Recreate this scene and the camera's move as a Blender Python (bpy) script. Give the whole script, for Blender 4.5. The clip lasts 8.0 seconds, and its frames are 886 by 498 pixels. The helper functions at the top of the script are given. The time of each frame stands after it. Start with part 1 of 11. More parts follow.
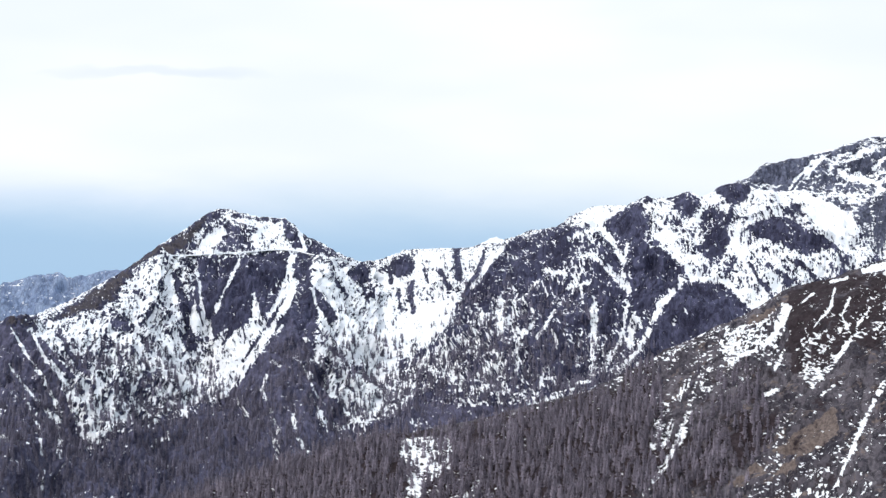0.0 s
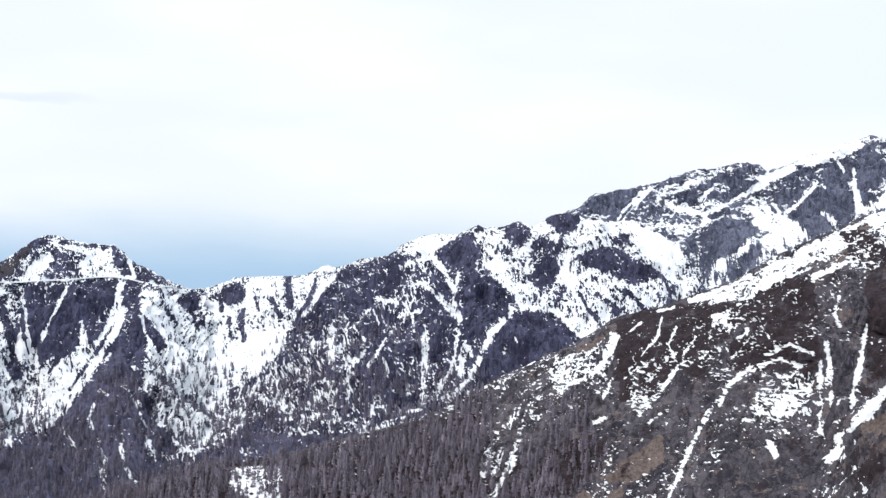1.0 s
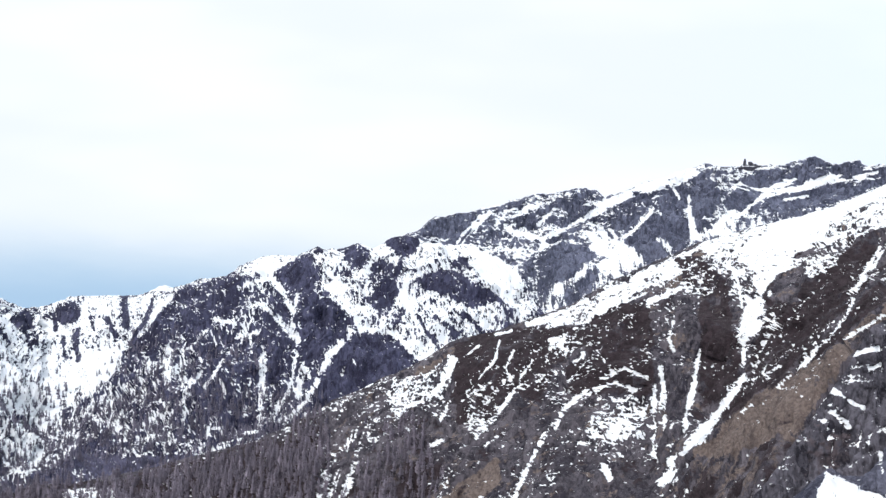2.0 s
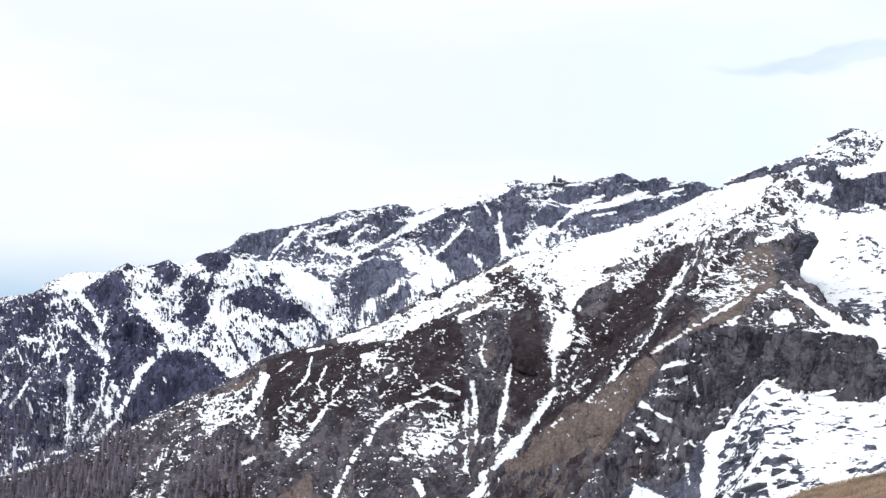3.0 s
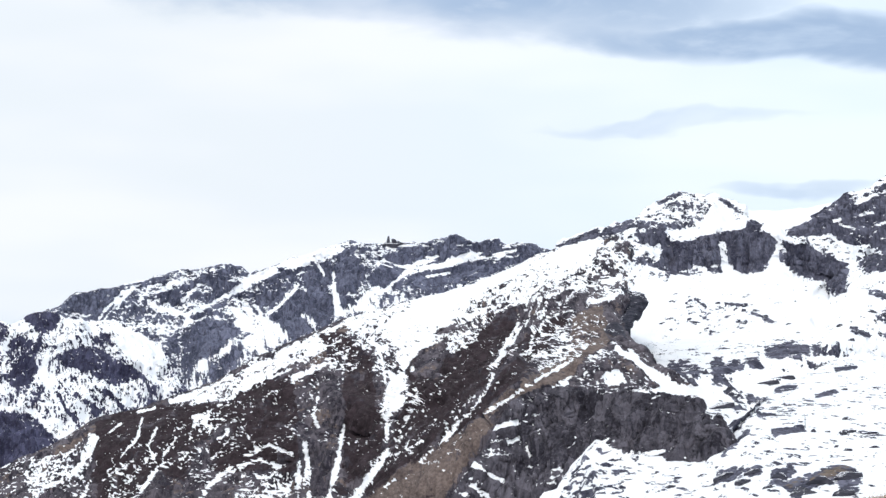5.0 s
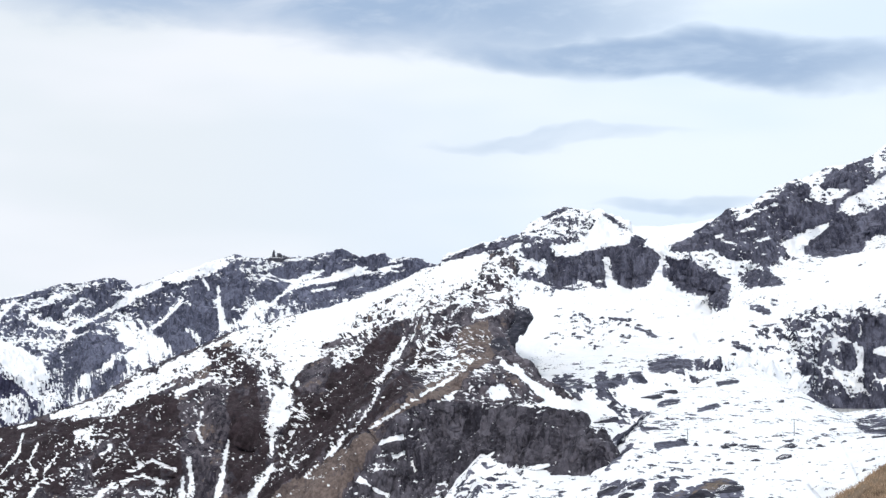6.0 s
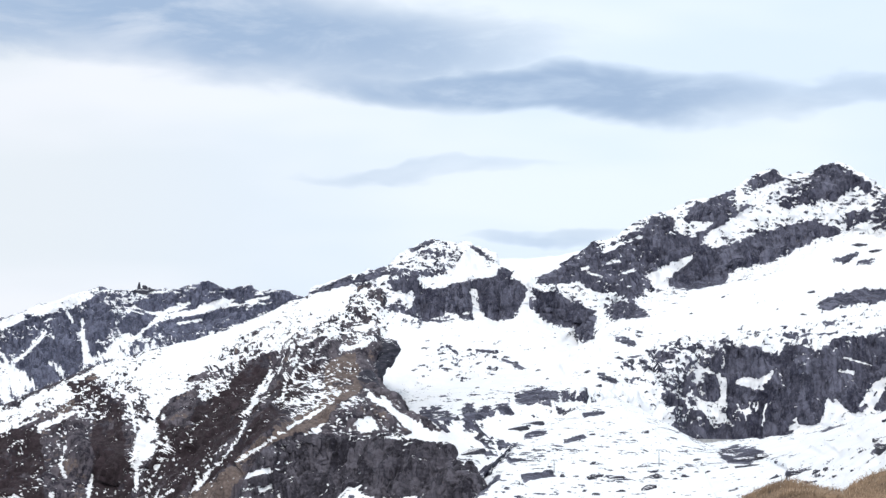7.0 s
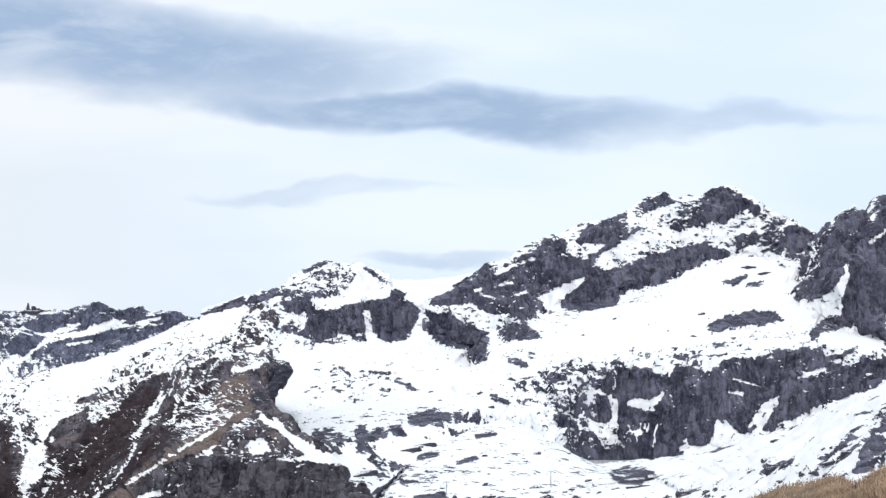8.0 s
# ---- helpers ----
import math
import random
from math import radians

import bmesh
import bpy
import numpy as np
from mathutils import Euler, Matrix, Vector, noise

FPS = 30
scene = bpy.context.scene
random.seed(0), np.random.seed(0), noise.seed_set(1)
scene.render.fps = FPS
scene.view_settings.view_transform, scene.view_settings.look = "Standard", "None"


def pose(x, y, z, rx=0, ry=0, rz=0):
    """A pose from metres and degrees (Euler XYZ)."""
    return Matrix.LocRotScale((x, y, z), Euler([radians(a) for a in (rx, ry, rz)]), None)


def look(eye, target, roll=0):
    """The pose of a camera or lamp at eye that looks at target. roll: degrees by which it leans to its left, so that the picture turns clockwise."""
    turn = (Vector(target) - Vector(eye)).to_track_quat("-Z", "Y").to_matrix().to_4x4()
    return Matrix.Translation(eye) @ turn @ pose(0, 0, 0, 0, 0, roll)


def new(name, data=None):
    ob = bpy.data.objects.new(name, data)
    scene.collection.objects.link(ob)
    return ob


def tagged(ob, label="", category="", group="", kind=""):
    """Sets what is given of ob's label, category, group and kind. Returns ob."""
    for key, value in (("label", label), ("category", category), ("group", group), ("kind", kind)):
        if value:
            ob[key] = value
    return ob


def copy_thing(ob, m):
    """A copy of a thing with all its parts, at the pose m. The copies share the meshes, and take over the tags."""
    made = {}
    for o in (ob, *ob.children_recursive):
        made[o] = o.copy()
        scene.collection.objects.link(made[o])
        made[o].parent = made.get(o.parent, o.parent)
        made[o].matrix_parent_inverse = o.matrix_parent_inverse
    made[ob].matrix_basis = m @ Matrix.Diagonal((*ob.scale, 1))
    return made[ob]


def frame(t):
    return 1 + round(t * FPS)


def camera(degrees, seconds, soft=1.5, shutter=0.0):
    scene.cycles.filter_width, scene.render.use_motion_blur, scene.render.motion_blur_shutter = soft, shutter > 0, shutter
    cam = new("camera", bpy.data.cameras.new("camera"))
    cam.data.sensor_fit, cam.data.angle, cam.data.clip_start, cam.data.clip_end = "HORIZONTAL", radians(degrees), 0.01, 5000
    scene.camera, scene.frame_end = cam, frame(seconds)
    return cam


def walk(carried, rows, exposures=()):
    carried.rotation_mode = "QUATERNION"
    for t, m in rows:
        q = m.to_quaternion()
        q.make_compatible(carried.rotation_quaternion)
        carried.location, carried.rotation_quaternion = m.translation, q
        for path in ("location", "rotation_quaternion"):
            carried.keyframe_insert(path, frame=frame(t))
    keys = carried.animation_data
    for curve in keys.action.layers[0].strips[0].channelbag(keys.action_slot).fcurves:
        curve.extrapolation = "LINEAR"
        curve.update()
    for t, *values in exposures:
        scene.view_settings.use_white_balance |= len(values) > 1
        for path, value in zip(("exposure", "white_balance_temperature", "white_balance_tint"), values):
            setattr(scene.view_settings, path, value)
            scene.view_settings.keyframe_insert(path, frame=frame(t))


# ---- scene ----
# ---- camera: it stands on the meadow and pans to the right ----
cam = camera(26.857, 8.0, soft=1.42)
EYE = 1.6
PAN = [  # seconds, bearing to the right, pitch up, lean to the left
    (0.0, 0.000, -0.000, 0.000),
    (0.5, 2.934, 0.259, 0.418),
    (1.0, 5.191, 0.889, 0.274),
    (1.2, 6.248, 0.982, 0.409),
    (2.3, 11.951, 1.767, 0.614),
    (2.5, 13.365, 1.706, 0.310),
    (3.0, 15.933, 2.191, 0.569),
    (3.5, 17.178, 2.887, 0.486),
    (4.0, 18.847, 3.845, 0.720),
    (4.5, 20.084, 4.157, 0.588),
    (4.7, 20.610, 4.115, 0.585),
    (5.8, 23.146, 4.442, 0.441),
    (6.0, 24.577, 4.587, 0.471),
    (6.5, 27.221, 5.095, 0.820),
    (7.0, 28.676, 5.602, 0.146),
    (7.5, 30.253, 5.971, -0.289),
    (8.0, 31.991, 6.266, -0.007),
]


def aimed(bearing, pitch, lean):
    return pose(0, 0, EYE, 90 + pitch, 0, -bearing) @ pose(0, 0, 0, 0, 0, lean)


# the picture darkens a little as the brighter snow comes into view
walk(cam, [(t, aimed(b, p, l)) for t, b, p, l in PAN], [(0.0, 0.0), (4.0, 0.0), (6.0, -0.14), (8.0, -0.14)])

# ---- sky, sun, exposure ----
SUN_BEARING, SUN_HEIGHT = -138.0, 44.0   # behind the left shoulder, behind thin cloud


def link(tree, a, b):
    tree.links.new(a, b)


def node(tree, kind, **values):
    n = tree.nodes.new(kind)
    for key, value in values.items():
        if key == "operation":
            n.operation = value
        elif key == "data_type":
            n.data_type = value
        elif key == "blend_type":
            n.blend_type = value
        elif key == "attribute_name":
            n.attribute_name = value
        elif key == "feature":
            n.feature = value
    return n


def maths(tree, operation, a, b=None, c=None):
    n = node(tree, "ShaderNodeMath", operation=operation)
    for slot, value in enumerate((a, b, c)):
        if value is None:
            continue
        if isinstance(value, (int, float)):
            n.inputs[slot].default_value = value
        else:
            link(tree, value, n.inputs[slot])
    return n.outputs[0]


def noise_node(tree, vector, scale, detail=4.0, rough=0.55, distortion=0.0):
    n = node(tree, "ShaderNodeTexNoise")
    n.inputs["Scale"].default_value = scale
    n.inputs["Detail"].default_value = detail
    n.inputs["Roughness"].default_value = rough
    n.inputs["Distortion"].default_value = distortion
    link(tree, vector, n.inputs["Vector"])
    return n.outputs["Fac"]


def stretched(tree, vector, scale, turn=(0, 0, 0)):
    n = node(tree, "ShaderNodeMapping")
    n.inputs["Scale"].default_value = scale
    n.inputs["Rotation"].default_value = turn
    link(tree, vector, n.inputs["Vector"])
    return n.outputs[0]


def span(tree, value, low, high, to_low=0.0, to_high=1.0):
    n = node(tree, "ShaderNodeMapRange")
    n.interpolation_type = "SMOOTHSTEP"
    link(tree, value, n.inputs["Value"])
    for key, v in zip(("From Min", "From Max", "To Min", "To Max"), (low, high, to_low, to_high)):
        n.inputs[key].default_value = v
    return n.outputs[0]


def blend(tree, fac, a, b):
    n = node(tree, "ShaderNodeMix", data_type="RGBA")
    for slot, value in ((0, fac), (6, a), (7, b)):
        if isinstance(value, (int, float)):
            n.inputs[slot].default_value = value
        elif isinstance(value, tuple):
            n.inputs[slot].default_value = (*value, 1)
        else:
            link(tree, value, n.inputs[slot])
    return n.outputs[2]


def node_sum(tree, vector, value, amount):
    """A vector shifted by a value, to make straight patterns wander."""
    n = node(tree, "ShaderNodeVectorMath", operation="ADD")
    link(tree, vector, n.inputs[0])
    link(tree, maths(tree, "MULTIPLY", value, amount), n.inputs[1])
    return n.outputs[0]


def make_world():
    world = bpy.data.worlds.new("hazy_sky")
    scene.world = world
    world.use_nodes = True
    tree = world.node_tree
    tree.nodes.clear()
    coord = node(tree, "ShaderNodeTexCoord").outputs["Generated"]
    sky = node(tree, "ShaderNodeTexSky")
    sky.sky_type = "NISHITA"
    sky.sun_disc = False
    sky.sun_elevation, sky.sun_rotation = radians(SUN_HEIGHT), radians(SUN_BEARING)
    sky.altitude = 2000
    parts = node(tree, "ShaderNodeSeparateXYZ")
    link(tree, coord, parts.inputs[0])
    bearing = maths(tree, "MULTIPLY", maths(tree, "ARCTAN2", parts.outputs[0], parts.outputs[1]), 57.2958)
    height = maths(tree, "MULTIPLY", maths(tree, "ARCSINE", parts.outputs[2]), 57.2958)
    plane = node(tree, "ShaderNodeCombineXYZ")
    link(tree, bearing, plane.inputs[0])
    link(tree, height, plane.inputs[1])
    flat = plane.outputs[0]
    soft = noise_node(tree, stretched(tree, flat, (0.06, 0.22, 1.0)), 1.0, 3.0, 0.5)
    fine = noise_node(tree, stretched(tree, flat, (0.22, 0.7, 1.0)), 1.0, 5.0, 0.6, 0.4)
    warp = maths(tree, "ADD", maths(tree, "MULTIPLY", maths(tree, "SUBTRACT", soft, 0.5), 1.1),
                 maths(tree, "MULTIPLY", maths(tree, "SUBTRACT", fine, 0.5), 1.3))
    sway = noise_node(tree, stretched(tree, flat, (0.13, 0.30, 1.0)), 1.0, 4.0, 0.55)
    lifted = maths(tree, "ADD", height, maths(tree, "MULTIPLY", maths(tree, "SUBTRACT", sway, 0.5), 2.6))
    # grey stratus banks: bearing, height, half length, half depth, slope, depth of tone
    grey = None
    for b, h, half, deep, slope, tone in STRATUS:
        along_b = maths(tree, "DIVIDE", maths(tree, "SUBTRACT", bearing, b), half)
        mid = maths(tree, "ADD", maths(tree, "MULTIPLY", maths(tree, "SUBTRACT", bearing, b), slope), h)
        across = maths(tree, "DIVIDE", maths(tree, "SUBTRACT", lifted, mid), deep)
        d = maths(tree, "ADD", maths(tree, "MULTIPLY", along_b, along_b), maths(tree, "MULTIPLY", across, across))
        d = maths(tree, "ADD", d, warp)
        m = span(tree, d, 1.25, 0.1, 0.0, tone)
        grey = m if grey is None else maths(tree, "MAXIMUM", grey, m)
    grey = maths(tree, "MULTIPLY", grey, span(tree, fine, 0.25, 0.6, 0.55, 1.05))
    veil = span(tree, soft, 0.38, 0.62)
    right = span(tree, bearing, 14.0, 34.0)
    white = blend(tree, veil, blend(tree, right, (0.90, 0.97, 1.04), (0.85, 0.995, 1.17)), blend(tree, right, (1.00, 1.04, 1.12), (0.96, 1.07, 1.18)))
    cloud = blend(tree, grey, white, (0.43, 0.575, 0.80))
    # the thin cloud opens to blue low down where the range ends
    low = maths(tree, "ADD", maths(tree, "ADD", height, maths(tree, "MULTIPLY", bearing, 0.035)), maths(tree, "MULTIPLY", warp, 0.5))
    open_sky = maths(tree, "MULTIPLY", span(tree, low, 2.6, -0.2), span(tree, bearing, 22.0, 2.0))
    toned = node(tree, "ShaderNodeVectorMath", operation="SCALE")
    link(tree, sky.outputs[0], toned.inputs[0])
    toned.inputs["Scale"].default_value = 0.1
    clear = blend(tree, 0.85, toned.outputs[0], (0.38, 0.61, 0.90))
    out = node(tree, "ShaderNodeOutputWorld")
    back = node(tree, "ShaderNodeBackground")
    link(tree, blend(tree, open_sky, cloud, clear), back.inputs["Color"])
    back.inputs["Strength"].default_value = 1.0
    link(tree, back.outputs[0], out.inputs["Surface"])


STRATUS = [
    (21.0, 12.3, 11.5, 1.95, -0.045, 1.00),
    (31.0, 10.55, 9.5, 0.85, -0.052, 1.00),
    (38.8, 10.05, 6.5, 0.50, -0.020, 0.50),
    (28.0, 7.9, 4.3, 0.26, 0.020, 0.34),
    (32.0, 6.1, 2.8, 0.22, 0.012, 0.45),
    (-8.9, 5.2, 3.6, 0.24, -0.010, 0.20),
]
make_world()
sun = new("sun", bpy.data.lights.new("sun", "SUN"))
sun.data.energy, sun.data.angle, sun.data.color = 1.7, radians(8), (1.0, 0.96, 0.91)
b, h = radians(SUN_BEARING), radians(SUN_HEIGHT)
sun.matrix_world = look((0, 0, 0), (-math.sin(b) * math.cos(h), -math.cos(b) * math.cos(h), -math.sin(h)))


# ---- materials ----
def material(name):
    m = bpy.data.materials.new(name)
    m.use_nodes = True
    tree = m.node_tree
    return m, tree, tree.nodes["Principled BSDF"]


def bump(tree, height, strength, distance, shader):
    n = node(tree, "ShaderNodeBump")
    n.inputs["Strength"].default_value = strength
    n.inputs["Distance"].default_value = distance
    link(tree, height, n.inputs["Height"])
    link(tree, n.outputs[0], shader.inputs["Normal"])


def mountain_material(name, rock_dark, rock_light, grass_a, grass_b, scrub, lie=(0.42, 0.2, 1.0), small=0.28, ragged=2.3):
    """Rock with joints and lichen, dry grass, forest floor and old spring snow; which lies where is written on the mesh."""
    m, tree, shader = material(name)
    pos = node(tree, "ShaderNodeNewGeometry").outputs["Position"]
    fall = stretched(tree, pos, (1, 0.45, 0.35))
    snow = node(tree, "ShaderNodeAttribute", attribute_name="snow").outputs["Fac"]
    grass = node(tree, "ShaderNodeAttribute", attribute_name="grass").outputs["Fac"]
    wood = node(tree, "ShaderNodeAttribute", attribute_name="wood").outputs["Fac"]
    broad = noise_node(tree, fall, 0.02, 5, 0.6)
    streak = noise_node(tree, stretched(tree, pos, (1, 0.4, 0.22)), 0.09, 4.5, 0.62)
    flute = noise_node(tree, stretched(tree, pos, (1, 0.6, 0.32)), 0.17, 3.5, 0.55)
    grain = noise_node(tree, pos, 0.30, 2.5, 0.5)
    ledge = noise_node(tree, stretched(tree, pos, lie), small, 2.5, 0.5)
    # blocks of a tone of their own between upright joints, at two sizes
    split = node_sum(tree, stretched(tree, pos, (1.0, 0.5, 0.30), (0.0, 0.2, 0.3)), streak, 22.0)
    joints, tones = [], []
    for size in (0.075, 0.21):
        edge_of = node(tree, "ShaderNodeTexVoronoi", feature="DISTANCE_TO_EDGE")
        cell = node(tree, "ShaderNodeTexVoronoi", feature="F1")
        for n in (edge_of, cell):
            n.inputs["Scale"].default_value = size
            link(tree, split, n.inputs["Vector"])
        joints.append(edge_of.outputs["Distance"])
        tone = node(tree, "ShaderNodeSeparateXYZ")
        link(tree, cell.outputs["Color"], tone.inputs[0])
        tones.append(tone.outputs[0])
    rock = blend(tree, span(tree, tones[0], 0.1, 0.9), rock_dark, rock_light)
    rock = blend(tree, span(tree, tones[1], 0.35, 0.85, 0.0, 0.5), rock, tuple(1.2 * c for c in rock_light))
    rock = blend(tree, span(tree, broad, 0.42, 0.68, 0.0, 0.55), rock, rock_dark)
    rock = blend(tree, span(tree, flute, 0.50, 0.62, 0.0, 0.5), rock, tuple(0.6 * c for c in rock_dark))
    rock = blend(tree, span(tree, grain, 0.52, 0.66, 0.0, 0.3), rock, tuple(1.25 * c for c in rock_light))
    rock = blend(tree, span(tree, joints[0], 0.0, 0.10, 0.42, 0.0), rock, tuple(0.35 * c for c in rock_dark))
    rock = blend(tree, span(tree, joints[1], 0.0, 0.10, 0.25, 0.0), rock, tuple(0.45 * c for c in rock_dark))
    cracks = maths(tree, "ADD", span(tree, joints[0], 0.0, 0.11), span(tree, joints[1], 0.0, 0.10, 0.0, 0.5))
    turf = blend(tree, span(tree, grain, 0.35, 0.66), grass_a, grass_b)
    turf = blend(tree, span(tree, streak, 0.5, 0.72, 0.0, 0.6), turf, scrub)
    floor = blend(tree, span(tree, ledge, 0.4, 0.65), scrub, tuple(1.6 * c for c in scrub))
    floor = blend(tree, span(tree, streak, 0.42, 0.66, 0.0, 0.7), floor, tuple(2.0 * c for c in scrub))
    floor = blend(tree, span(tree, flute, 0.52, 0.66, 0.0, 0.6), floor, tuple(0.6 * c for c in scrub))
    edge = maths(tree, "MULTIPLY", maths(tree, "SUBTRACT", ledge, 0.5), ragged)
    edge2 = maths(tree, "MULTIPLY", maths(tree, "SUBTRACT", grain, 0.5), 0.9)
    rough_edge = maths(tree, "ADD", edge, edge2)
    g = span(tree, maths(tree, "ADD", grass, rough_edge), 0.30, 0.75)
    w = span(tree, maths(tree, "ADD", wood, rough_edge), 0.25, 0.75)
    bare = blend(tree, w, blend(tree, g, rock, turf), floor)
    cover = span(tree, maths(tree, "ADD", snow, rough_edge), -0.05, 0.07)
    white = blend(tree, span(tree, streak, 0.35, 0.7), (0.90, 0.91, 0.93), (0.84, 0.86, 0.90))
    link(tree, blend(tree, cover, bare, white), shader.inputs["Base Color"])
    link(tree, span(tree, cover, 0, 1, 0.92, 0.62), shader.inputs["Roughness"])
    shader.inputs["Specular IOR Level"].default_value = 0.2
    relief = maths(tree, "ADD", maths(tree, "ADD", maths(tree, "MULTIPLY", streak, 1.6), flute), maths(tree, "ADD", grain, ledge))
    relief = maths(tree, "ADD", relief, maths(tree, "MULTIPLY", cracks, 0.5))
    depth = maths(tree, "MULTIPLY", relief, span(tree, cover, 0, 1, 1.0, 0.12))
    bump(tree, depth, 0.7, 2.0, shader)
    return m


# part of the blue-purple in these colours is painted distance haze
PURPLE = mountain_material("hazed_far_slope", (0.030, 0.030, 0.059), (0.092, 0.094, 0.160), (0.052, 0.046, 0.056), (0.092, 0.079, 0.086), (0.068, 0.066, 0.104), (1.0, 0.4, 0.7), 0.24, 1.5)
BROWN = mountain_material("near_slope", (0.031, 0.028, 0.040), (0.146, 0.130, 0.150), (0.130, 0.100, 0.092), (0.205, 0.162, 0.147), (0.027, 0.0195, 0.023), (0.75, 0.35, 1.0), 0.28, 1.25)
GREY = mountain_material("high_rock", (0.041, 0.042, 0.066), (0.164, 0.167, 0.222), (0.13, 0.10, 0.08), (0.20, 0.155, 0.12), (0.06, 0.052, 0.05), (0.6, 0.28, 1.0), 0.24, 1.5)
# lighter and bluer rock: the haze before this ridge is put into its colour
HIGH = mountain_material("hazed_ridge_rock", (0.049, 0.054, 0.087), (0.171, 0.182, 0.256), (0.14, 0.12, 0.10), (0.21, 0.18, 0.15), (0.08, 0.072, 0.075), (0.6, 0.28, 1.0), 0.18, 1.1)
CRAG = mountain_material("dark_crag", (0.028, 0.026, 0.036), (0.124, 0.116, 0.140), (0.12, 0.092, 0.08), (0.18, 0.142, 0.12), (0.062, 0.05, 0.056), (0.6, 0.3, 1.0), 0.27, 1.3)
# no haze hangs here: its blue is painted into rock, grass and scrub
BLUE = mountain_material("hazed_distant_rock", (0.17, 0.225, 0.36), (0.29, 0.36, 0.51), (0.12, 0.15, 0.2), (0.16, 0.2, 0.26), (0.1, 0.13, 0.19))

# ---- terrain maths ----
def lattice(ix, iy, iz):
    h = (ix.astype(np.int64) * 374761393 + iy.astype(np.int64) * 668265263 + iz.astype(np.int64) * 1274126177) & 0xFFFFFFFF
    h = ((h ^ (h >> 13)) * 1103515245) & 0xFFFFFFFF
    h = ((h ^ (h >> 16)) * 69069) & 0xFFFFFFFF
    return (h >> 8).astype(np.float64) / 8388608.0 - 1.0


def vnoise(p):
    """Smooth value noise in -1..1 at points (n, 3)."""
    i = np.floor(p)
    f = p - i
    f = f * f * f * (f * (f * 6 - 15) + 10)
    i = i.astype(np.int64)
    out = 0.0
    for dx in (0, 1):
        wx = f[:, 0] if dx else 1 - f[:, 0]
        for dy in (0, 1):
            wy = f[:, 1] if dy else 1 - f[:, 1]
            for dz in (0, 1):
                wz = f[:, 2] if dz else 1 - f[:, 2]
                out = out + wx * wy * wz * lattice(i[:, 0] + dx, i[:, 1] + dy, i[:, 2] + dz)
    return out


def fbm(p, octaves=4, gain=0.5):
    out, a = 0.0, 1.0
    for k in range(octaves):
        out = out + a * vnoise(p * 2.0 ** k + 17.3 * k)
        a *= gain
    return out


def ridged(p, octaves=4, gain=0.5):
    out, a = 0.0, 1.0
    for k in range(octaves):
        out = out + a * (1 - 2 * np.abs(vnoise(p * 2.0 ** k + 31.7 * k)))
        a *= gain
    return out


def smooth(x, a, b):
    x = np.clip((x - a) / (b - a), 0, 1)
    return x * x * (3 - 2 * x)


def along(line, n):
    """n points at even steps of plan distance along a line of (x, y, z)."""
    line = np.asarray(line, float)
    s = np.concatenate([[0], np.cumsum(np.hypot(*np.diff(line[:, :2], axis=0).T))])
    at = np.linspace(0, s[-1], n)
    return np.stack([np.interp(at, s, line[:, k]) for k in range(3)], 1)


def loft(rows, cols, counts):
    """A grid of points between lines that follow a slope from its crest down to its foot."""
    lines = [along(r, cols) for r in rows]
    out = []
    for a, b, n in zip(lines, lines[1:], counts):
        out += [a + (b - a) * k / n for k in range(n)]
    return np.array(out + [lines[-1]])


def normals(g):
    du = np.gradient(g, axis=1)
    dv = np.gradient(g, axis=0)
    n = np.cross(dv, du)
    return n / np.maximum(np.linalg.norm(n, axis=2, keepdims=True), 1e-9)


def weathered(g, seed, big, mid, fine, crag, hold=0.12):
    """Spurs, gullies and crags worked into a lofted slope; the crest keeps its line but for small crags."""
    rows, cols, _ = g.shape
    n = normals(g)
    for _ in range(4):
        n[1:-1, 1:-1] = (n[1:-1, 1:-1] + n[:-2, 1:-1] + n[2:, 1:-1] + n[1:-1, :-2] + n[1:-1, 2:]) / 5
    n /= np.linalg.norm(n, axis=2, keepdims=True)
    p = g.reshape(-1, 3) * (1, 1, 0.45) + seed * 913.0
    p[:, :2] += 12 * np.stack([vnoise(p / 60), vnoise(p / 60 + 50)], 1)
    v = np.repeat(np.linspace(0, 1, rows), cols)
    free = smooth(v, 0, hold)
    steep = 0.10 + 0.90 * smooth(1 - np.abs(n[..., 2].ravel()), 0.02, 0.16)
    d = big * free * ridged(p / 170, 3) + mid * (0.25 + 0.75 * free) * ridged(p / 46, 4, 0.55) + fine * (0.4 + 0.6 * free) * fbm(p / 11, 3, 0.6)
    out = g.reshape(-1, 3) + n.reshape(-1, 3) * (d * steep)[:, None]
    up = (1 - smooth(v, 0, 0.10)) * crag
    q = g.reshape(-1, 3) * (1, 1, 0.0) + seed * 77.0
    out[:, 2] += up * (ridged(q / 34, 4, 0.6) - 0.2)
    return out.reshape(rows, cols, 3)


SIGHT = np.array([0.28, 0.96, 0.0])   # middle bearing of the camera's pan, to which the marks are fitted


def fronted(p):
    """Points with their depth from the camera shortened, so that marks keep their width in view."""
    return p - 0.78 * (p @ SIGHT)[:, None] * SIGHT


def from_line(p, pts):
    """Distance from the points p to a line of points."""
    best = np.full(len(p), 1e9)
    if len(pts) == 1:
        return np.linalg.norm(p - pts[0], axis=1)
    for a, b in zip(pts, pts[1:]):
        ab = b - a
        t = np.clip((p - a) @ ab / max(ab @ ab, 1e-9), 0, 1)
        best = np.minimum(best, np.linalg.norm(p - a - t[:, None] * ab, axis=1))
    return best


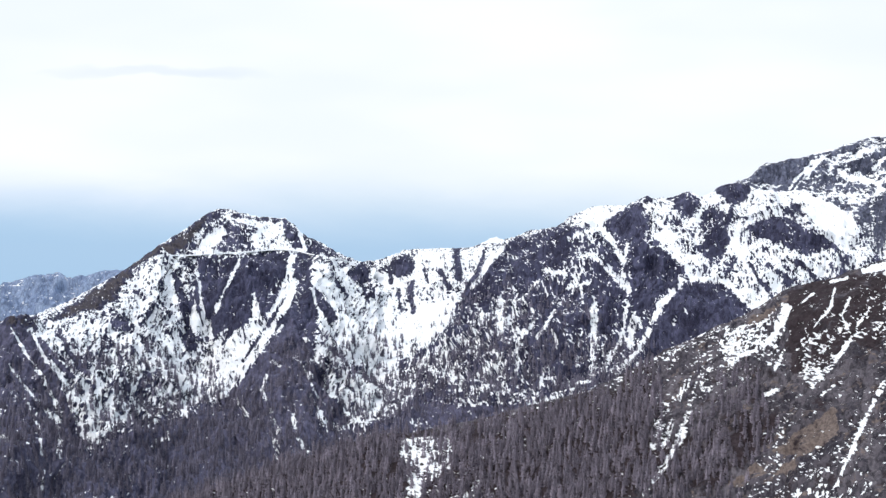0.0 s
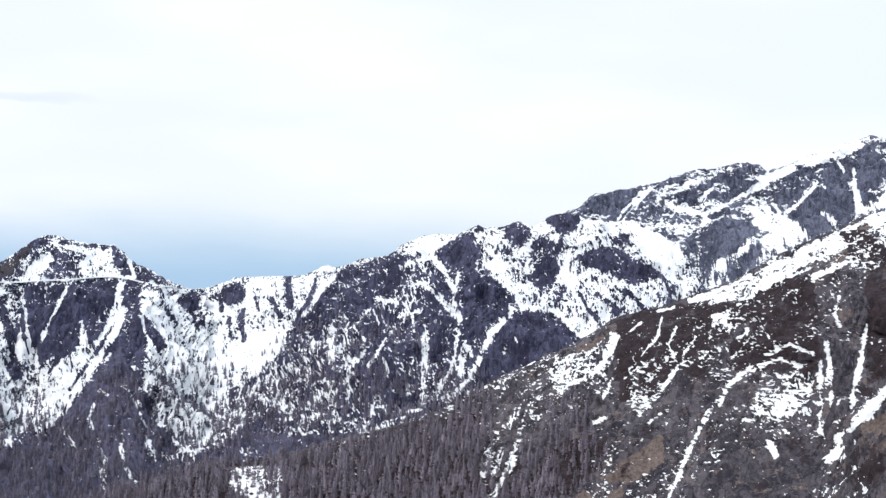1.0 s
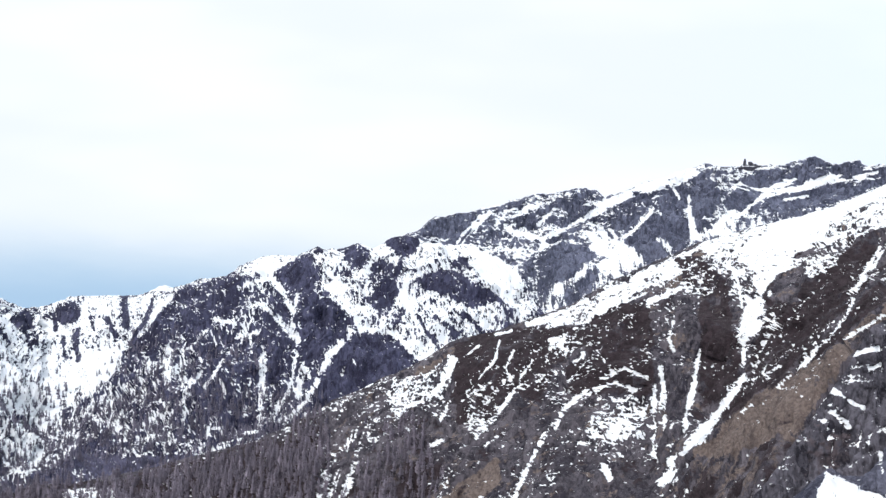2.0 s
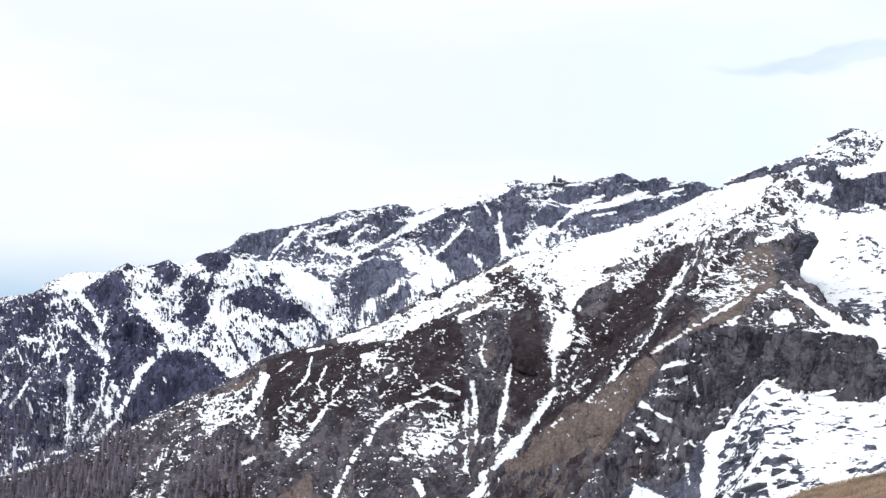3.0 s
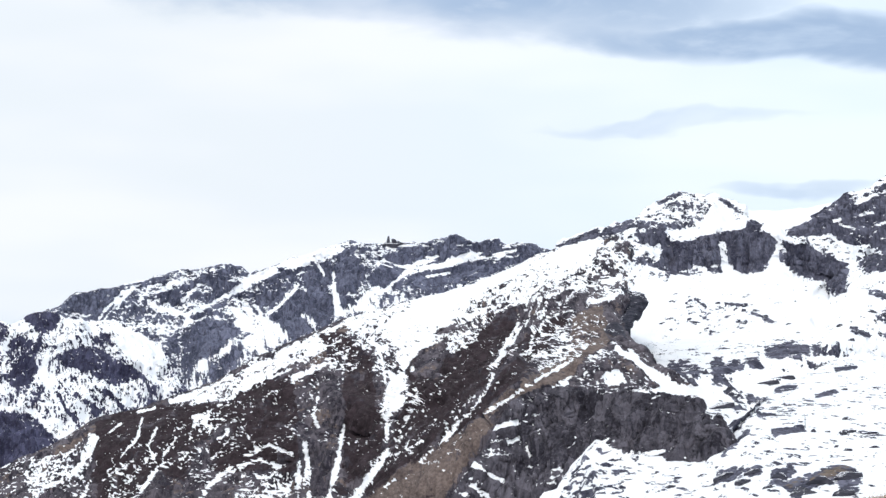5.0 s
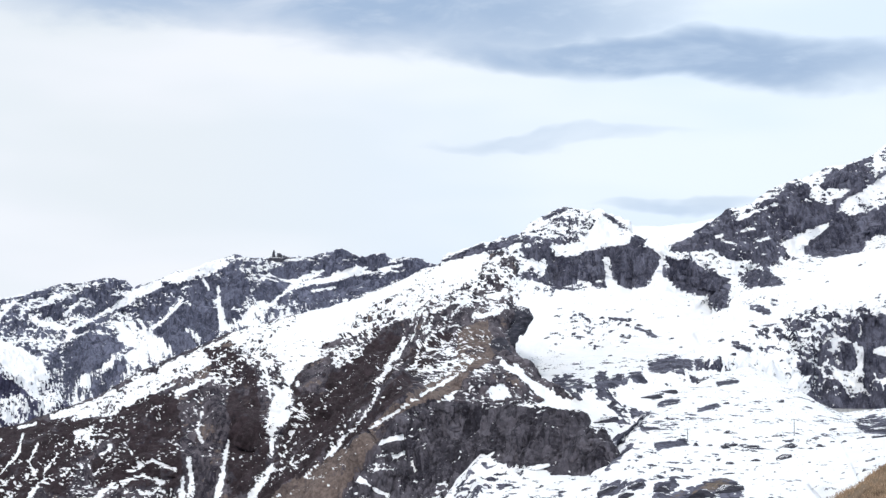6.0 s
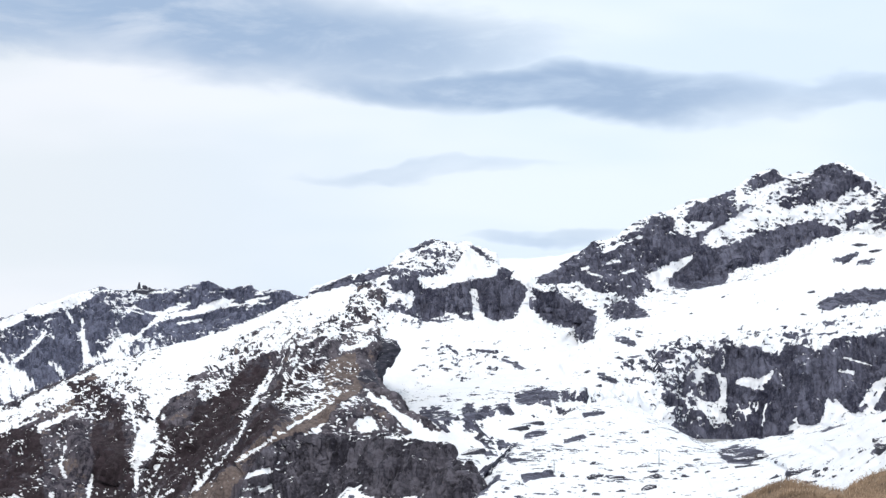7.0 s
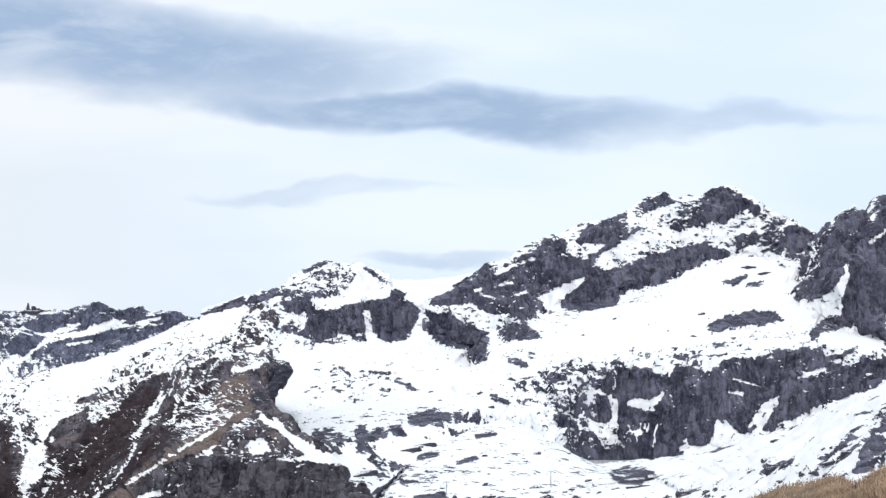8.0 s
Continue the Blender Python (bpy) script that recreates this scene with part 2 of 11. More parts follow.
def into_patch(p, pts):
    """How far points lie outside (inside: minus) the outline of a patch, seen along the camera's middle bearing."""
    across = np.array([SIGHT[1], -SIGHT[0], 0.0])
    up = np.array([0.22 * SIGHT[0], 0.22 * SIGHT[1], 1.0])
    a, b = p @ across, p @ up
    qa, qb = pts @ across, pts @ up
    best, inside = np.full(len(p), 1e9), np.zeros(len(p), bool)
    for k in range(len(pts)):
        x0, y0, x1, y1 = qa[k - 1], qb[k - 1], qa[k], qb[k]
        dx, dy = x1 - x0, y1 - y0
        t = np.clip(((a - x0) * dx + (b - y0) * dy) / max(dx * dx + dy * dy, 1e-9), 0, 1)
        best = np.minimum(best, np.hypot(a - x0 - t * dx, b - y0 - t * dy))
        if y0 != y1:
            inside ^= ((y0 > b) != (y1 > b)) & (a < dx * (b - y0) / dy + x0)
    return np.where(inside, -best, best)


def from_outline(a, b, qa, qb, closed):
    """Distance of points (a, b) from a line, or how far they lie outside (inside: minus) a closed outline."""
    best, inside = np.full(len(a), 1e9), np.zeros(len(a), bool)
    for k in range(0 if closed else 1, len(qa)):
        x0, y0, x1, y1 = qa[k - 1], qb[k - 1], qa[k], qb[k]
        dx, dy = x1 - x0, y1 - y0
        t = np.clip(((a - x0) * dx + (b - y0) * dy) / max(dx * dx + dy * dy, 1e-12), 0, 1)
        best = np.minimum(best, np.hypot(a - x0 - t * dx, b - y0 - t * dy))
        if closed and y0 != y1:
            inside ^= ((y0 > b) != (y1 > b)) & (a < dx * (b - y0) / dy + x0)
    return np.where(inside, -best, best)


def laid_over(p, lying, grass, wood, rough, warp, laid):
    """Fields and strips of rock, snow, grass and scrub with an outline of their own, each laid over those before it."""
    out = p[:, :2].mean(0)
    out = out / np.hypot(*out)
    depth = np.maximum(p[:, :2] @ out, 1.0)
    a, b = (p[:, 0] * out[1] - p[:, 1] * out[0]) / depth, (p[:, 2] - EYE) / depth
    sway = fbm(p / 42, 2)
    for kind, soft, value, broken, pts, closed in laid:
        q = np.asarray(pts, float)
        far = q[:, :2] @ out
        qa, qb = (q[:, 0] * out[1] - q[:, 1] * out[0]) / far, (q[:, 2] - EYE) / far
        r = np.median(np.hypot(q[:, 0], q[:, 1]))
        m = 3.0 * soft / r
        near = np.where((a > qa.min() - m) & (a < qa.max() + m) & (b > qb.min() - m) & (b < qb.max() + m))[0]
        d = from_outline(a[near], b[near], qa, qb, closed) * r / soft
        w = 1 - smooth(d + 1.4 * warp[near], -1.3, 1.3) if closed else 1 - smooth(d + 0.45 * warp[near] + 0.3 * sway[near], 0.35, 1.5)
        lying[near] += (value - lying[near]) * w
        rough[near] += (broken - rough[near]) * w
        if kind != "snow":
            grass[near] += ((kind == "grass") - grass[near]) * w
            wood[near] += ((kind == "scrub") - wood[near]) * w


def cover(g, seed, bias, patch, ledge, lie, gain, most, marks, laid=(), mixed=0.0):
    """How much snow, dry grass and wood lies on each point of a slope."""
    p = g.reshape(-1, 3)
    nz = normals(g)[..., 2].ravel()
    q = p * (1, 1, 0.5) + seed * 331.0
    lying = np.full(len(p), float(bias))
    grass, wood = np.zeros(len(p)), np.zeros(len(p))
    warp = fbm(q / 11, 3, 0.65)
    f = fronted(p)
    for kind, width, strength, pts, closed in marks:
        outline = np.asarray(pts, float)
        pts = fronted(outline)
        lo, hi = pts.min(0) - 1.9 * width, pts.max(0) + 1.9 * width
        near = np.where(((f > lo) & (f < hi)).all(1))[0]
        if not len(near) and closed != "streak":
            continue
        if closed == "streak":
            out = outline[:, :2].mean(0)
            out = np.append(out / np.hypot(*out), 0.0)
            flat, line = p - (p @ out)[:, None] * out, outline - (outline @ out)[:, None] * out
            near = np.where(((flat > line.min(0) - 1.9 * width) & (flat < line.max(0) + 1.9 * width)).all(1))[0]
            d = from_line(flat[near], line) / width + 0.22 * warp[near]
            w = strength * (1 - smooth(d, 0.25, 1.4))
        elif closed:
            d = into_patch(p[near], outline) / width + 1.0 * warp[near]
            w = strength * (1 - smooth(d, -1.8, 1.6))
        else:
            d = from_line(f[near], pts) / width + 0.22 * warp[near]
            w = strength * (1 - smooth(d, 0.25, 1.4))
        if kind == "snow":
            lying[near] += gain * w
        elif kind == "grass":
            grass[near] = np.maximum(grass[near], w)
            wood[near] -= w
            lying[near] -= 0.5 * w
        elif kind == "wood":
            wood[near] = np.maximum(wood[near], w)
        elif kind == "rock":
            grass[near] -= w
            wood[near] -= w
            lying[near] -= w
    lying = np.clip(lying, -most, 2.2)
    rough = np.ones(len(p))
    laid_over(p, lying, grass, wood, rough, warp, laid)
    fine = p * lie / 5.0 + 0.5 * np.stack([warp, np.roll(warp, 7), 0 * warp], 1)
    broken = 0.20 * fbm(q / 90, 2) + 0.35 * fbm(q / 24, 3, 0.6) + 0.55 * fbm(fine, 3, 0.75) + 0.50 * (ridged(fine * 0.62 + 40.0, 3, 0.65) - 0.15)
    grass = grass + mixed * fbm(q / 15 + 5.0, 3, 0.6)
    wood = wood + mixed * fbm(q * (1.3, 1, 0.6) / 20 + 9.0, 3, 0.6)
    broken = 0.62 * (broken - broken.mean()) / broken.std()
    broken *= 0.5 + 0.85 * smooth(fbm(q / 110 + 9.0, 2), -0.5, 0.5)
    snow = 0.5 * np.tanh(lying / 0.55) + 0.3 * np.sign(lying) * np.maximum(np.abs(lying) - 0.9, 0) + patch * rough * broken + rough * ledge * (nz - np.median(nz))
    return snow, grass, wood


def blocks(p, wide, tall, seed):
    """Rock split by upright joints and ledges into blocks, each set back or forward by an amount of its own, -1 to 1."""
    c = p.mean(0)
    u = (p[:, 0] * c[1] - p[:, 1] * c[0]) / np.hypot(c[0], c[1]) / wide + 0.9 * vnoise(p / (1.6 * wide) + seed) + 0.35 * vnoise(p / (0.5 * wide) + seed)
    v = p[:, 2] / tall + 0.25 * u + 0.8 * vnoise(p / (1.3 * wide) + seed + 60.0)
    i = np.floor(u)
    j = np.floor(v + 0.5 * lattice(i, 0 * i, 0 * i + seed))
    edge = np.minimum(np.minimum(u - i, 1 - u + i) * 6, 1)
    return lattice(i, j, 0 * i + seed) * (0.4 + 0.6 * edge) - 0.55 * (1 - edge)


def proud(g, snow, seed, amount):
    """Bare rock stands in blocks, rough and proud of the smooth snow that lies between."""
    p = g.reshape(-1, 3)
    bare = 1 - smooth(snow, -0.25, 0.15)
    d = amount * bare * (0.7 + 0.30 * ridged(p * (1, 0.7, 0.2) / 16 + seed, 3, 0.5) + 0.75 * blocks(p, 21.0, 30.0, seed) + 0.45 * blocks(p, 7.5, 11.0, seed + 3))
    n = normals(g).reshape(-1, 3).copy()
    n[:, 2] *= 0.4
    edge = np.ones(g.shape[:2])
    edge[0] = 0.25
    return (p + n * (d * edge.ravel())[:, None]).reshape(g.shape)


# ---- end of terrain maths ----


def part(name, data, mat, parent=None, label=""):
    """One mesh object, under a thing where one is given."""
    if isinstance(data, bmesh.types.BMesh):
        mesh = bpy.data.meshes.new(name)
        data.to_mesh(mesh)
        data.free()
    else:
        mesh = data
    if mat:
        mesh.materials.append(mat)
    ob = new(name, mesh)
    if parent:
        ob.parent = parent
    if label:
        tagged(ob, label)
    return ob


def grid_mesh(name, g, layers=()):
    """A quad mesh from a grid of points, with named values on its points."""
    rows, cols, _ = g.shape
    idx = np.arange(rows * cols).reshape(rows, cols)
    quads = np.stack([idx[:-1, :-1], idx[1:, :-1], idx[1:, 1:], idx[:-1, 1:]], -1).reshape(-1)
    mesh = bpy.data.meshes.new(name)
    mesh.vertices.add(rows * cols)
    mesh.vertices.foreach_set("co", g.reshape(-1).astype(np.float32))
    n = len(quads) // 4
    mesh.loops.add(len(quads))
    mesh.loops.foreach_set("vertex_index", quads.astype(np.int32))
    mesh.polygons.add(n)
    mesh.polygons.foreach_set("loop_start", np.arange(0, 4 * n, 4, dtype=np.int32))
    for key, values in layers:
        mesh.attributes.new(key, "FLOAT", "POINT").data.foreach_set("value", values.astype(np.float32))
    mesh.update(calc_edges=True)
    mesh.shade_smooth()
    return mesh


MARKS, LAID, SHAPE, SLOPES = {}, {}, {}, {}


def mark(where, kind, width, strength, *points):
    """A gully, snow patch, rock band, grass tongue or wood on one of the mountains: half width in metres, and its line."""
    MARKS.setdefault(where, []).append((kind, width, strength, points, False))


def patch(where, kind, soft, strength, *points):
    """The same for a patch with an outline: the softness of its edge in metres, and the outline."""
    MARKS.setdefault(where, []).append((kind, soft, strength, points, True))


def field(where, kind, soft, depth, broken, *outline):
    """A field of snow (depth above 0: whole, below 0: gone), rock, grass or scrub: softness of its edge in metres, how broken it is, and its outline."""
    LAID.setdefault(where, []).append((kind, soft, depth, broken, outline, True))


def strip(where, kind, wide, depth, broken, *line):
    """The same for a gully, rib or ledge: half width in metres, and its line."""
    LAID.setdefault(where, []).append((kind, wide, depth, broken, line, False))


def fan(where, kind, width, strength, count, seed, one, other):
    """Many narrow streaks that run down a slope between two guide lines, each with a start and end of its own."""
    rng = random.Random(seed)
    one, other = along(one, 9), along(other, 9)
    for _ in range(count):
        f, start = rng.random(), rng.uniform(-0.2, 0.75)
        end = min(1.0, start + rng.uniform(0.12, 0.5))
        line = []
        for k in range(5):
            at = 8 * max(0.0, start + (end - start) * k / 4)
            i = min(int(at), 7)
            a, b = one[i] + (one[i + 1] - one[i]) * (at - i), other[i] + (other[i + 1] - other[i]) * (at - i)
            line.append(tuple(a + (b - a) * min(1.0, max(0.0, f + rng.uniform(-0.015, 0.015)))))
        MARKS.setdefault(where, []).append((kind, width * rng.uniform(0.6, 1.5), strength * rng.uniform(0.7, 1.1), line, "streak"))


def back_slope(g, depth=700, drop=420, steps=14):
    """The far side of a ridge, down from its crest."""
    crest = g[0]
    out = crest[:, :2] / np.linalg.norm(crest[:, :2], axis=1, keepdims=True)
    rows = []
    for k in range(steps, 0, -1):
        f = k / steps
        p = crest.copy()
        p[:, :2] += out * depth * f
        p[:, 2] -= drop * f ** 1.1
        p[:, 2] += 18 * f * fbm(p / 120, 3)
        rows.append(p)
    return np.concatenate([np.array(rows), g], 0), steps


def to_valley(g, floor=-825.0, steps=8):
    """The lower slopes, from the foot line down to the valley floor."""
    foot = g[-1]
    toward = -foot[:, :2] / np.linalg.norm(foot[:, :2], axis=1, keepdims=True)
    fall = np.maximum(foot[:, 2] - floor, 1.0)
    run = np.minimum(fall * 1.3, 0.75 * np.linalg.norm(foot[:, :2], axis=1))
    rows = []
    for k in range(1, steps + 1):
        f = k / steps
        p = foot.copy()
        p[:, :2] += toward * (run * f)[:, None]
        p[:, 2] -= fall * f
        p[:, 2] += 14 * (f * (1 - f)) * fbm(p / 90, 3)
        rows.append(p)
    return np.concatenate([g, np.array(rows)], 0), steps


def mountain(key, name, rows, mat, label, back=(700, 420)):
    s = SHAPE[key]
    g = weathered(loft(rows, s["cols"], s["counts"]), s["seed"], *s["relief"])
    values = cover(g, s["seed"], *s["snow"], MARKS.get(key, []), LAID.get(key, []), s.get("mixed", 0.0))
    g = proud(g, values[0], s["seed"], s["proud"])
    SLOPES[key] = (g, values)
    full, steps = back_slope(g, *back)
    full, more = to_valley(full)
    low = more * g.shape[1]
    extra = [np.concatenate([np.tile(v[:g.shape[1]], steps), v, np.full(low, under)]) for under, v in zip((-0.8, 0.3, 0.7), values)]
    mesh = grid_mesh(name, full, list(zip(("snow", "grass", "wood"), extra)))
    ob = part(name, mesh, mat)
    return tagged(ob, label, "mountain", kind="structure")


# ---- the mountains: lines of their crests, breaks and feet, in metres ----
SHAPE["far"] = dict(cols=420, proud=3, counts=(24, 12), seed=1, relief=(8, 9, 3, 3), snow=(-0.75, 0.25, 0.5, (1, 0.4, 0.5), 1.0, 1.5))
SHAPE["left"] = dict(cols=1560, proud=2.2, counts=(80, 84, 70, 44), seed=2, relief=(20, 11, 3.0, 1.2), snow=(0.05, 0.37, 0.35, (1.9, 0.5, 0.62), 0.9, 0.95))
SHAPE["rear"] = dict(cols=900, proud=3.5, counts=(50, 60, 18), seed=3, relief=(12, 9, 3.0, 3.0), snow=(0.0, 0.37, 0.4, (0.55, 0.25, 1.1), 0.8, 1.1))
SHAPE["spur"] = dict(mixed=0.55, cols=1150, proud=2.2, counts=(40, 26, 26, 46, 42, 34, 24), seed=4, relief=(7, 5, 2.2, 1.2), snow=(-0.80, 0.52, 0.3, (1.5, 0.65, 2.2), 0.8, 1.1))
SHAPE["cliff"] = dict(cols=520, proud=2.6, counts=(60, 76, 20), seed=5, relief=(2, 4, 2.2, 2), snow=(-0.6, 0.35, 0.6, (0.8, 0.4, 1.4), 0.8, 1.1))
SHAPE["massif"] = dict(cols=1080, proud=2.8, counts=(60, 40, 56, 60, 20), seed=6, relief=(10, 9, 3.0, 2), snow=(0.45, 0.36, 0.3, (0.7, 0.36, 1.5), 0.9, 1.2))
SHAPE["dome"] = dict(cols=160, proud=1, counts=(40,), seed=7, relief=(4, 3, 1, 1), snow=(1.2, 0.2, 0.2, (0.55, 0.25, 1.1), 1.0, 1.5))
SHAPE["apron"] = dict(cols=760, proud=1.0, counts=(70, 70, 10), seed=8, relief=(3, 2.5, 1.0, 1), snow=(0.50, 0.42, 0.2, (1.0, 0.45, 1.5), 0.9, 1.4))

far_crest = [
    (-1242, 4719, -90.4), (-1133, 4747, -88.0), (-1051, 4766, -69.5), (-1016, 4773, -66.7), (-988, 4779, -62.4), 
    (-973, 4782, -74.1), (-925, 4792, -69.9), (-876, 4801, -58.3), (-840, 4807, -58.4), (-769, 4819, -52.7), (-683, 4832, -114.7), 
    (-273, 4872, -115.6), (-217, 4875, -38.5), (-184, 4877, -28.1), (-147, 4878, -22.2), (-116, 4879, -14.7), (-65, 4880, -20.7), 
    (24, 4880, -26.6), (86, 4879, 6.1), (116, 4879, 22.4), (140, 4878, 32.8), (165, 4877, 23.9), (217, 4875, -11.8), 
    (320, 4869, -56.2),
]
far_face = [
    (-1216, 4623, -165.9), (-823, 4709, -147.5), (-267, 4773, -171.4), (314, 4770, -171.3),
]
far_foot = [
    (-1171, 4449, -322.2), (-257, 4593, -332.7), (302, 4590, -332.5),
]
far_rows = [far_crest, far_face, far_foot]
left_crest = [
    (-810, 3044, -156.9), (-755, 3161, -125.5), (-722, 3273, -117.0), (-685, 3385, -95.3), (-625, 3545, -51.3), 
    (-594, 3618, -21.5), (-565, 3681, 6.1), (-517, 3781, 45.4), (-492, 3830, 70.4), (-470, 3872, 83.0), (-436, 3883, 79.6), 
    (-408, 3892, 70.3), (-367, 3905, 64.6), (-336, 3914, 64.8), (-315, 3920, 50.5), (-292, 3927, 29.1), (-233, 3943, -5.6), 
    (-197, 4062, -23.1), (-169, 4147, -37.5), (-118, 4127, -17.3), (-86, 4115, -0.9), (-5, 4082, 1.6), (69, 4049, 6.5), 
    (140, 3977, 16.1), (187, 3928, 37.5), (237, 3872, 44.1), (264, 3841, 65.9), (311, 3837, 86.9), (380, 3831, 91.4),
]
left_crest2 = [
    (411, 3727, 104.9), (443, 3717, 100.1), (486, 3703, 115.5), (518, 3692, 106.2), (566, 3675, 130.3), (608, 3659, 124.2), 
    (652, 3642, 112.5), (698, 3583, 113.9), (742, 3523, 84.2), (777, 3475, 51.0), (795, 3448, 10.9), (804, 3435, -42.7), 
    (827, 3401, -116.6),
]
left_shoulder = [
    (-784, 2947, -212.9), (-725, 3035, -182.3), (-667, 3202, -153.4), (-596, 3378, -120.8), (-499, 3606, -74.2), 
    (-423, 3615, -63.4), (-348, 3643, -52.8), (-264, 3630, -63.6), (-207, 3694, -87.3), (-144, 3817, -101.9), (-75, 3849, -91.0), 
    (19, 3800, -89.8), (130, 3678, -64.5), (236, 3592, -41.1), (320, 3546, -29.7), (392, 3518, -8.0), (469, 3529, -8.1), 
    (553, 3517, 13.4), (674, 3455, 20.9), (737, 3391, -21.1), (773, 3311, -103.1), (797, 3254, -182.7),
]
left_bowl = [
    (-746, 2802, -287.7), (-692, 2899, -244.7), (-629, 3065, -240.2), (-566, 3210, -212.5), (-503, 3413, -205.2), 
    (-435, 3453, -218.2), (-357, 3411, -205.1), (-291, 3367, -182.0), (-245, 3361, -181.6), (-192, 3425, -205.9), 
    (-132, 3507, -221.6), (-54, 3640, -174.6), (17, 3530, -190.8), (121, 3438, -164.9), (223, 3383, -162.2), (305, 3386, -162.4), 
    (373, 3349, -150.4), (440, 3311, -128.5), (509, 3291, -102.0), (598, 3215, -139.4), (706, 3152, -176.4), (761, 3108, -242.3),
]
left_wood = [
    (-715, 2686, -357.6), (-655, 2743, -323.3), (-595, 2898, -324.1), (-535, 3033, -320.8), (-475, 3225, -292.1), 
    (-383, 3278, -276.9), (-295, 3186, -278.8), (-218, 3203, -290.0), (-143, 3257, -314.8), (-44, 3290, -298.0), 
    (114, 3218, -271.8), (259, 3200, -270.3), (380, 3147, -246.6), (479, 3093, -209.3), (637, 3013, -261.6), (726, 2962, -332.4),
]
left_foot = [
    (-682, 2561, -442.1), (-553, 2694, -457.0), (-423, 2869, -486.8), (-194, 2843, -482.5), (-40, 3000, -490.8), 
    (238, 2940, -454.2), (453, 2915, -321.8), (691, 2817, -403.5),
]
left_rows = [left_crest + left_crest2, left_shoulder, left_bowl, left_wood, left_foot]
rear_crest = [
    (598, 4309, 55.4), (666, 4323, 128.0), (710, 4331, 165.2), (756, 4340, 197.2), (871, 4358, 220.6), (953, 4370, 245.1), 
    (1014, 4377, 261.5), (1034, 4380, 259.1), (1110, 4346, 276.5), (1148, 4328, 272.1), (1166, 4320, 254.2), (1192, 4307, 266.3), 
    (1260, 4274, 291.6), (1321, 4243, 315.2), (1375, 4214, 336.1), (1405, 4198, 326.1), (1443, 4177, 326.8), (1471, 4161, 334.4), 
    (1500, 4144, 332.5), (1535, 4124, 330.5), (1559, 4096, 333.1), (1589, 4063, 344.6), (1618, 4030, 332.2), (1632, 4013, 324.8), 
    (1661, 3977, 335.9), (1678, 3957, 320.6), (1723, 3901, 317.6), (1742, 3877, 306.1), (1796, 3852, 271.2), (1897, 3803, 232.4),
]
rear_bench = [
    (585, 4210, 2.9), (736, 4267, 119.9), (933, 4279, 159.3), (1038, 4276, 187.8), (1167, 4242, 188.4), (1296, 4205, 255.8), 
    (1400, 4098, 278.2), (1565, 3984, 274.6), (1701, 3785, 265.3), (1830, 3669, 199.8),
]
rear_bowl = [
    (550, 3962, -93.7), (688, 3991, -9.3), (873, 4006, 15.0), (979, 4033, 63.4), (1101, 4001, 89.3), (1222, 3966, 140.3), 
    (1326, 3880, 176.3), (1499, 3816, 201.1), (1660, 3694, 222.5), (1785, 3580, 147.5),
]
rear_foot = [
    (509, 3665, -287.5), (788, 3615, -283.5), (996, 3615, -124.4), (1229, 3596, -9.3), (1578, 3512, 96.2), (1718, 3445, 50.6),
]
rear_rows = [rear_crest, rear_bench, rear_bowl, rear_foot]
spur_crest = [
    (-496, 2450, -396.9), (-365, 2473, -338.9), (-276, 2490, -310.1), (-201, 2502, -284.9), (-141, 2510, -270.5), 
    (-95, 2515, -250.4), (-41, 2520, -247.8), (12, 2529, -238.7), (66, 2538, -228.0), (129, 2546, -211.6), (207, 2555, -192.1), 
    (270, 2559, -162.1), (309, 2562, -139.6), (364, 2564, -114.7), (426, 2565, -85.1), (481, 2562, -52.2), (546, 2557, -37.8), 
    (579, 2553, -24.2), (643, 2546, 0.8), (699, 2538, 34.8), (762, 2528, 63.3), (816, 2511, 89.1), (854, 2498, 101.3), 
    (906, 2480, 116.5), (958, 2460, 129.3), (1023, 2434, 154.6),
]
spur_crest2 = [
    (1065, 2394, 181.5), (1081, 2371, 188.9), (1098, 2345, 195.2), (1115, 2319, 199.9), (1127, 2299, 198.0), (1124, 2258, 199.7), 
    (1121, 2229, 194.6), (1120, 2213, 185.9),
]
spur_brow = [
    (-486, 2401, -414.5), (-270, 2435, -324.0), (-93, 2457, -263.3), (12, 2464, -251.3), (125, 2467, -226.8), (261, 2476, -186.2), 
    (350, 2465, -147.8), (410, 2466, -125.3), (516, 2446, -75.6), (617, 2443, -37.4), (731, 2422, 16.9), (815, 2385, 51.6), 
    (907, 2330, 70.4), (1000, 2247, 113.7), (1037, 2164, 134.5), (1065, 2140, 134.1), (1069, 2132, 128.1), (1071, 2125, 120.6),
]
spur_step = [
    (-479, 2367, -426.6), (-266, 2400, -337.6), (-91, 2410, -278.1), (122, 2417, -242.0), (255, 2417, -203.7), (399, 2402, -154.9), 
    (501, 2373, -110.1), (598, 2366, -69.6), (709, 2350, -13.4), (792, 2318, 18.3), (876, 2250, 38.9), (960, 2156, 86.5), 
    (992, 2086, 104.9), (1009, 2065, 97.6), (1015, 2036, 76.1),
]
spur_slope = [
    (-472, 2333, -438.2), (-262, 2366, -350.7), (-89, 2368, -293.4), (120, 2367, -257.2), (248, 2357, -220.2), (389, 2338, -182.8), 
    (486, 2299, -142.3), (578, 2288, -99.5), (688, 2279, -41.8), (730, 2246, -19.7), (770, 2252, -12.4), (845, 2171, 9.5), 
    (919, 2065, 60.5), (947, 2008, 77.3), (960, 1974, 63.3), (966, 1938, 44.3),
]
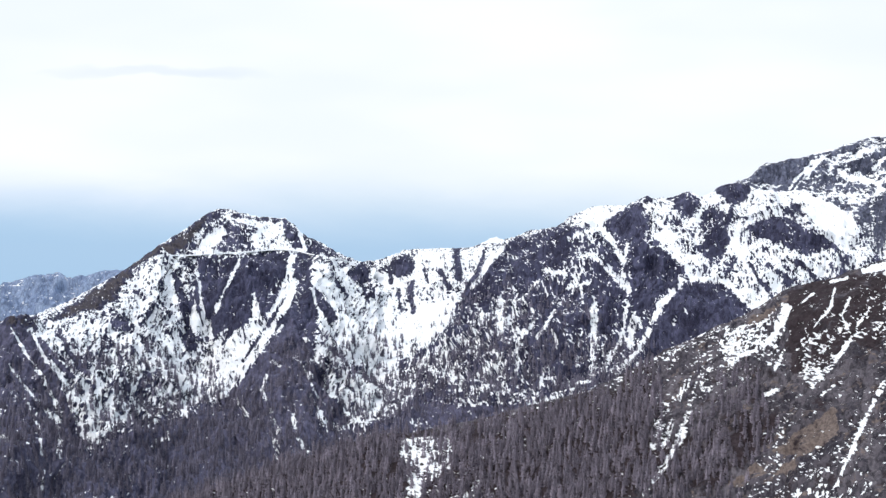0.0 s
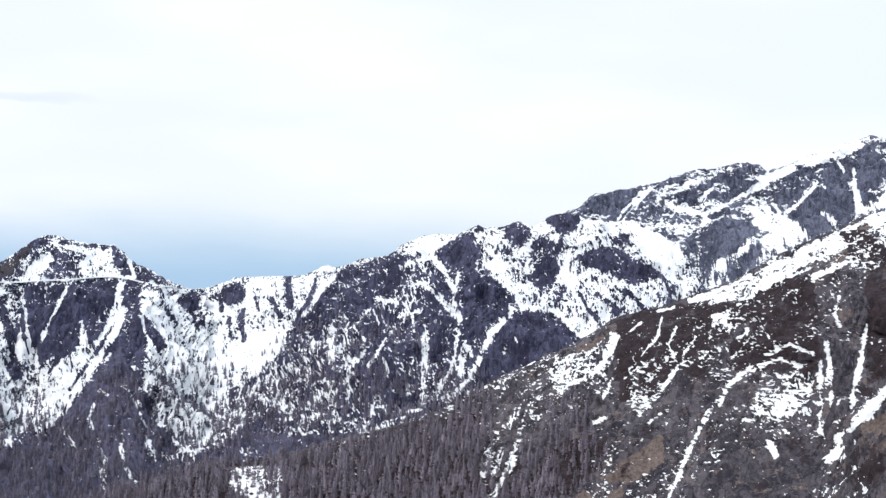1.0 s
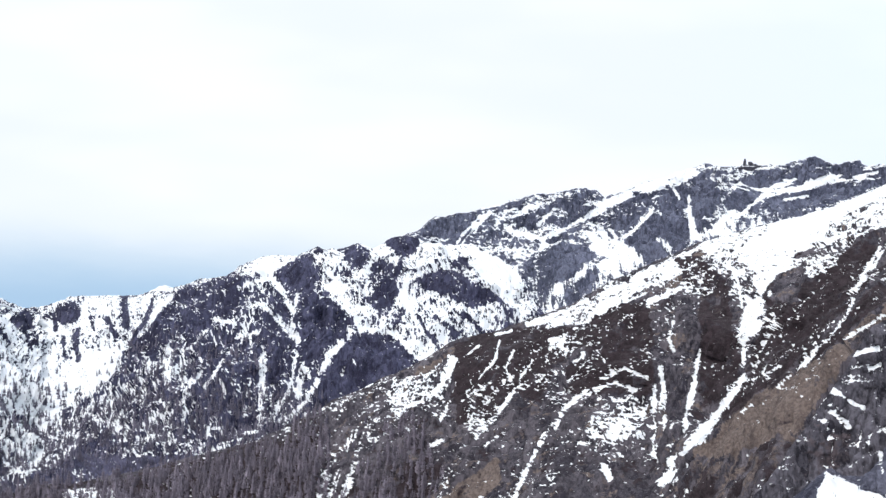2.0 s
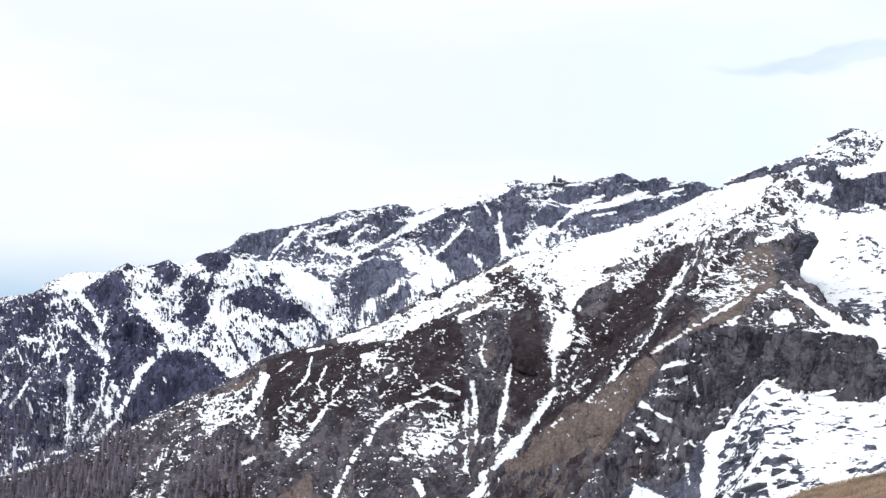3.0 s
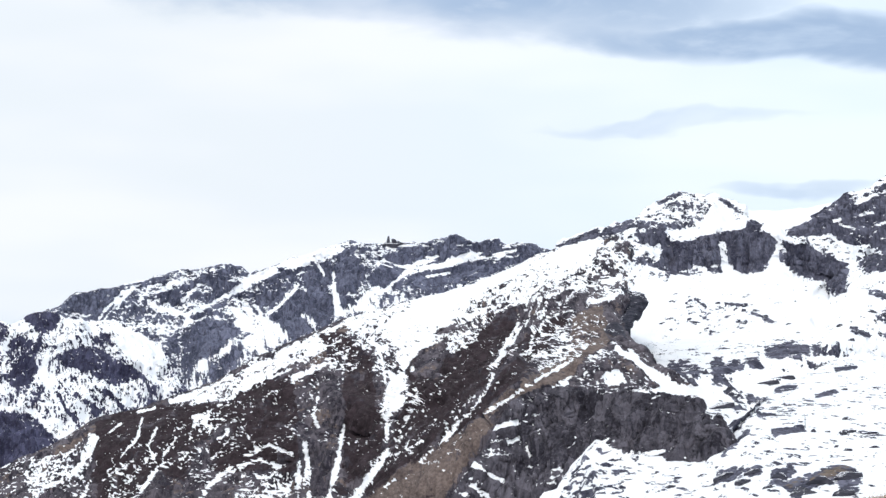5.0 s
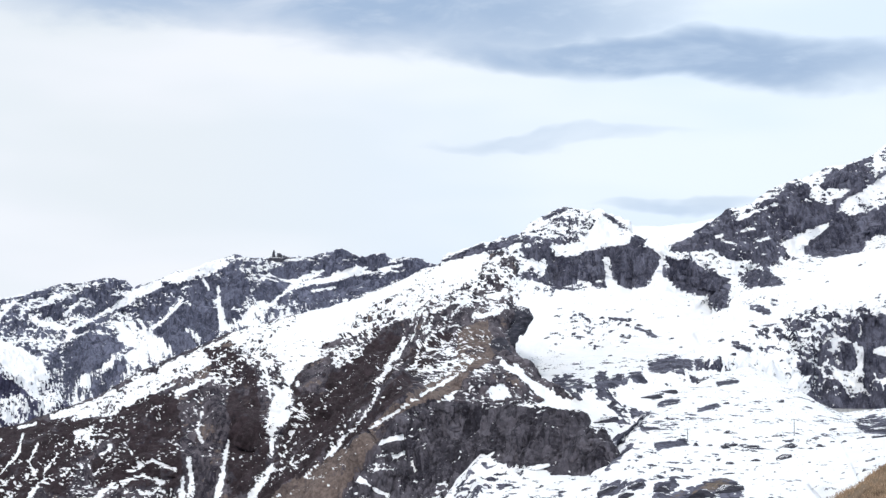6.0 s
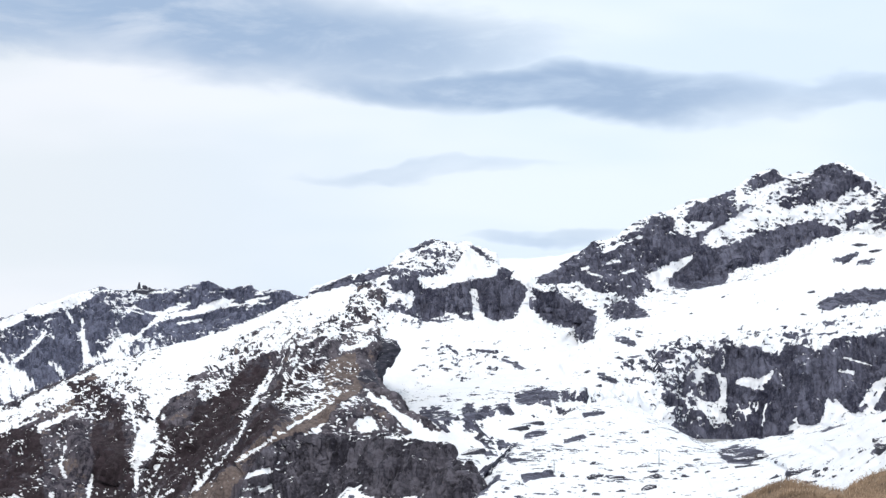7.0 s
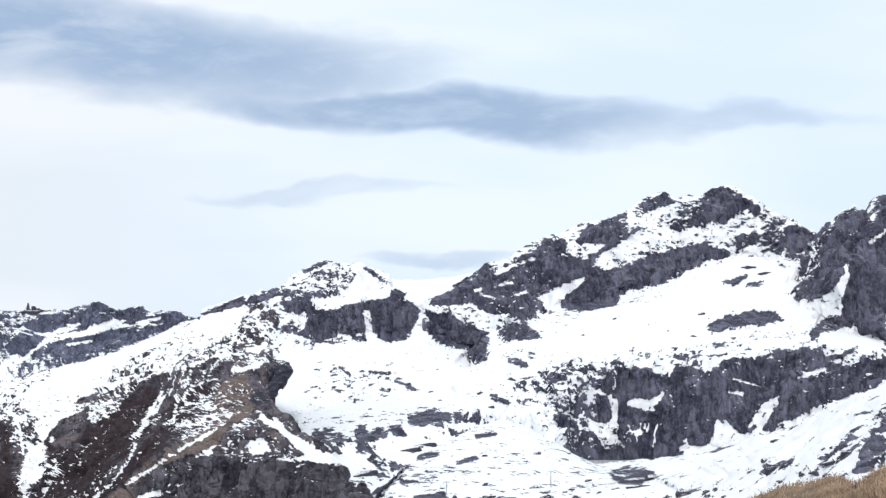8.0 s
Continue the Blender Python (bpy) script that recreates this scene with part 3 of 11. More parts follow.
spur_low = [
    (-456, 2254, -457.7), (-253, 2286, -380.6), (-86, 2288, -325.2), (116, 2287, -290.2), (239, 2267, -260.1), (372, 2239, -229.6), 
    (461, 2182, -189.0), (549, 2172, -148.7), (656, 2173, -101.8), (687, 2134, -79.8), (741, 2146, -66.7), (784, 2013, -30.1), 
    (819, 1869, 24.2), (842, 1770, 16.3), (888, 1770, 24.6), (915, 1745, 8.8), (919, 1697, -10.8),
]
spur_rib = [
    (-442, 2186, -477.0), (-84, 2218, -349.0), (232, 2198, -292.2), (359, 2160, -274.1), (445, 2103, -221.1), (527, 2084, -188.2), 
    (630, 2087, -150.5), (658, 2045, -128.4), (683, 2039, -128.2), (699, 1895, -83.1), (716, 1760, -37.5), (753, 1701, -6.9), 
    (821, 1713, -16.8), (863, 1670, -27.2), (893, 1609, -39.6),
]
spur_gully = [
    (-428, 2117, -494.2), (-81, 2148, -370.7), (348, 2091, -303.5), (431, 2035, -245.3), (508, 2007, -218.7), (610, 1999, -194.6), 
    (627, 1969, -173.4), (635, 1875, -141.8), (644, 1745, -110.0), (691, 1662, -47.8), (779, 1689, -64.3), (825, 1656, -71.5), 
    (869, 1565, -81.2),
]
spur_foot = [
    (-406, 2009, -524.0), (-77, 2039, -426.1), (328, 1973, -364.3), (404, 1908, -300.5), (474, 1871, -273.8), (570, 1865, -246.2), 
    (594, 1752, -210.4), (609, 1651, -178.1), (625, 1645, -188.8), (730, 1645, -191.7), (844, 1521, -181.8),
]
spur_rows = [spur_crest + spur_crest2, spur_brow, spur_step, spur_slope, spur_low, spur_rib, spur_gully, spur_foot]
cliff_crest = [
    (508, 1622, -253.8), (561, 1621, -194.6), (606, 1626, -144.7), (637, 1633, -109.2), (668, 1639, -70.1), (690, 1651, -43.7), 
    (712, 1663, -17.8), (743, 1678, -7.9), (754, 1650, -4.3), (765, 1621, -1.8), (772, 1603, -4.8), (790, 1551, -3.2), 
    (798, 1512, -8.0), (808, 1467, -9.0), (809, 1460, -20.9), (813, 1435, -26.3), (815, 1423, -39.7), (818, 1422, -54.3),
]
cliff_face = [
    (500, 1593, -283.9), (595, 1593, -192.5), (655, 1607, -133.7), (697, 1627, -83.0), (745, 1628, -40.3), (768, 1595, -28.8), 
    (774, 1519, -29.8), (788, 1450, -33.1), (796, 1405, -39.2), (798, 1387, -60.1),
]
cliff_foot = [
    (488, 1555, -325.0), (581, 1555, -242.2), (631, 1546, -208.3), (664, 1548, -174.7), (689, 1554, -145.5), (702, 1561, -113.1), 
    (716, 1564, -94.5), (743, 1568, -65.8), (757, 1567, -55.4), (760, 1526, -58.1), (771, 1492, -59.9), (775, 1446, -56.5), 
    (781, 1408, -57.5), (786, 1382, -52.7), (789, 1369, -66.3),
]
cliff_base = [
    (468, 1488, -370.4), (557, 1489, -316.5), (657, 1481, -225.3), (683, 1491, -179.0), (727, 1459, -128.4), (759, 1317, -122.2),
]
cliff_rows = [cliff_crest, cliff_face, cliff_foot, cliff_base]
massif_crest = [
    (1301, 2978, 178.4), (1332, 2954, 212.4), (1348, 2941, 245.6), (1367, 2925, 255.1), (1378, 2916, 259.9), (1401, 2897, 270.3), 
    (1428, 2874, 278.7), (1454, 2850, 282.1), (1477, 2853, 305.0), (1513, 2858, 325.9), (1542, 2861, 335.8), (1554, 2830, 328.8), 
    (1572, 2782, 323.6), (1580, 2757, 298.5), (1593, 2721, 278.8), (1610, 2666, 259.3), (1617, 2645, 250.5), (1655, 2639, 275.6), 
    (1696, 2632, 296.2), (1729, 2626, 320.6), (1768, 2619, 327.9), (1799, 2612, 349.5), (1830, 2606, 370.3), (1871, 2596, 380.7), 
    (1903, 2573, 398.1), (1949, 2538, 410.3),
]
massif_crest2 = [
    (2011, 2553, 443.2), (2028, 2523, 453.9), (2038, 2507, 441.7), (2063, 2461, 443.1), (2075, 2438, 454.1), (2085, 2419, 455.5), 
    (2095, 2398, 446.0), (2103, 2383, 422.4), (2114, 2361, 409.9), (2136, 2315, 391.1), (2110, 2253, 366.8), (2094, 2218, 336.3), 
    (2096, 2204, 357.2), (2099, 2183, 370.9), (2104, 2155, 388.2), (2106, 2136, 389.9), (2110, 2112, 376.6), (2111, 2097, 397.5), 
    (2114, 2075, 402.3), (2124, 1975, 422.5),
]
massif_belt = [
    (1242, 2840, 132.9), (1334, 2776, 211.9), (1391, 2726, 234.3), (1450, 2717, 240.9), (1506, 2664, 244.3), (1541, 2632, 254.8), 
    (1565, 2583, 232.1), (1602, 2537, 221.4), (1635, 2504, 211.5), (1723, 2553, 255.4), (1781, 2537, 285.3), (1827, 2504, 294.4), 
    (1900, 2475, 314.8), (1987, 2431, 344.5), (2046, 2355, 355.1), (2081, 2257, 343.0), (2059, 2181, 316.3), (1980, 2050, 282.7), 
    (1968, 1935, 264.0), (1989, 1855, 258.4),
]
massif_beltfoot = [
    (1210, 2767, 93.2), (1300, 2704, 147.4), (1369, 2681, 189.3), (1422, 2664, 182.8), (1481, 2620, 185.2), (1529, 2593, 181.6), 
    (1558, 2552, 195.1), (1598, 2480, 156.5), (1619, 2454, 148.8), (1671, 2492, 184.6), (1741, 2480, 223.3), (1777, 2467, 235.0), 
    (1863, 2428, 252.7), (1948, 2385, 281.6), (2026, 2333, 318.8), (2054, 2228, 301.9), (1954, 2061, 205.4), (1921, 1968, 177.9), 
    (1909, 1881, 152.7), (1929, 1803, 141.7),
]
massif_basin = [
    (1083, 2473, 19.0), (1162, 2415, 51.1), (1276, 2322, 66.7), (1388, 2198, 89.2), (1466, 2172, 121.6), (1507, 2094, 110.2), 
    (1558, 2057, 122.5), (1605, 1968, 105.6), (1650, 1904, 117.2), (1693, 1840, 130.6), (1706, 1800, 132.2), (1738, 1713, 113.9), 
    (1753, 1639, 107.8),
]
massif_cliff = [
    (923, 2106, -38.3), (976, 2027, -4.1), (1060, 1928, 15.9), (1201, 1903, 36.6), (1342, 1990, 49.7), (1448, 2013, 10.2), 
    (1508, 1994, -10.8), (1566, 1923, -7.7), (1610, 1860, 6.3), (1650, 1797, 24.3), (1671, 1736, 45.3), (1694, 1672, 65.5), 
    (1716, 1606, 78.0),
]
massif_foot = [
    (804, 1831, -92.2), (940, 1709, -44.2), (1094, 1733, -28.2), (1258, 1865, -31.1), (1448, 1914, -54.7), (1537, 1778, -53.1), 
    (1642, 1539, 15.6),
]
massif_rows = [massif_crest + massif_crest2, massif_belt, massif_beltfoot, massif_basin, massif_cliff, massif_foot]
dome_crest = [
    (2165, 4059, 366.0), (2263, 4005, 434.1), (2293, 3987, 441.3), (2336, 3963, 427.3), (2384, 3934, 428.8), (2456, 3889, 435.9), 
    (2503, 3859, 447.1), (2550, 3828, 437.1), (2608, 3789, 394.5),
]
dome_foot = [
    (2025, 3793, 211.3), (2229, 3677, 211.7), (2438, 3542, 211.5),
]
dome_rows = [dome_crest, dome_foot]
apron_crest = [
    (575, 1600, -195.0), (603, 1590, -173.7), (638, 1581, -142.7), (648, 1572, -149.9), (674, 1550, -147.0), (683, 1546, -152.1), 
    (687, 1544, -125.0), (695, 1551, -99.8), (715, 1551, -93.4), (728, 1556, -74.2), (746, 1559, -58.3), (757, 1556, -45.6), 
    (762, 1531, -50.2), (778, 1506, -52.3), (782, 1459, -50.1), (790, 1422, -50.3), (812, 1425, -41.9), (885, 1510, -23.9), 
    (1042, 1707, 2.5), (1230, 1884, 35.2), (1286, 1907, 42.9), (1258, 1805, 25.1), (1226, 1705, 3.8), (1192, 1606, -10.7), 
    (1169, 1498, -6.1), (1137, 1396, -2.4), (1080, 1248, 9.2), (1015, 1105, 21.4), (957, 994, 36.0), (911, 899, 46.5), 
    (876, 820, 58.2),
]
apron_mid = [
    (542, 1505, -210.9), (605, 1492, -176.8), (649, 1463, -167.2), (691, 1488, -119.1), (727, 1504, -72.2), (744, 1439, -70.2), 
    (758, 1364, -67.7), (799, 1363, -45.0), (860, 1408, -32.3), (929, 1424, -23.2), (943, 1354, -27.3), (954, 1285, -31.2), 
    (915, 1124, -28.0), (870, 1006, -17.6), (811, 884, -8.5), (768, 759, 11.6), (730, 684, 22.4),
]
apron_foot = [
    (459, 1270, -231.4), (544, 1235, -180.0), (588, 1215, -137.5), (703, 1152, -86.5), (774, 1044, -75.3), (686, 795, -53.8), 
    (604, 598, -27.8), (583, 548, -16.6),
]
apron_valley = [
    (342, 940, -282.9), (495, 811, -193.6), (456, 531, -120.6), (400, 378, -76.9),
]
apron_rows = [apron_crest, apron_mid, apron_foot, apron_valley]
meadow_brow = [
    (13.1, 58.5, -8.4), (23.5, 49.7, -4.1), (23.6, 46.4, -3.2), (24.5, 43.6, -2.4), (24.5, 41.3, -1.8), (24.4, 36.6, -1.2), 
    (23.3, 32.5, -0.8), (22.2, 29.6, -0.1), (21.3, 27.8, 0.2), (21.0, 26.7, 0.4), (20.6, 25.8, 0.5), (20.2, 24.9, 0.6), 
    (20.1, 24.3, 0.6), (19.9, 23.7, 0.6), (19.9, 23.1, 0.6), (19.7, 22.6, 0.8), (19.5, 22.1, 0.9), (19.3, 21.6, 1.0), 
    (19.2, 21.1, 1.1), (19.0, 20.6, 1.1), (18.8, 20.1, 1.1), (18.7, 19.5, 1.2), (18.1, 18.6, 1.2), (17.9, 18.1, 1.3), 
    (17.8, 17.6, 1.4), (17.5, 16.4, 1.5), (16.1, 11.8, 1.6),
]

mark("far", "snow", 13.3, 3.00, (-211, 4862, -43), (-136, 4854, -30), (-90, 4877, -14))
mark("far", "snow", 13.3, 3.00, (98, 4872, 8), (143, 4874, 25), (172, 4859, 11))
mark("left", "snow", 36.3, -0.55, (-707, 3005, -180), (-660, 2955, -234), (-635, 2760, -299))
mark("left", "wood", 40.6, 0.80, (-714, 2986, -200), (-659, 2934, -248), (-631, 2745, -318))
mark("left", "snow", 2.9, 2.70, (-692, 3052, -160), (-664, 3015, -201), (-641, 2973, -246), (-616, 2903, -292), (-602, 2813, -338))
mark("left", "snow", 3.0, 2.70, (-660, 3044, -184), (-625, 3011, -228), (-609, 2990, -270), (-588, 2861, -317))
mark("left", "snow", 3.7, 2.70, (-707, 3003, -191), (-675, 2958, -225), (-640, 2904, -266))
mark("left", "wood", 33.5, 0.80, (-278, 3277, -199), (-259, 3190, -256), (-304, 3194, -252))
mark("left", "snow", 56.4, -1.20, (-572, 2825, -369), (-519, 2963, -361), (-453, 3112, -329), (-374, 3183, -298), (-320, 3178, -280))
mark("left", "wood", 56.4, 1.00, (-572, 2825, -369), (-519, 2963, -361), (-453, 3112, -329), (-374, 3183, -298), (-320, 3178, -280))
mark("left", "snow", 56.1, -1.20, (-417, 2995, -373), (-301, 3072, -346), (-210, 3046, -340), (-137, 3123, -342))
mark("left", "wood", 56.1, 1.00, (-417, 2995, -373), (-301, 3072, -346), (-210, 3046, -340), (-137, 3123, -342))
mark("left", "wood", 25.7, 0.60, (-534, 3155, -236), (-515, 3229, -216), (-478, 3229, -253))
mark("left", "snow", 6.1, 1.40, (-449, 3839, 67), (-404, 3839, 56), (-364, 3882, 55))
mark("left", "snow", 10.6, 1.00, (-380, 3787, 17), (-371, 3847, 39), (-349, 3866, 45))
mark("left", "snow", 13.9, 0.80, (-372, 3776, 11), (-337, 3789, 15))
mark("left", "snow", 5.2, 1.40, (-475, 3797, 46), (-493, 3747, 9))
mark("left", "snow", 4.5, 2.70, (-432, 3762, 17), (-404, 3763, 9))
mark("left", "snow", 3.8, 2.70, (-548, 3571, -14), (-513, 3644, -10), (-452, 3671, -6), (-402, 3706, -4), (-346, 3777, 4), (-291, 3767, -1))
mark("left", "snow", 3.9, 2.70, (-291, 3767, -1), (-230, 3674, -14), (-193, 3938, -28))
mark("left", "snow", 5.6, 1.40, (-538, 3557, -22), (-522, 3559, -54), (-504, 3516, -96), (-497, 3484, -133), (-478, 3463, -173))
mark("left", "snow", 31.4, 0.45, (-577, 3444, -89), (-545, 3429, -122), (-520, 3366, -163), (-497, 3355, -202))
mark("left", "snow", 15.4, 0.50, (-662, 3142, -142), (-631, 3205, -160), (-584, 3137, -190), (-569, 3052, -241), (-561, 2985, -298))
mark("left", "snow", 4.9, 1.40, (-581, 3062, -233), (-562, 3005, -265), (-555, 2983, -308))
mark("left", "snow", 15.0, 0.95, (-467, 3512, -112), (-463, 3484, -152))
mark("left", "snow", 4.2, 2.70, (-450, 3518, -95), (-437, 3504, -159), (-411, 3428, -201))
mark("left", "snow", 29.2, 1.10, (-461, 3439, -220), (-422, 3425, -223), (-382, 3326, -207))
mark("left", "snow", 23.2, 0.80, (-487, 3419, -194), (-462, 3441, -210))
mark("left", "snow", 12.1, 0.90, (-416, 3308, -251), (-382, 3259, -248))
mark("left", "snow", 4.6, 1.40, (-343, 3401, -156), (-366, 3397, -188), (-365, 3316, -222))
mark("left", "snow", 3.3, 2.70, (-289, 3581, -70), (-303, 3428, -121), (-331, 3394, -164), (-345, 3316, -200), (-362, 3294, -241))
mark("left", "snow", 3.3, 2.70, (-298, 3413, -139), (-313, 3290, -191), (-328, 3283, -214))
mark("left", "snow", 4.1, 2.70, (-363, 3486, -114), (-344, 3421, -144))
mark("left", "snow", 4.3, 2.70, (-293, 3694, -13), (-292, 3587, -66), (-297, 3482, -105), (-312, 3429, -145))
mark("left", "snow", 4.1, 2.70, (-251, 3546, -69), (-239, 3496, -105), (-219, 3375, -141), (-214, 3356, -165))
mark("left", "snow", 41.2, 0.55, (-206, 3656, -72), (-159, 3655, -133), (-116, 3662, -162), (-93, 3582, -188), (-109, 3478, -233), (-126, 3335, -255))
mark("left", "snow", 21.9, 1.10, (-52, 3635, -165), (-32, 3565, -173))
mark("left", "snow", 14.4, 0.90, (-22, 3628, -143), (5, 3653, -112))
mark("left", "snow", 10.6, 0.70, (4, 3747, -68), (18, 3974, -19))
mark("left", "snow", 16.3, 0.60, (-98, 3762, -115), (-72, 3883, -71))
mark("left", "snow", 22.5, 0.70, (-162, 3434, -207), (-149, 3326, -251), (-136, 3309, -287))
mark("left", "snow", 3.9, 2.70, (-249, 3314, -187), (-226, 3234, -236), (-213, 3170, -282))
mark("left", "snow", 3.8, 2.70, (-322, 3238, -226), (-302, 3170, -272), (-273, 3085, -318), (-274, 3069, -343))
mark("left", "snow", 5.2, 1.40, (-460, 3173, -285), (-444, 3210, -276), (-435, 3298, -261))
mark("left", "snow", 11.7, 0.60, (-217, 3152, -285), (-182, 3195, -313), (-150, 3209, -324))
mark("left", "snow", 14.5, 0.20, (128, 3460, -122), (113, 3374, -164), (123, 3344, -199))
mark("left", "snow", 44.5, -0.60, (65, 3752, -45), (50, 3601, -110), (97, 3600, -64))
mark("left", "snow", 3.7, 2.70, (43, 3703, -71), (80, 3916, -13), (116, 3860, 2))
mark("left", "snow", 3.3, 2.70, (212, 3378, -124), (181, 3343, -160), (158, 3337, -203))
mark("left", "snow", 50.8, -0.45, (-23, 3386, -248), (70, 3352, -212), (170, 3326, -199), (267, 3259, -215))
mark("left", "wood", 50.9, 0.60, (-66, 3399, -259), (70, 3352, -212), (170, 3326, -199), (258, 3281, -207))
mark("left", "snow", 5.7, 1.40, (315, 3703, 40), (333, 3651, 11), (340, 3511, -30), (344, 3422, -80))
mark("left", "snow", 4.6, 1.40, (342, 3419, -84), (330, 3351, -131), (310, 3297, -169), (276, 3254, -208), (247, 3216, -238))
mark("left", "snow", 5.2, 1.40, (428, 3325, -76), (403, 3304, -98), (368, 3286, -140), (336, 3259, -169), (309, 3247, -205))
mark("left", "snow", 5.2, 1.40, (309, 3247, -205), (332, 3248, -197), (351, 3249, -185))
mark("left", "snow", 9.2, 0.80, (277, 3379, -122), (281, 3351, -152), (270, 3299, -185))
mark("left", "snow", 6.0, 1.40, (274, 3802, 62), (320, 3788, 74), (369, 3705, 79))
mark("left", "snow", 11.1, 0.80, (277, 3658, 27), (305, 3577, 0))
mark("left", "snow", 43.9, -0.50, (195, 3802, 1), (232, 3506, -63), (177, 3492, -85))
mark("left", "snow", 16.1, 0.90, (418, 3615, 48), (439, 3526, 13), (466, 3472, -15), (470, 3339, -51))
mark("left", "snow", 9.7, 0.60, (539, 3499, 42), (564, 3504, 55))
mark("left", "snow", 23.9, 1.20, (606, 3562, 97), (644, 3553, 95), (680, 3494, 72), (712, 3448, 41), (733, 3423, 20))
mark("left", "snow", 16.3, 0.50, (522, 3335, -42), (542, 3299, -72), (558, 3253, -94))
mark("left", "snow", 12.5, 0.60, (626, 3348, -19), (676, 3344, -42))
mark("left", "snow", 19.3, 1.00, (678, 3531, 90), (732, 3465, 61), (744, 3427, 19), (744, 3357, -22))
mark("left", "snow", 12.1, 0.90, (514, 3314, -64), (529, 3255, -92), (545, 3235, -103))
mark("left", "snow", 12.5, 0.70, (567, 3415, -23), (593, 3318, -41))
mark("left", "trees", 55.4, 1.00, (-679, 2835, -275), (-621, 2806, -306), (-565, 2840, -363), (-521, 2966, -350), (-453, 3112, -329), (-374, 3183, -298), (-320, 3178, -280))
mark("left", "trees", 56.1, 1.00, (-417, 2995, -373), (-301, 3072, -346), (-210, 3046, -340), (-137, 3123, -342))
mark("left", "trees", 39.3, 0.70, (-278, 3277, -199), (-259, 3190, -256), (-321, 3179, -267))
mark("left", "trees", 61.2, 0.50, (-153, 3455, -209), (-128, 3333, -259), (-184, 3244, -272))
mark("left", "trees", 60.4, 0.80, (-66, 3399, -259), (70, 3352, -212), (170, 3326, -199), (265, 3247, -225), (353, 3179, -230))
mark("left", "trees", 58.8, 0.35, (-635, 3040, -203), (-550, 3194, -204), (-465, 3278, -238))
mark("left", "trees", 53.1, 0.20, (39, 3605, -109), (175, 3475, -105), (253, 3367, -118))
mark("left", "trees", 39.0, 0.70, (-407, 3302, -252), (-494, 3200, -260), (-549, 2992, -292))
mark("left", "trees", 60.9, 0.50, (100, 3393, -162), (192, 3285, -222), (61, 3318, -240))
patch("left", "snow", 4.3, -1.90, (-397, 3645, -32), (-383, 3647, -17), (-351, 3681, -16), (-319, 3711, -10), (-303, 3674, -23), (-309, 3606, -51), (-315, 3558, -74), (-323, 3471, -102), (-335, 3430, -123), (-347, 3468, -114), (-364, 3513, -96), (-378, 3498, -106), (-379, 3475, -127), (-359, 3418, -140), (-392, 3468, -143), (-416, 3484, -144), (-428, 3501, -126), (-419, 3523, -96), (-413, 3556, -63), (-405, 3585, -49))
patch("left", "snow", 4.4, -1.40, (-445, 3592, -64), (-421, 3578, -54), (-417, 3549, -70), (-424, 3528, -85), (-425, 3513, -106), (-437, 3522, -85), (-446, 3514, -105), (-464, 3536, -86), (-472, 3569, -65), (-463, 3609, -55))
patch("left", "snow", 4.3, -1.60, (-499, 3521, -91), (-486, 3507, -96), (-482, 3524, -113), (-492, 3496, -130), (-483, 3489, -159), (-465, 3473, -170), (-469, 3450, -186), (-476, 3443, -183), (-492, 3467, -168), (-494, 3491, -135))
patch("left", "snow", 4.3, -1.90, (-285, 3697, -11), (-267, 3699, -22), (-255, 3561, -62), (-256, 3505, -96), (-252, 3471, -126), (-262, 3422, -140), (-273, 3431, -134), (-285, 3503, -105), (-290, 3567, -75), (-277, 3609, -53), (-293, 3665, -33))
patch("left", "snow", 4.3, -1.80, (-251, 3546, -69), (-245, 3547, -79), (-222, 3521, -101), (-198, 3488, -122), (-206, 3468, -137), (-221, 3431, -130), (-232, 3488, -110), (-247, 3523, -86))
patch("left", "snow", 5.1, -1.70, (-284, 3480, -111), (-267, 3457, -127), (-248, 3335, -161), (-269, 3331, -173), (-285, 3322, -161), (-308, 3329, -182), (-317, 3285, -200), (-308, 3356, -161), (-299, 3429, -124))
patch("left", "snow", 5.9, -1.80, (-303, 3292, -189), (-267, 3320, -182), (-226, 3289, -210), (-198, 3308, -240), (-223, 3234, -245), (-204, 3175, -287), (-231, 3092, -306), (-279, 3119, -302), (-302, 3170, -272), (-324, 3210, -243), (-311, 3269, -209))
patch("left", "snow", 4.1, -1.80, (-595, 3378, -108), (-582, 3373, -112), (-560, 3348, -133), (-576, 3308, -139), (-589, 3312, -136), (-599, 3327, -120))
patch("left", "snow", 5.5, -1.80, (-736, 3092, -131), (-704, 3182, -119), (-677, 3348, -102), (-626, 3521, -54), (-586, 3634, -11), (-545, 3704, 17), (-511, 3778, 46), (-491, 3831, 72), (-468, 3860, 82), (-463, 3841, 72), (-483, 3811, 56), (-502, 3751, 22), (-510, 3697, 12), (-527, 3656, 1), (-548, 3580, -6), (-584, 3597, -22), (-601, 3565, -41), (-606, 3441, -84), (-646, 3343, -107), (-685, 3282, -120), (-701, 3097, -132))
patch("left", "grass", 5.5, 0.90, (-736, 3092, -131), (-704, 3182, -119), (-677, 3348, -102), (-626, 3521, -54), (-586, 3634, -11), (-545, 3704, 17), (-511, 3778, 46), (-491, 3831, 72), (-474, 3845, 77), (-483, 3811, 56), (-502, 3751, 22), (-510, 3697, 12), (-527, 3656, 1), (-548, 3580, -6), (-584, 3597, -22), (-601, 3565, -41), (-606, 3441, -84), (-646, 3343, -107), (-685, 3282, -120), (-701, 3097, -132))
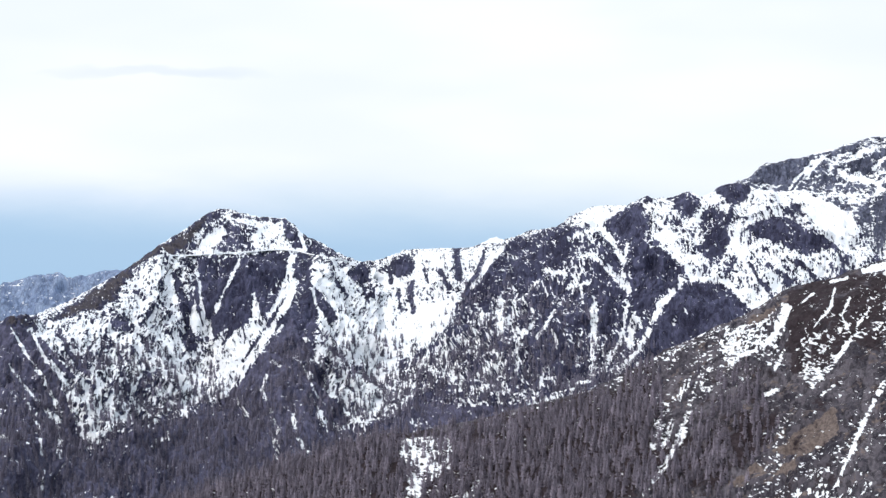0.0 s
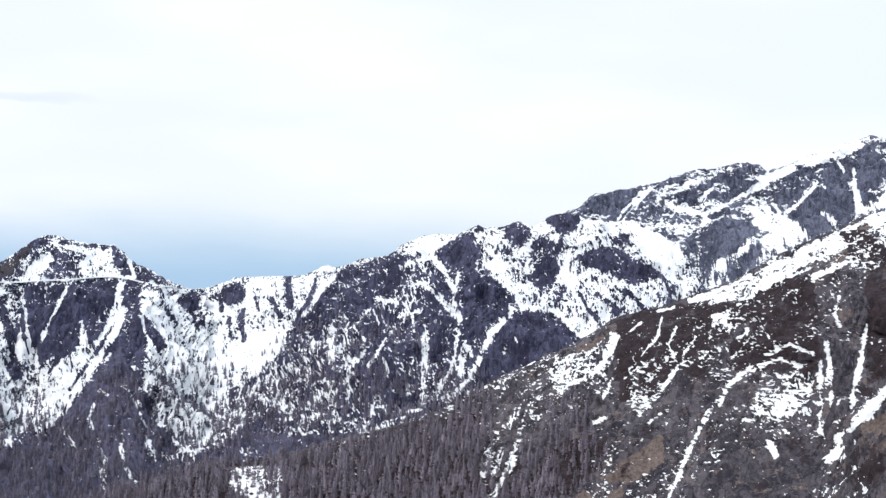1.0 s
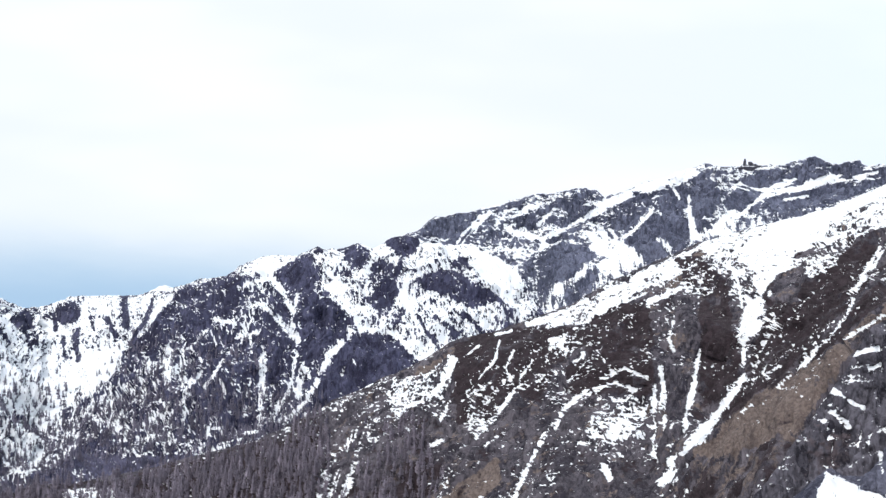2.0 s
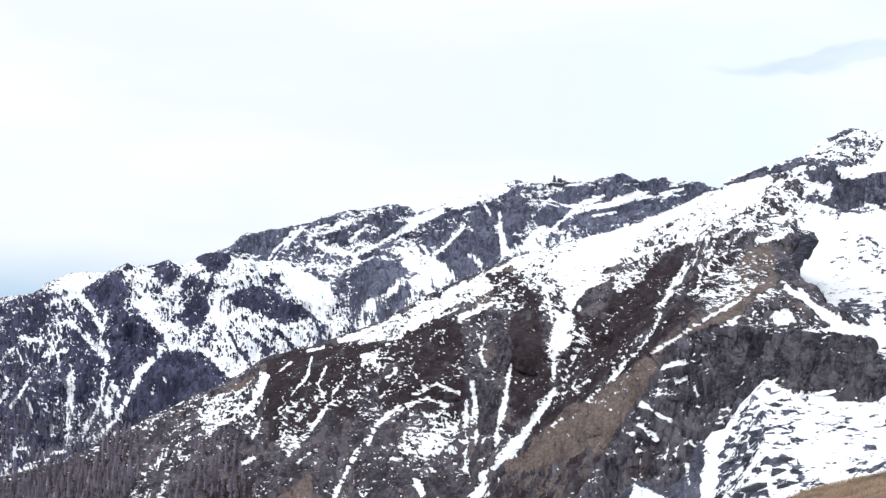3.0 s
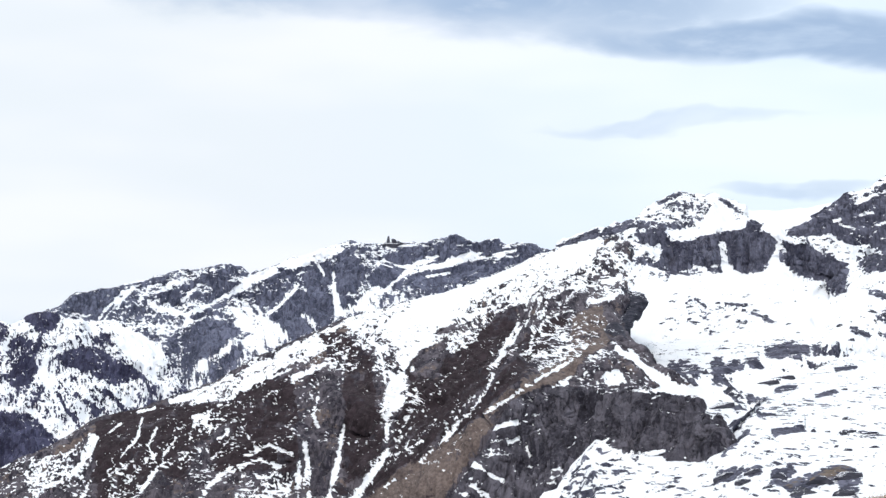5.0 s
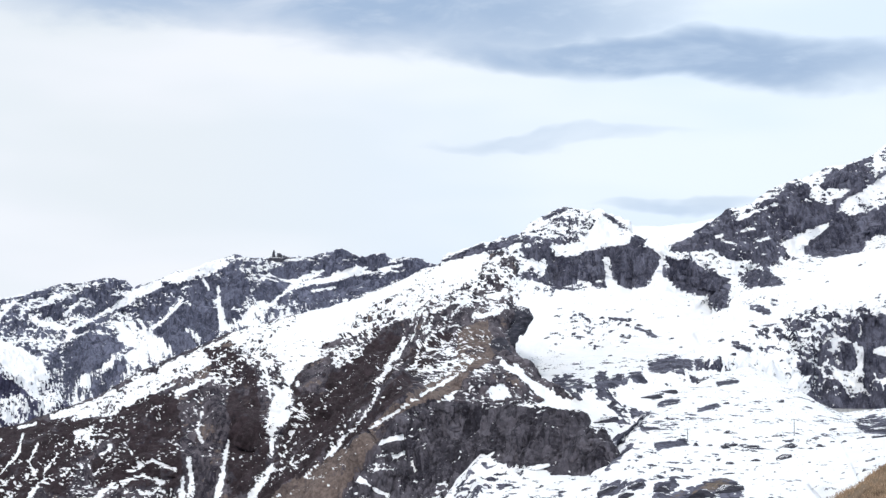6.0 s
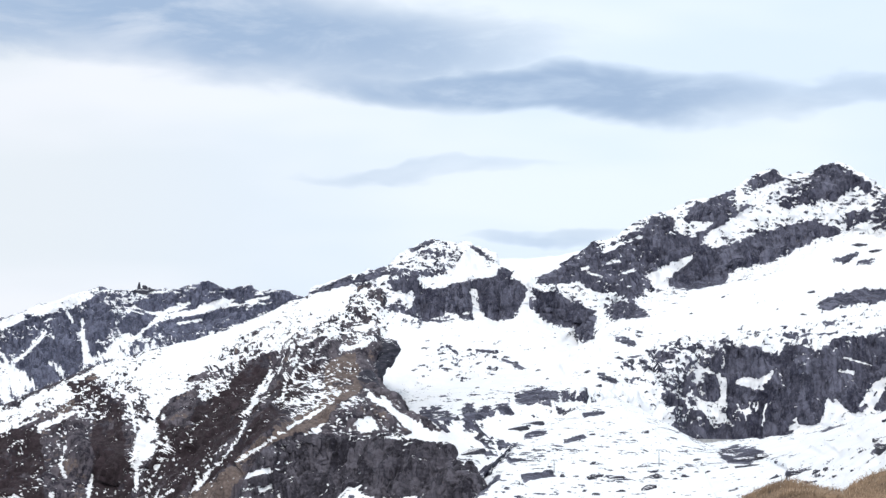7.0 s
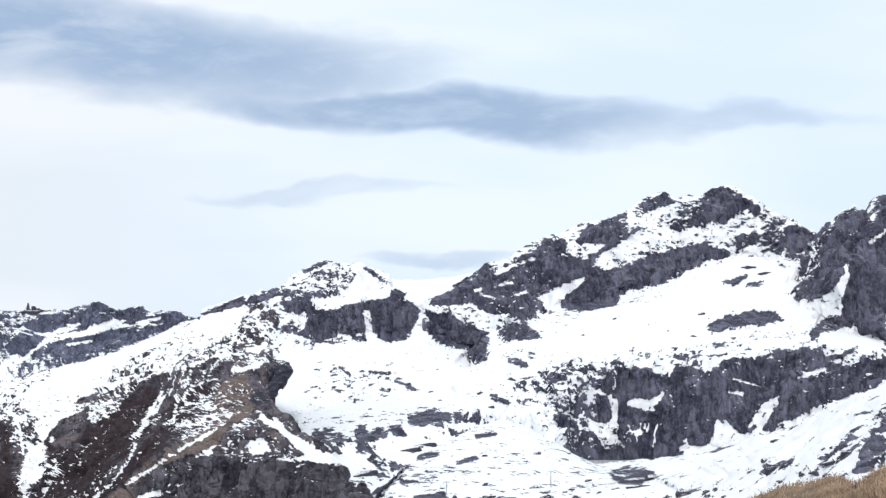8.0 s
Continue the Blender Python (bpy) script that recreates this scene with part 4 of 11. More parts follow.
patch("left", "snow", 4.7, -1.20, (-474, 3798, 47), (-459, 3833, 63), (-445, 3808, 46), (-451, 3788, 31), (-462, 3782, 25))
patch("left", "snow", 4.7, -1.20, (-452, 3838, 67), (-432, 3867, 73), (-413, 3813, 52), (-436, 3810, 47))
patch("left", "snow", 4.7, -1.20, (-368, 3890, 63), (-343, 3901, 62), (-325, 3873, 47), (-311, 3854, 29), (-328, 3825, 20), (-342, 3850, 36))
patch("left", "snow", 4.7, -1.30, (-308, 3867, 39), (-267, 3868, 10), (-229, 3830, -7), (-247, 3675, -5), (-284, 3808, 10))
patch("left", "snow", 3.5, -1.60, (-175, 3933, -47), (-153, 3940, -54), (-153, 3805, -70), (-179, 3753, -65))
patch("left", "snow", 4.8, -1.80, (-112, 3987, -44), (-94, 3969, -31), (-78, 3994, -19), (-62, 3974, -30), (-71, 3924, -48), (-79, 3904, -63), (-98, 3946, -60))
patch("left", "snow", 3.4, -2.20, (-68, 3869, -77), (-55, 3774, -92), (-54, 3731, -118), (-67, 3718, -124), (-68, 3777, -102))
patch("left", "snow", 3.6, -1.80, (27, 4035, -1), (39, 4032, 0), (34, 3868, -41), (22, 3861, -44))
mark("left", "snow", 4.5, -1.20, (-206, 3656, -72), (-189, 3661, -101))
mark("left", "snow", 3.7, -0.90, (-85, 3999, -10), (-5, 4010, -12), (58, 4012, -3))
patch("left", "snow", 8.7, -0.75, (62, 3705, -56), (99, 3755, -23), (135, 3841, 2), (185, 3827, 16), (228, 3674, 13), (250, 3650, 1), (284, 3536, -10), (297, 3513, -30), (311, 3480, -52), (292, 3451, -61), (232, 3506, -63), (219, 3486, -86), (266, 3412, -92), (223, 3377, -120), (173, 3407, -125), (121, 3433, -125), (90, 3514, -117), (52, 3535, -139), (8, 3466, -168), (50, 3601, -110))
patch("left", "snow", 8.1, -0.80, (142, 3363, -161), (180, 3354, -153), (249, 3341, -163), (258, 3289, -197), (213, 3279, -228), (146, 3308, -232), (129, 3326, -201))
patch("left", "snow", 9.4, -0.70, (-67, 3507, -214), (17, 3510, -161), (69, 3467, -147), (99, 3371, -185), (65, 3317, -242), (-22, 3340, -263), (-88, 3403, -259))
mark("left", "snow", 5.4, 0.80, (101, 3459, -114), (109, 3395, -145), (101, 3391, -162))
mark("left", "snow", 4.7, 1.40, (141, 3457, -123), (120, 3390, -152))
mark("left", "snow", 4.6, 2.70, (121, 3842, 4), (90, 3748, -33), (76, 3710, -56))
mark("left", "snow", 4.1, 2.70, (168, 3398, -134), (148, 3371, -155))
mark("left", "snow", 3.1, 2.70, (194, 3355, -141), (169, 3352, -169))
mark("left", "snow", 3.4, 2.70, (255, 3506, -63), (270, 3458, -64), (283, 3434, -76))
patch("left", "snow", 4.3, -2.00, (327, 3702, 46), (358, 3692, 63), (388, 3696, 79), (392, 3662, 55), (402, 3630, 47), (402, 3579, 24), (414, 3535, 1), (432, 3493, -16), (448, 3431, -28), (449, 3363, -49), (421, 3425, -50), (397, 3400, -61), (377, 3390, -78), (351, 3429, -71), (338, 3444, -52), (351, 3570, -11), (365, 3592, 12), (355, 3659, 24), (333, 3688, 35))
patch("left", "snow", 4.1, -1.40, (352, 3416, -82), (386, 3373, -77), (392, 3329, -91), (376, 3346, -111), (343, 3336, -116), (339, 3374, -106))
patch("left", "snow", 4.3, -1.50, (276, 3520, -17), (294, 3514, -34), (306, 3452, -57), (306, 3433, -71), (290, 3444, -68), (264, 3499, -50), (244, 3512, -50), (241, 3620, -30), (261, 3621, -12))
patch("left", "snow", 4.2, -1.40, (288, 3426, -84), (313, 3435, -71), (323, 3421, -93), (304, 3386, -106), (288, 3398, -103))
patch("left", "snow", 4.1, -1.60, (296, 3373, -133), (311, 3372, -120), (319, 3354, -132), (298, 3357, -143))
patch("left", "snow", 5.0, -2.20, (365, 3254, -159), (390, 3303, -119), (417, 3302, -88), (454, 3331, -60), (495, 3332, -59), (512, 3258, -87), (526, 3227, -113), (494, 3206, -130), (456, 3216, -156), (412, 3241, -183), (369, 3240, -194), (356, 3250, -184))
patch("left", "snow", 4.3, -2.00, (623, 3501, 59), (639, 3505, 65), (648, 3455, 48), (665, 3433, 33), (683, 3417, 15), (670, 3402, 0), (643, 3411, 12), (615, 3447, 21), (604, 3471, 37))
patch("left", "snow", 3.4, -1.70, (472, 3686, 101), (497, 3695, 112), (503, 3665, 98), (484, 3649, 86), (470, 3650, 78))
patch("left", "snow", 3.4, -1.60, (403, 3718, 99), (411, 3718, 105), (420, 3698, 94), (410, 3696, 88))
patch("left", "snow", 4.4, -1.50, (505, 3622, 64), (510, 3499, 24), (481, 3466, -6), (483, 3514, 13), (496, 3588, 44))
patch("left", "snow", 4.2, -1.40, (506, 3467, 1), (535, 3491, 14), (517, 3415, -20), (499, 3397, -31))
patch("left", "snow", 4.5, -1.40, (539, 3662, 107), (587, 3658, 131), (608, 3655, 123), (572, 3623, 103))
patch("left", "snow", 7.6, 0.90, (421, 3672, 78), (423, 3612, 45), (445, 3522, 10), (459, 3437, -30), (467, 3345, -49), (485, 3439, -19), (489, 3541, 23), (479, 3627, 58), (450, 3653, 74))
patch("left", "snow", 6.1, 0.60, (553, 3375, -41), (525, 3331, -49), (514, 3330, -61), (520, 3265, -86), (539, 3234, -103), (568, 3278, -87), (580, 3293, -70), (562, 3310, -50))
mark("left", "snow", 9.5, 0.80, (539, 3433, -11), (590, 3432, -16), (623, 3422, 0))
patch("left", "snow", 6.5, 1.10, (290, 3666, 39), (324, 3702, 46), (341, 3650, 10), (340, 3511, -30), (349, 3416, -83), (333, 3403, -92), (318, 3499, -47), (282, 3515, -20), (281, 3574, 0))
patch("left", "snow", 4.1, -1.40, (612, 3349, -14), (640, 3347, -26), (660, 3332, -49), (638, 3309, -53), (612, 3329, -39))
mark("left", "snow", 4.0, 2.70, (-262, 3300, -191), (-237, 3258, -222), (-223, 3234, -245), (-210, 3205, -275))
mark("left", "snow", 3.2, 2.70, (-325, 3264, -225), (-311, 3210, -240), (-304, 3194, -252))
mark("left", "snow", 3.8, 2.70, (-303, 3174, -259), (-273, 3085, -318), (-272, 3070, -333))
mark("left", "snow", 3.1, 2.70, (-222, 3235, -253), (-206, 3168, -292))
mark("left", "snow", 2.8, 2.60, (-515, 3546, -65), (-504, 3498, -108), (-492, 3479, -146), (-484, 3465, -171))
mark("left", "snow", 3.2, 2.70, (-479, 3609, -43), (-454, 3519, -105), (-449, 3510, -145), (-429, 3470, -172), (-420, 3437, -201))
mark("left", "snow", 2.6, 2.40, (-411, 3560, -63), (-419, 3530, -87), (-426, 3506, -119), (-433, 3503, -140))
mark("left", "snow", 3.4, 2.70, (-363, 3526, -91), (-348, 3466, -122), (-338, 3427, -143))
mark("left", "snow", 3.6, 2.80, (-313, 3557, -81), (-322, 3470, -107), (-337, 3424, -145), (-349, 3397, -177), (-358, 3316, -205))
mark("left", "snow", 3.6, 2.80, (-285, 3562, -81), (-300, 3466, -111), (-310, 3429, -139), (-331, 3386, -170), (-339, 3315, -198))
mark("left", "snow", 2.9, 2.60, (-293, 3694, -13), (-296, 3615, -42), (-305, 3579, -68))
mark("left", "snow", 2.6, 2.40, (-308, 3906, 45), (-289, 3795, 13))
mark("left", "snow", 3.0, 2.60, (-255, 3561, -62), (-248, 3522, -93), (-238, 3478, -118), (-222, 3373, -147))
mark("left", "snow", 2.5, 2.20, (-260, 3428, -136), (-248, 3335, -161))
mark("left", "snow", 2.2, 2.00, (-265, 3687, -21), (-246, 3604, -46), (-229, 3578, -76), (-210, 3576, -100))
mark("left", "snow", 2.3, 2.20, (-486, 3770, 29), (-487, 3695, 0))
mark("left", "snow", 3.2, -1.60, (-482, 3524, -113), (-487, 3502, -133), (-465, 3473, -170))
mark("left", "snow", 2.5, -1.60, (-523, 3447, -142), (-504, 3410, -178))
mark("left", "snow", 2.5, -1.60, (-534, 3372, -144), (-520, 3341, -160))
mark("left", "snow", 2.4, -1.50, (-541, 3311, -161), (-532, 3292, -189))
mark("left", "snow", 2.9, -1.50, (-595, 3124, -190), (-583, 3090, -207))
mark("left", "snow", 5.0, -1.40, (-660, 3234, -143), (-631, 3208, -156))
mark("left", "snow", 5.7, -1.30, (-676, 3102, -142), (-643, 3080, -169), (-614, 3050, -194))
mark("left", "snow", 5.7, -1.30, (-710, 3082, -140), (-672, 3041, -184), (-625, 3011, -228))
mark("left", "snow", 4.9, -1.20, (-570, 3219, -195), (-553, 3110, -217))
mark("left", "snow", 5.0, -1.20, (-548, 3294, -169), (-534, 3243, -196))
mark("left", "snow", 2.9, 2.40, (353, 3704, 51), (356, 3672, 33))
mark("left", "snow", 2.1, 2.20, (401, 3456, -9), (414, 3455, -20), (437, 3470, -26))
mark("left", "snow", 2.6, 2.40, (370, 3393, -73), (394, 3377, -74))
mark("left", "snow", 2.6, 2.20, (382, 3402, -65), (396, 3392, -68))
mark("left", "snow", 3.0, 2.20, (436, 3261, -101), (443, 3252, -111))
mark("left", "snow", 3.0, 2.20, (436, 3276, -88), (441, 3272, -95))
mark("left", "snow", 2.5, 2.00, (465, 3313, -75), (467, 3306, -81))
mark("left", "snow", 2.5, 2.00, (478, 3254, -89), (485, 3254, -91))
mark("left", "snow", 2.5, -1.60, (524, 3406, -20), (541, 3386, -31), (553, 3375, -41))
mark("left", "snow", 2.5, -1.60, (567, 3418, -21), (580, 3380, -35))
mark("left", "snow", 3.0, -1.50, (561, 3300, -53), (584, 3272, -75))
mark("left", "snow", 3.2, -1.50, (596, 3447, 11), (618, 3425, 7))
fan("left", "snow", 2.1, 2.20, 24, 158, [(-724, 3080, -139), (-688, 3027, -183), (-651, 2992, -236), (-604, 2879, -307)], [(-595, 3295, -136), (-570, 3219, -195), (-566, 3064, -240), (-560, 2981, -307)])
fan("left", "snow", 2.5, -1.90, 22, 159, [(-725, 3084, -135), (-688, 3027, -183), (-651, 2992, -236), (-604, 2879, -307)], [(-595, 3295, -136), (-570, 3219, -195), (-566, 3064, -240), (-560, 2981, -307)])
fan("left", "snow", 2.2, 2.00, 12, 160, [(-584, 3298, -149), (-569, 3218, -196), (-548, 3076, -243)], [(-517, 3431, -157), (-498, 3289, -200), (-507, 3209, -244)])
fan("left", "snow", 2.6, -1.80, 12, 161, [(-584, 3298, -149), (-569, 3218, -196), (-548, 3076, -243)], [(-517, 3431, -157), (-498, 3289, -200), (-507, 3209, -244)])
fan("left", "snow", 2.3, 2.00, 12, 162, [(-581, 3453, -84), (-538, 3416, -143), (-476, 3288, -210)], [(-507, 3585, -43), (-489, 3493, -117), (-462, 3441, -210)])
fan("left", "snow", 2.6, -1.80, 14, 163, [(-581, 3453, -84), (-538, 3416, -143), (-493, 3401, -204)], [(-507, 3585, -43), (-489, 3493, -117), (-462, 3446, -199)])
fan("left", "snow", 2.4, -1.70, 10, 164, [(-485, 3570, -52), (-465, 3504, -127), (-442, 3479, -187)], [(-397, 3598, -41), (-412, 3512, -107), (-414, 3460, -180)])
fan("left", "snow", 2.3, 2.40, 10, 165, [(-318, 3541, -86), (-345, 3400, -156), (-388, 3337, -221)], [(-274, 3565, -76), (-301, 3380, -151), (-359, 3304, -221)])
fan("left", "snow", 2.1, -1.80, 8, 166, [(-323, 3471, -102), (-354, 3403, -162), (-393, 3376, -215)], [(-271, 3539, -86), (-308, 3356, -161), (-354, 3307, -209)])
fan("left", "snow", 2.0, -1.20, 26, 167, [(-213, 3796, -46), (-179, 3543, -128), (-149, 3326, -251)], [(-102, 3921, -72), (-72, 3667, -157), (-108, 3433, -251)])
fan("left", "snow", 2.1, -1.20, 12, 168, [(-112, 3984, -48), (-60, 3717, -125), (-23, 3568, -162)], [(56, 3980, -13), (30, 3689, -90), (9, 3541, -137)])
fan("left", "snow", 2.1, 1.70, 24, 169, [(87, 3727, -46), (72, 3438, -164), (38, 3310, -261)], [(270, 3498, -52), (263, 3337, -160), (201, 3189, -242)])
fan("left", "snow", 2.2, 1.80, 12, 170, [(200, 3691, 3), (229, 3630, -33), (240, 3506, -64)], [(306, 3644, 23), (332, 3531, -30), (338, 3433, -71)])
fan("left", "snow", 2.4, -1.80, 10, 171, [(421, 3661, 68), (445, 3522, 10), (467, 3345, -49)], [(515, 3642, 90), (510, 3499, 24), (481, 3336, -50)])
fan("left", "snow", 2.3, -1.70, 12, 172, [(537, 3613, 68), (535, 3469, 1), (528, 3293, -80)], [(641, 3402, 1), (601, 3322, -36), (553, 3261, -90)])
fan("left", "snow", 2.4, 2.00, 6, 173, [(437, 3647, 69), (442, 3565, 22), (463, 3401, -52)], [(511, 3683, 101), (504, 3503, 22), (481, 3336, -50)])
fan("left", "snow", 2.1, -1.30, 10, 174, [(-40, 4089, 0), (-45, 3932, -47), (-53, 3744, -113)], [(91, 3920, -1), (65, 3752, -45), (16, 3618, -132)])
mark("left", "trees", 41.0, 0.50, (72, 3438, -164), (146, 3351, -180), (87, 3305, -240))
mark("rear", "snow", 13.4, 1.30, (1167, 4262, 246), (1236, 4249, 273), (1313, 4212, 301), (1363, 4191, 319))
mark("rear", "snow", 17.9, 1.00, (1146, 4158, 168), (1086, 4087, 127), (1113, 3988, 117), (1123, 3939, 104))
mark("rear", "snow", 5.4, 2.60, (839, 4284, 177), (887, 4340, 216))
mark("rear", "snow", 12.1, 0.60, (937, 4301, 206), (1006, 4326, 233))
mark("rear", "snow", 6.6, 2.60, (1148, 4265, 227), (1084, 4248, 189), (1016, 4188, 159), (969, 4144, 128))
mark("rear", "snow", 6.4, 2.60, (1281, 4008, 216), (1265, 3938, 169))
mark("rear", "snow", 10.1, 1.00, (1316, 3884, 178), (1360, 3935, 207), (1429, 3983, 248))
mark("rear", "snow", 5.2, 2.60, (1490, 4029, 278), (1562, 3969, 287), (1631, 3978, 304))
mark("rear", "snow", 15.0, 1.00, (1268, 3902, 152), (1293, 3878, 168))
mark("rear", "snow", 11.6, 0.80, (883, 4198, 127), (926, 4144, 113), (929, 4042, 74))
patch("rear", "snow", 5.3, -1.80, (727, 4299, 177), (762, 4317, 194), (830, 4340, 204), (871, 4319, 202), (835, 4283, 174), (792, 4237, 133), (777, 4258, 147), (771, 4291, 162), (733, 4294, 166))
mark("rear", "snow", 5.4, -1.20, (807, 4343, 209), (862, 4355, 222), (916, 4349, 227))
mark("rear", "snow", 4.1, -1.00, (904, 4357, 231), (969, 4343, 243))
patch("rear", "snow", 5.3, -1.50, (895, 4257, 158), (931, 4274, 180), (960, 4260, 172), (956, 4207, 148), (928, 4161, 121), (916, 4211, 134), (891, 4199, 127))
patch("rear", "snow", 5.3, -1.30, (812, 4258, 156), (842, 4237, 149), (822, 4199, 130), (803, 4233, 134))
patch("rear", "snow", 6.7, -1.40, (1036, 4266, 205), (1065, 4291, 234), (1083, 4283, 229), (1105, 4255, 218), (1082, 4253, 191), (1044, 4220, 168), (1030, 4253, 184))
mark("rear", "snow", 8.0, -0.80, (994, 4277, 201), (1036, 4275, 217))
patch("rear", "snow", 3.8, -2.60, (950, 4068, 87), (979, 4105, 113), (1022, 4146, 137), (1053, 4108, 128), (1065, 4066, 115), (1049, 4006, 95), (1024, 3990, 75), (1007, 3992, 74), (988, 3975, 51), (961, 3957, 31), (942, 3973, 38), (930, 3990, 49), (941, 4034, 69))
patch("rear", "snow", 3.8, -1.80, (917, 4099, 92), (939, 4117, 99), (941, 4063, 79), (930, 4033, 60), (903, 4007, 60))
mark("rear", "snow", 6.6, -1.20, (967, 4205, 145), (1008, 4176, 151))
patch("rear", "snow", 5.0, -1.50, (1072, 3980, 84), (1101, 4035, 114), (1102, 3943, 99), (1110, 3921, 86), (1076, 3925, 83))
patch("rear", "snow", 4.9, -1.60, (977, 3933, 17), (1018, 3945, 48), (1039, 3915, 48), (1027, 3897, 28), (988, 3908, 7))
patch("rear", "snow", 5.3, -1.80, (1169, 4233, 231), (1207, 4235, 253), (1244, 4181, 246), (1235, 4108, 223), (1197, 4107, 199), (1184, 4100, 182), (1179, 4159, 195), (1182, 4206, 222))
patch("rear", "snow", 5.1, -2.20, (1158, 4197, 186), (1178, 4170, 189), (1185, 4020, 178), (1224, 4006, 185), (1267, 3981, 192), (1259, 3928, 162), (1222, 3880, 134), (1201, 3869, 120), (1198, 3944, 137), (1168, 3907, 110), (1147, 3912, 102), (1131, 3959, 118), (1145, 4029, 142), (1151, 4031, 159))
patch("rear", "snow", 5.2, -1.70, (1290, 4139, 255), (1337, 4173, 294), (1368, 4150, 306), (1353, 4042, 270), (1337, 3967, 227), (1302, 3944, 204), (1283, 3978, 206), (1314, 4100, 248), (1292, 4076, 228), (1259, 4034, 217))
patch("rear", "snow", 3.8, -2.20, (1359, 3985, 246), (1399, 4025, 267), (1435, 4012, 261), (1439, 3977, 249), (1416, 3947, 229), (1385, 3948, 216), (1354, 3952, 217), (1348, 3960, 228))
patch("rear", "snow", 3.9, -1.80, (1423, 4082, 290), (1443, 4076, 301), (1505, 4081, 309), (1536, 4081, 318), (1513, 4023, 292), (1486, 4034, 283), (1472, 4026, 273), (1436, 4040, 272))
patch("rear", "snow", 3.9, -2.20, (1510, 3998, 277), (1544, 4054, 314), (1557, 4016, 332), (1574, 4016, 341), (1608, 3995, 325), (1587, 3968, 310), (1566, 3958, 297), (1540, 3986, 279), (1504, 3966, 269))
patch("rear", "snow", 5.1, -2.20, (1491, 3949, 248), (1550, 3948, 263), (1570, 3953, 277), (1606, 3940, 284), (1605, 3911, 267), (1637, 3855, 272), (1711, 3844, 291), (1657, 3850, 275), (1572, 3833, 237), (1481, 3794, 213), (1453, 3789, 196), (1447, 3809, 202), (1409, 3823, 196), (1465, 3946, 237), (1484, 3962, 256))
mark("rear", "snow", 5.2, 2.60, (1476, 3973, 261), (1548, 3970, 276), (1589, 3948, 294), (1641, 3969, 309))
patch("rear", "snow", 3.9, -1.70, (1614, 3993, 315), (1641, 3996, 331), (1661, 3965, 332), (1654, 3935, 311), (1667, 3918, 307), (1708, 3895, 314), (1713, 3865, 305), (1724, 3848, 298), (1688, 3853, 293), (1659, 3911, 296), (1623, 3894, 286), (1623, 3951, 294))
mark("rear", "snow", 4.0, -1.20, (1363, 4191, 319), (1382, 4121, 309), (1413, 4095, 310))
mark("rear", "snow", 2.9, 2.60, (805, 4242, 139), (832, 4280, 167), (869, 4320, 200))
mark("rear", "snow", 2.9, 2.60, (910, 4215, 134), (942, 4235, 164))
mark("rear", "snow", 2.9, 2.60, (994, 4157, 146), (1051, 4232, 173), (1102, 4245, 203), (1134, 4271, 230))
mark("rear", "snow", 3.3, 2.60, (1166, 4089, 180), (1192, 4107, 199), (1218, 4116, 222))
mark("rear", "snow", 3.3, 2.60, (1170, 4224, 219), (1178, 4177, 197))
mark("rear", "snow", 3.2, 2.60, (1309, 4100, 245), (1278, 3981, 198), (1269, 3935, 171))
mark("rear", "snow", 3.2, 2.40, (1228, 4065, 211), (1217, 4003, 182))
mark("rear", "snow", 3.1, 2.40, (1197, 3965, 148), (1199, 3894, 128))
mark("rear", "snow", 3.3, 2.60, (1349, 4124, 278), (1331, 4048, 252))
mark("rear", "snow", 3.9, 2.60, (1423, 4078, 284), (1447, 4035, 269), (1475, 4017, 268))
mark("rear", "snow", 3.2, 2.60, (1414, 3941, 225), (1451, 3972, 255), (1480, 4025, 272))
mark("rear", "snow", 3.4, 2.40, (1261, 4270, 299), (1301, 4219, 304))
fan("rear", "snow", 2.8, -1.60, 8, 44, [(1119, 4220, 186), (1125, 4080, 140), (1117, 3900, 74)], [(1248, 4042, 208), (1206, 3963, 152), (1163, 3863, 92)])
mark("rear", "snow", 2.9, 2.60, (839, 4279, 163), (876, 4323, 207))
mark("rear", "snow", 2.9, 2.60, (987, 4256, 176), (1009, 4287, 213))
mark("rear", "snow", 3.0, 2.60, (925, 4341, 220), (1027, 4297, 242))
mark("rear", "snow", 2.9, 2.60, (1169, 4226, 217), (1174, 4197, 207), (1179, 4119, 186))
mark("rear", "snow", 2.9, 2.60, (1159, 4091, 177), (1194, 4104, 197), (1217, 4120, 224))
mark("rear", "snow", 2.8, 2.60, (1213, 4045, 191), (1212, 3989, 160))
mark("rear", "snow", 2.9, 2.60, (1344, 4143, 281), (1333, 4062, 256))
mark("rear", "snow", 2.8, 2.60, (1363, 4094, 293), (1322, 3936, 213))
mark("rear", "snow", 2.9, 2.60, (1374, 4082, 289), (1418, 4006, 262), (1439, 3977, 249))
mark("rear", "snow", 2.8, 2.60, (1408, 3927, 220), (1463, 3970, 254))
mark("rear", "snow", 2.9, 2.60, (1406, 4097, 303), (1475, 4124, 323), (1526, 4099, 325))
mark("rear", "snow", 2.9, 2.60, (904, 4246, 149), (932, 4271, 177))
mark("rear", "snow", 2.9, 2.60, (924, 4160, 122), (951, 4215, 153))
mark("rear", "snow", 3.0, 2.60, (871, 4354, 225), (928, 4365, 238))
mark("rear", "snow", 2.9, 2.60, (1509, 4024, 291), (1536, 4022, 306))
mark("rear", "snow", 2.9, 2.60, (1572, 3978, 314), (1604, 3990, 321))
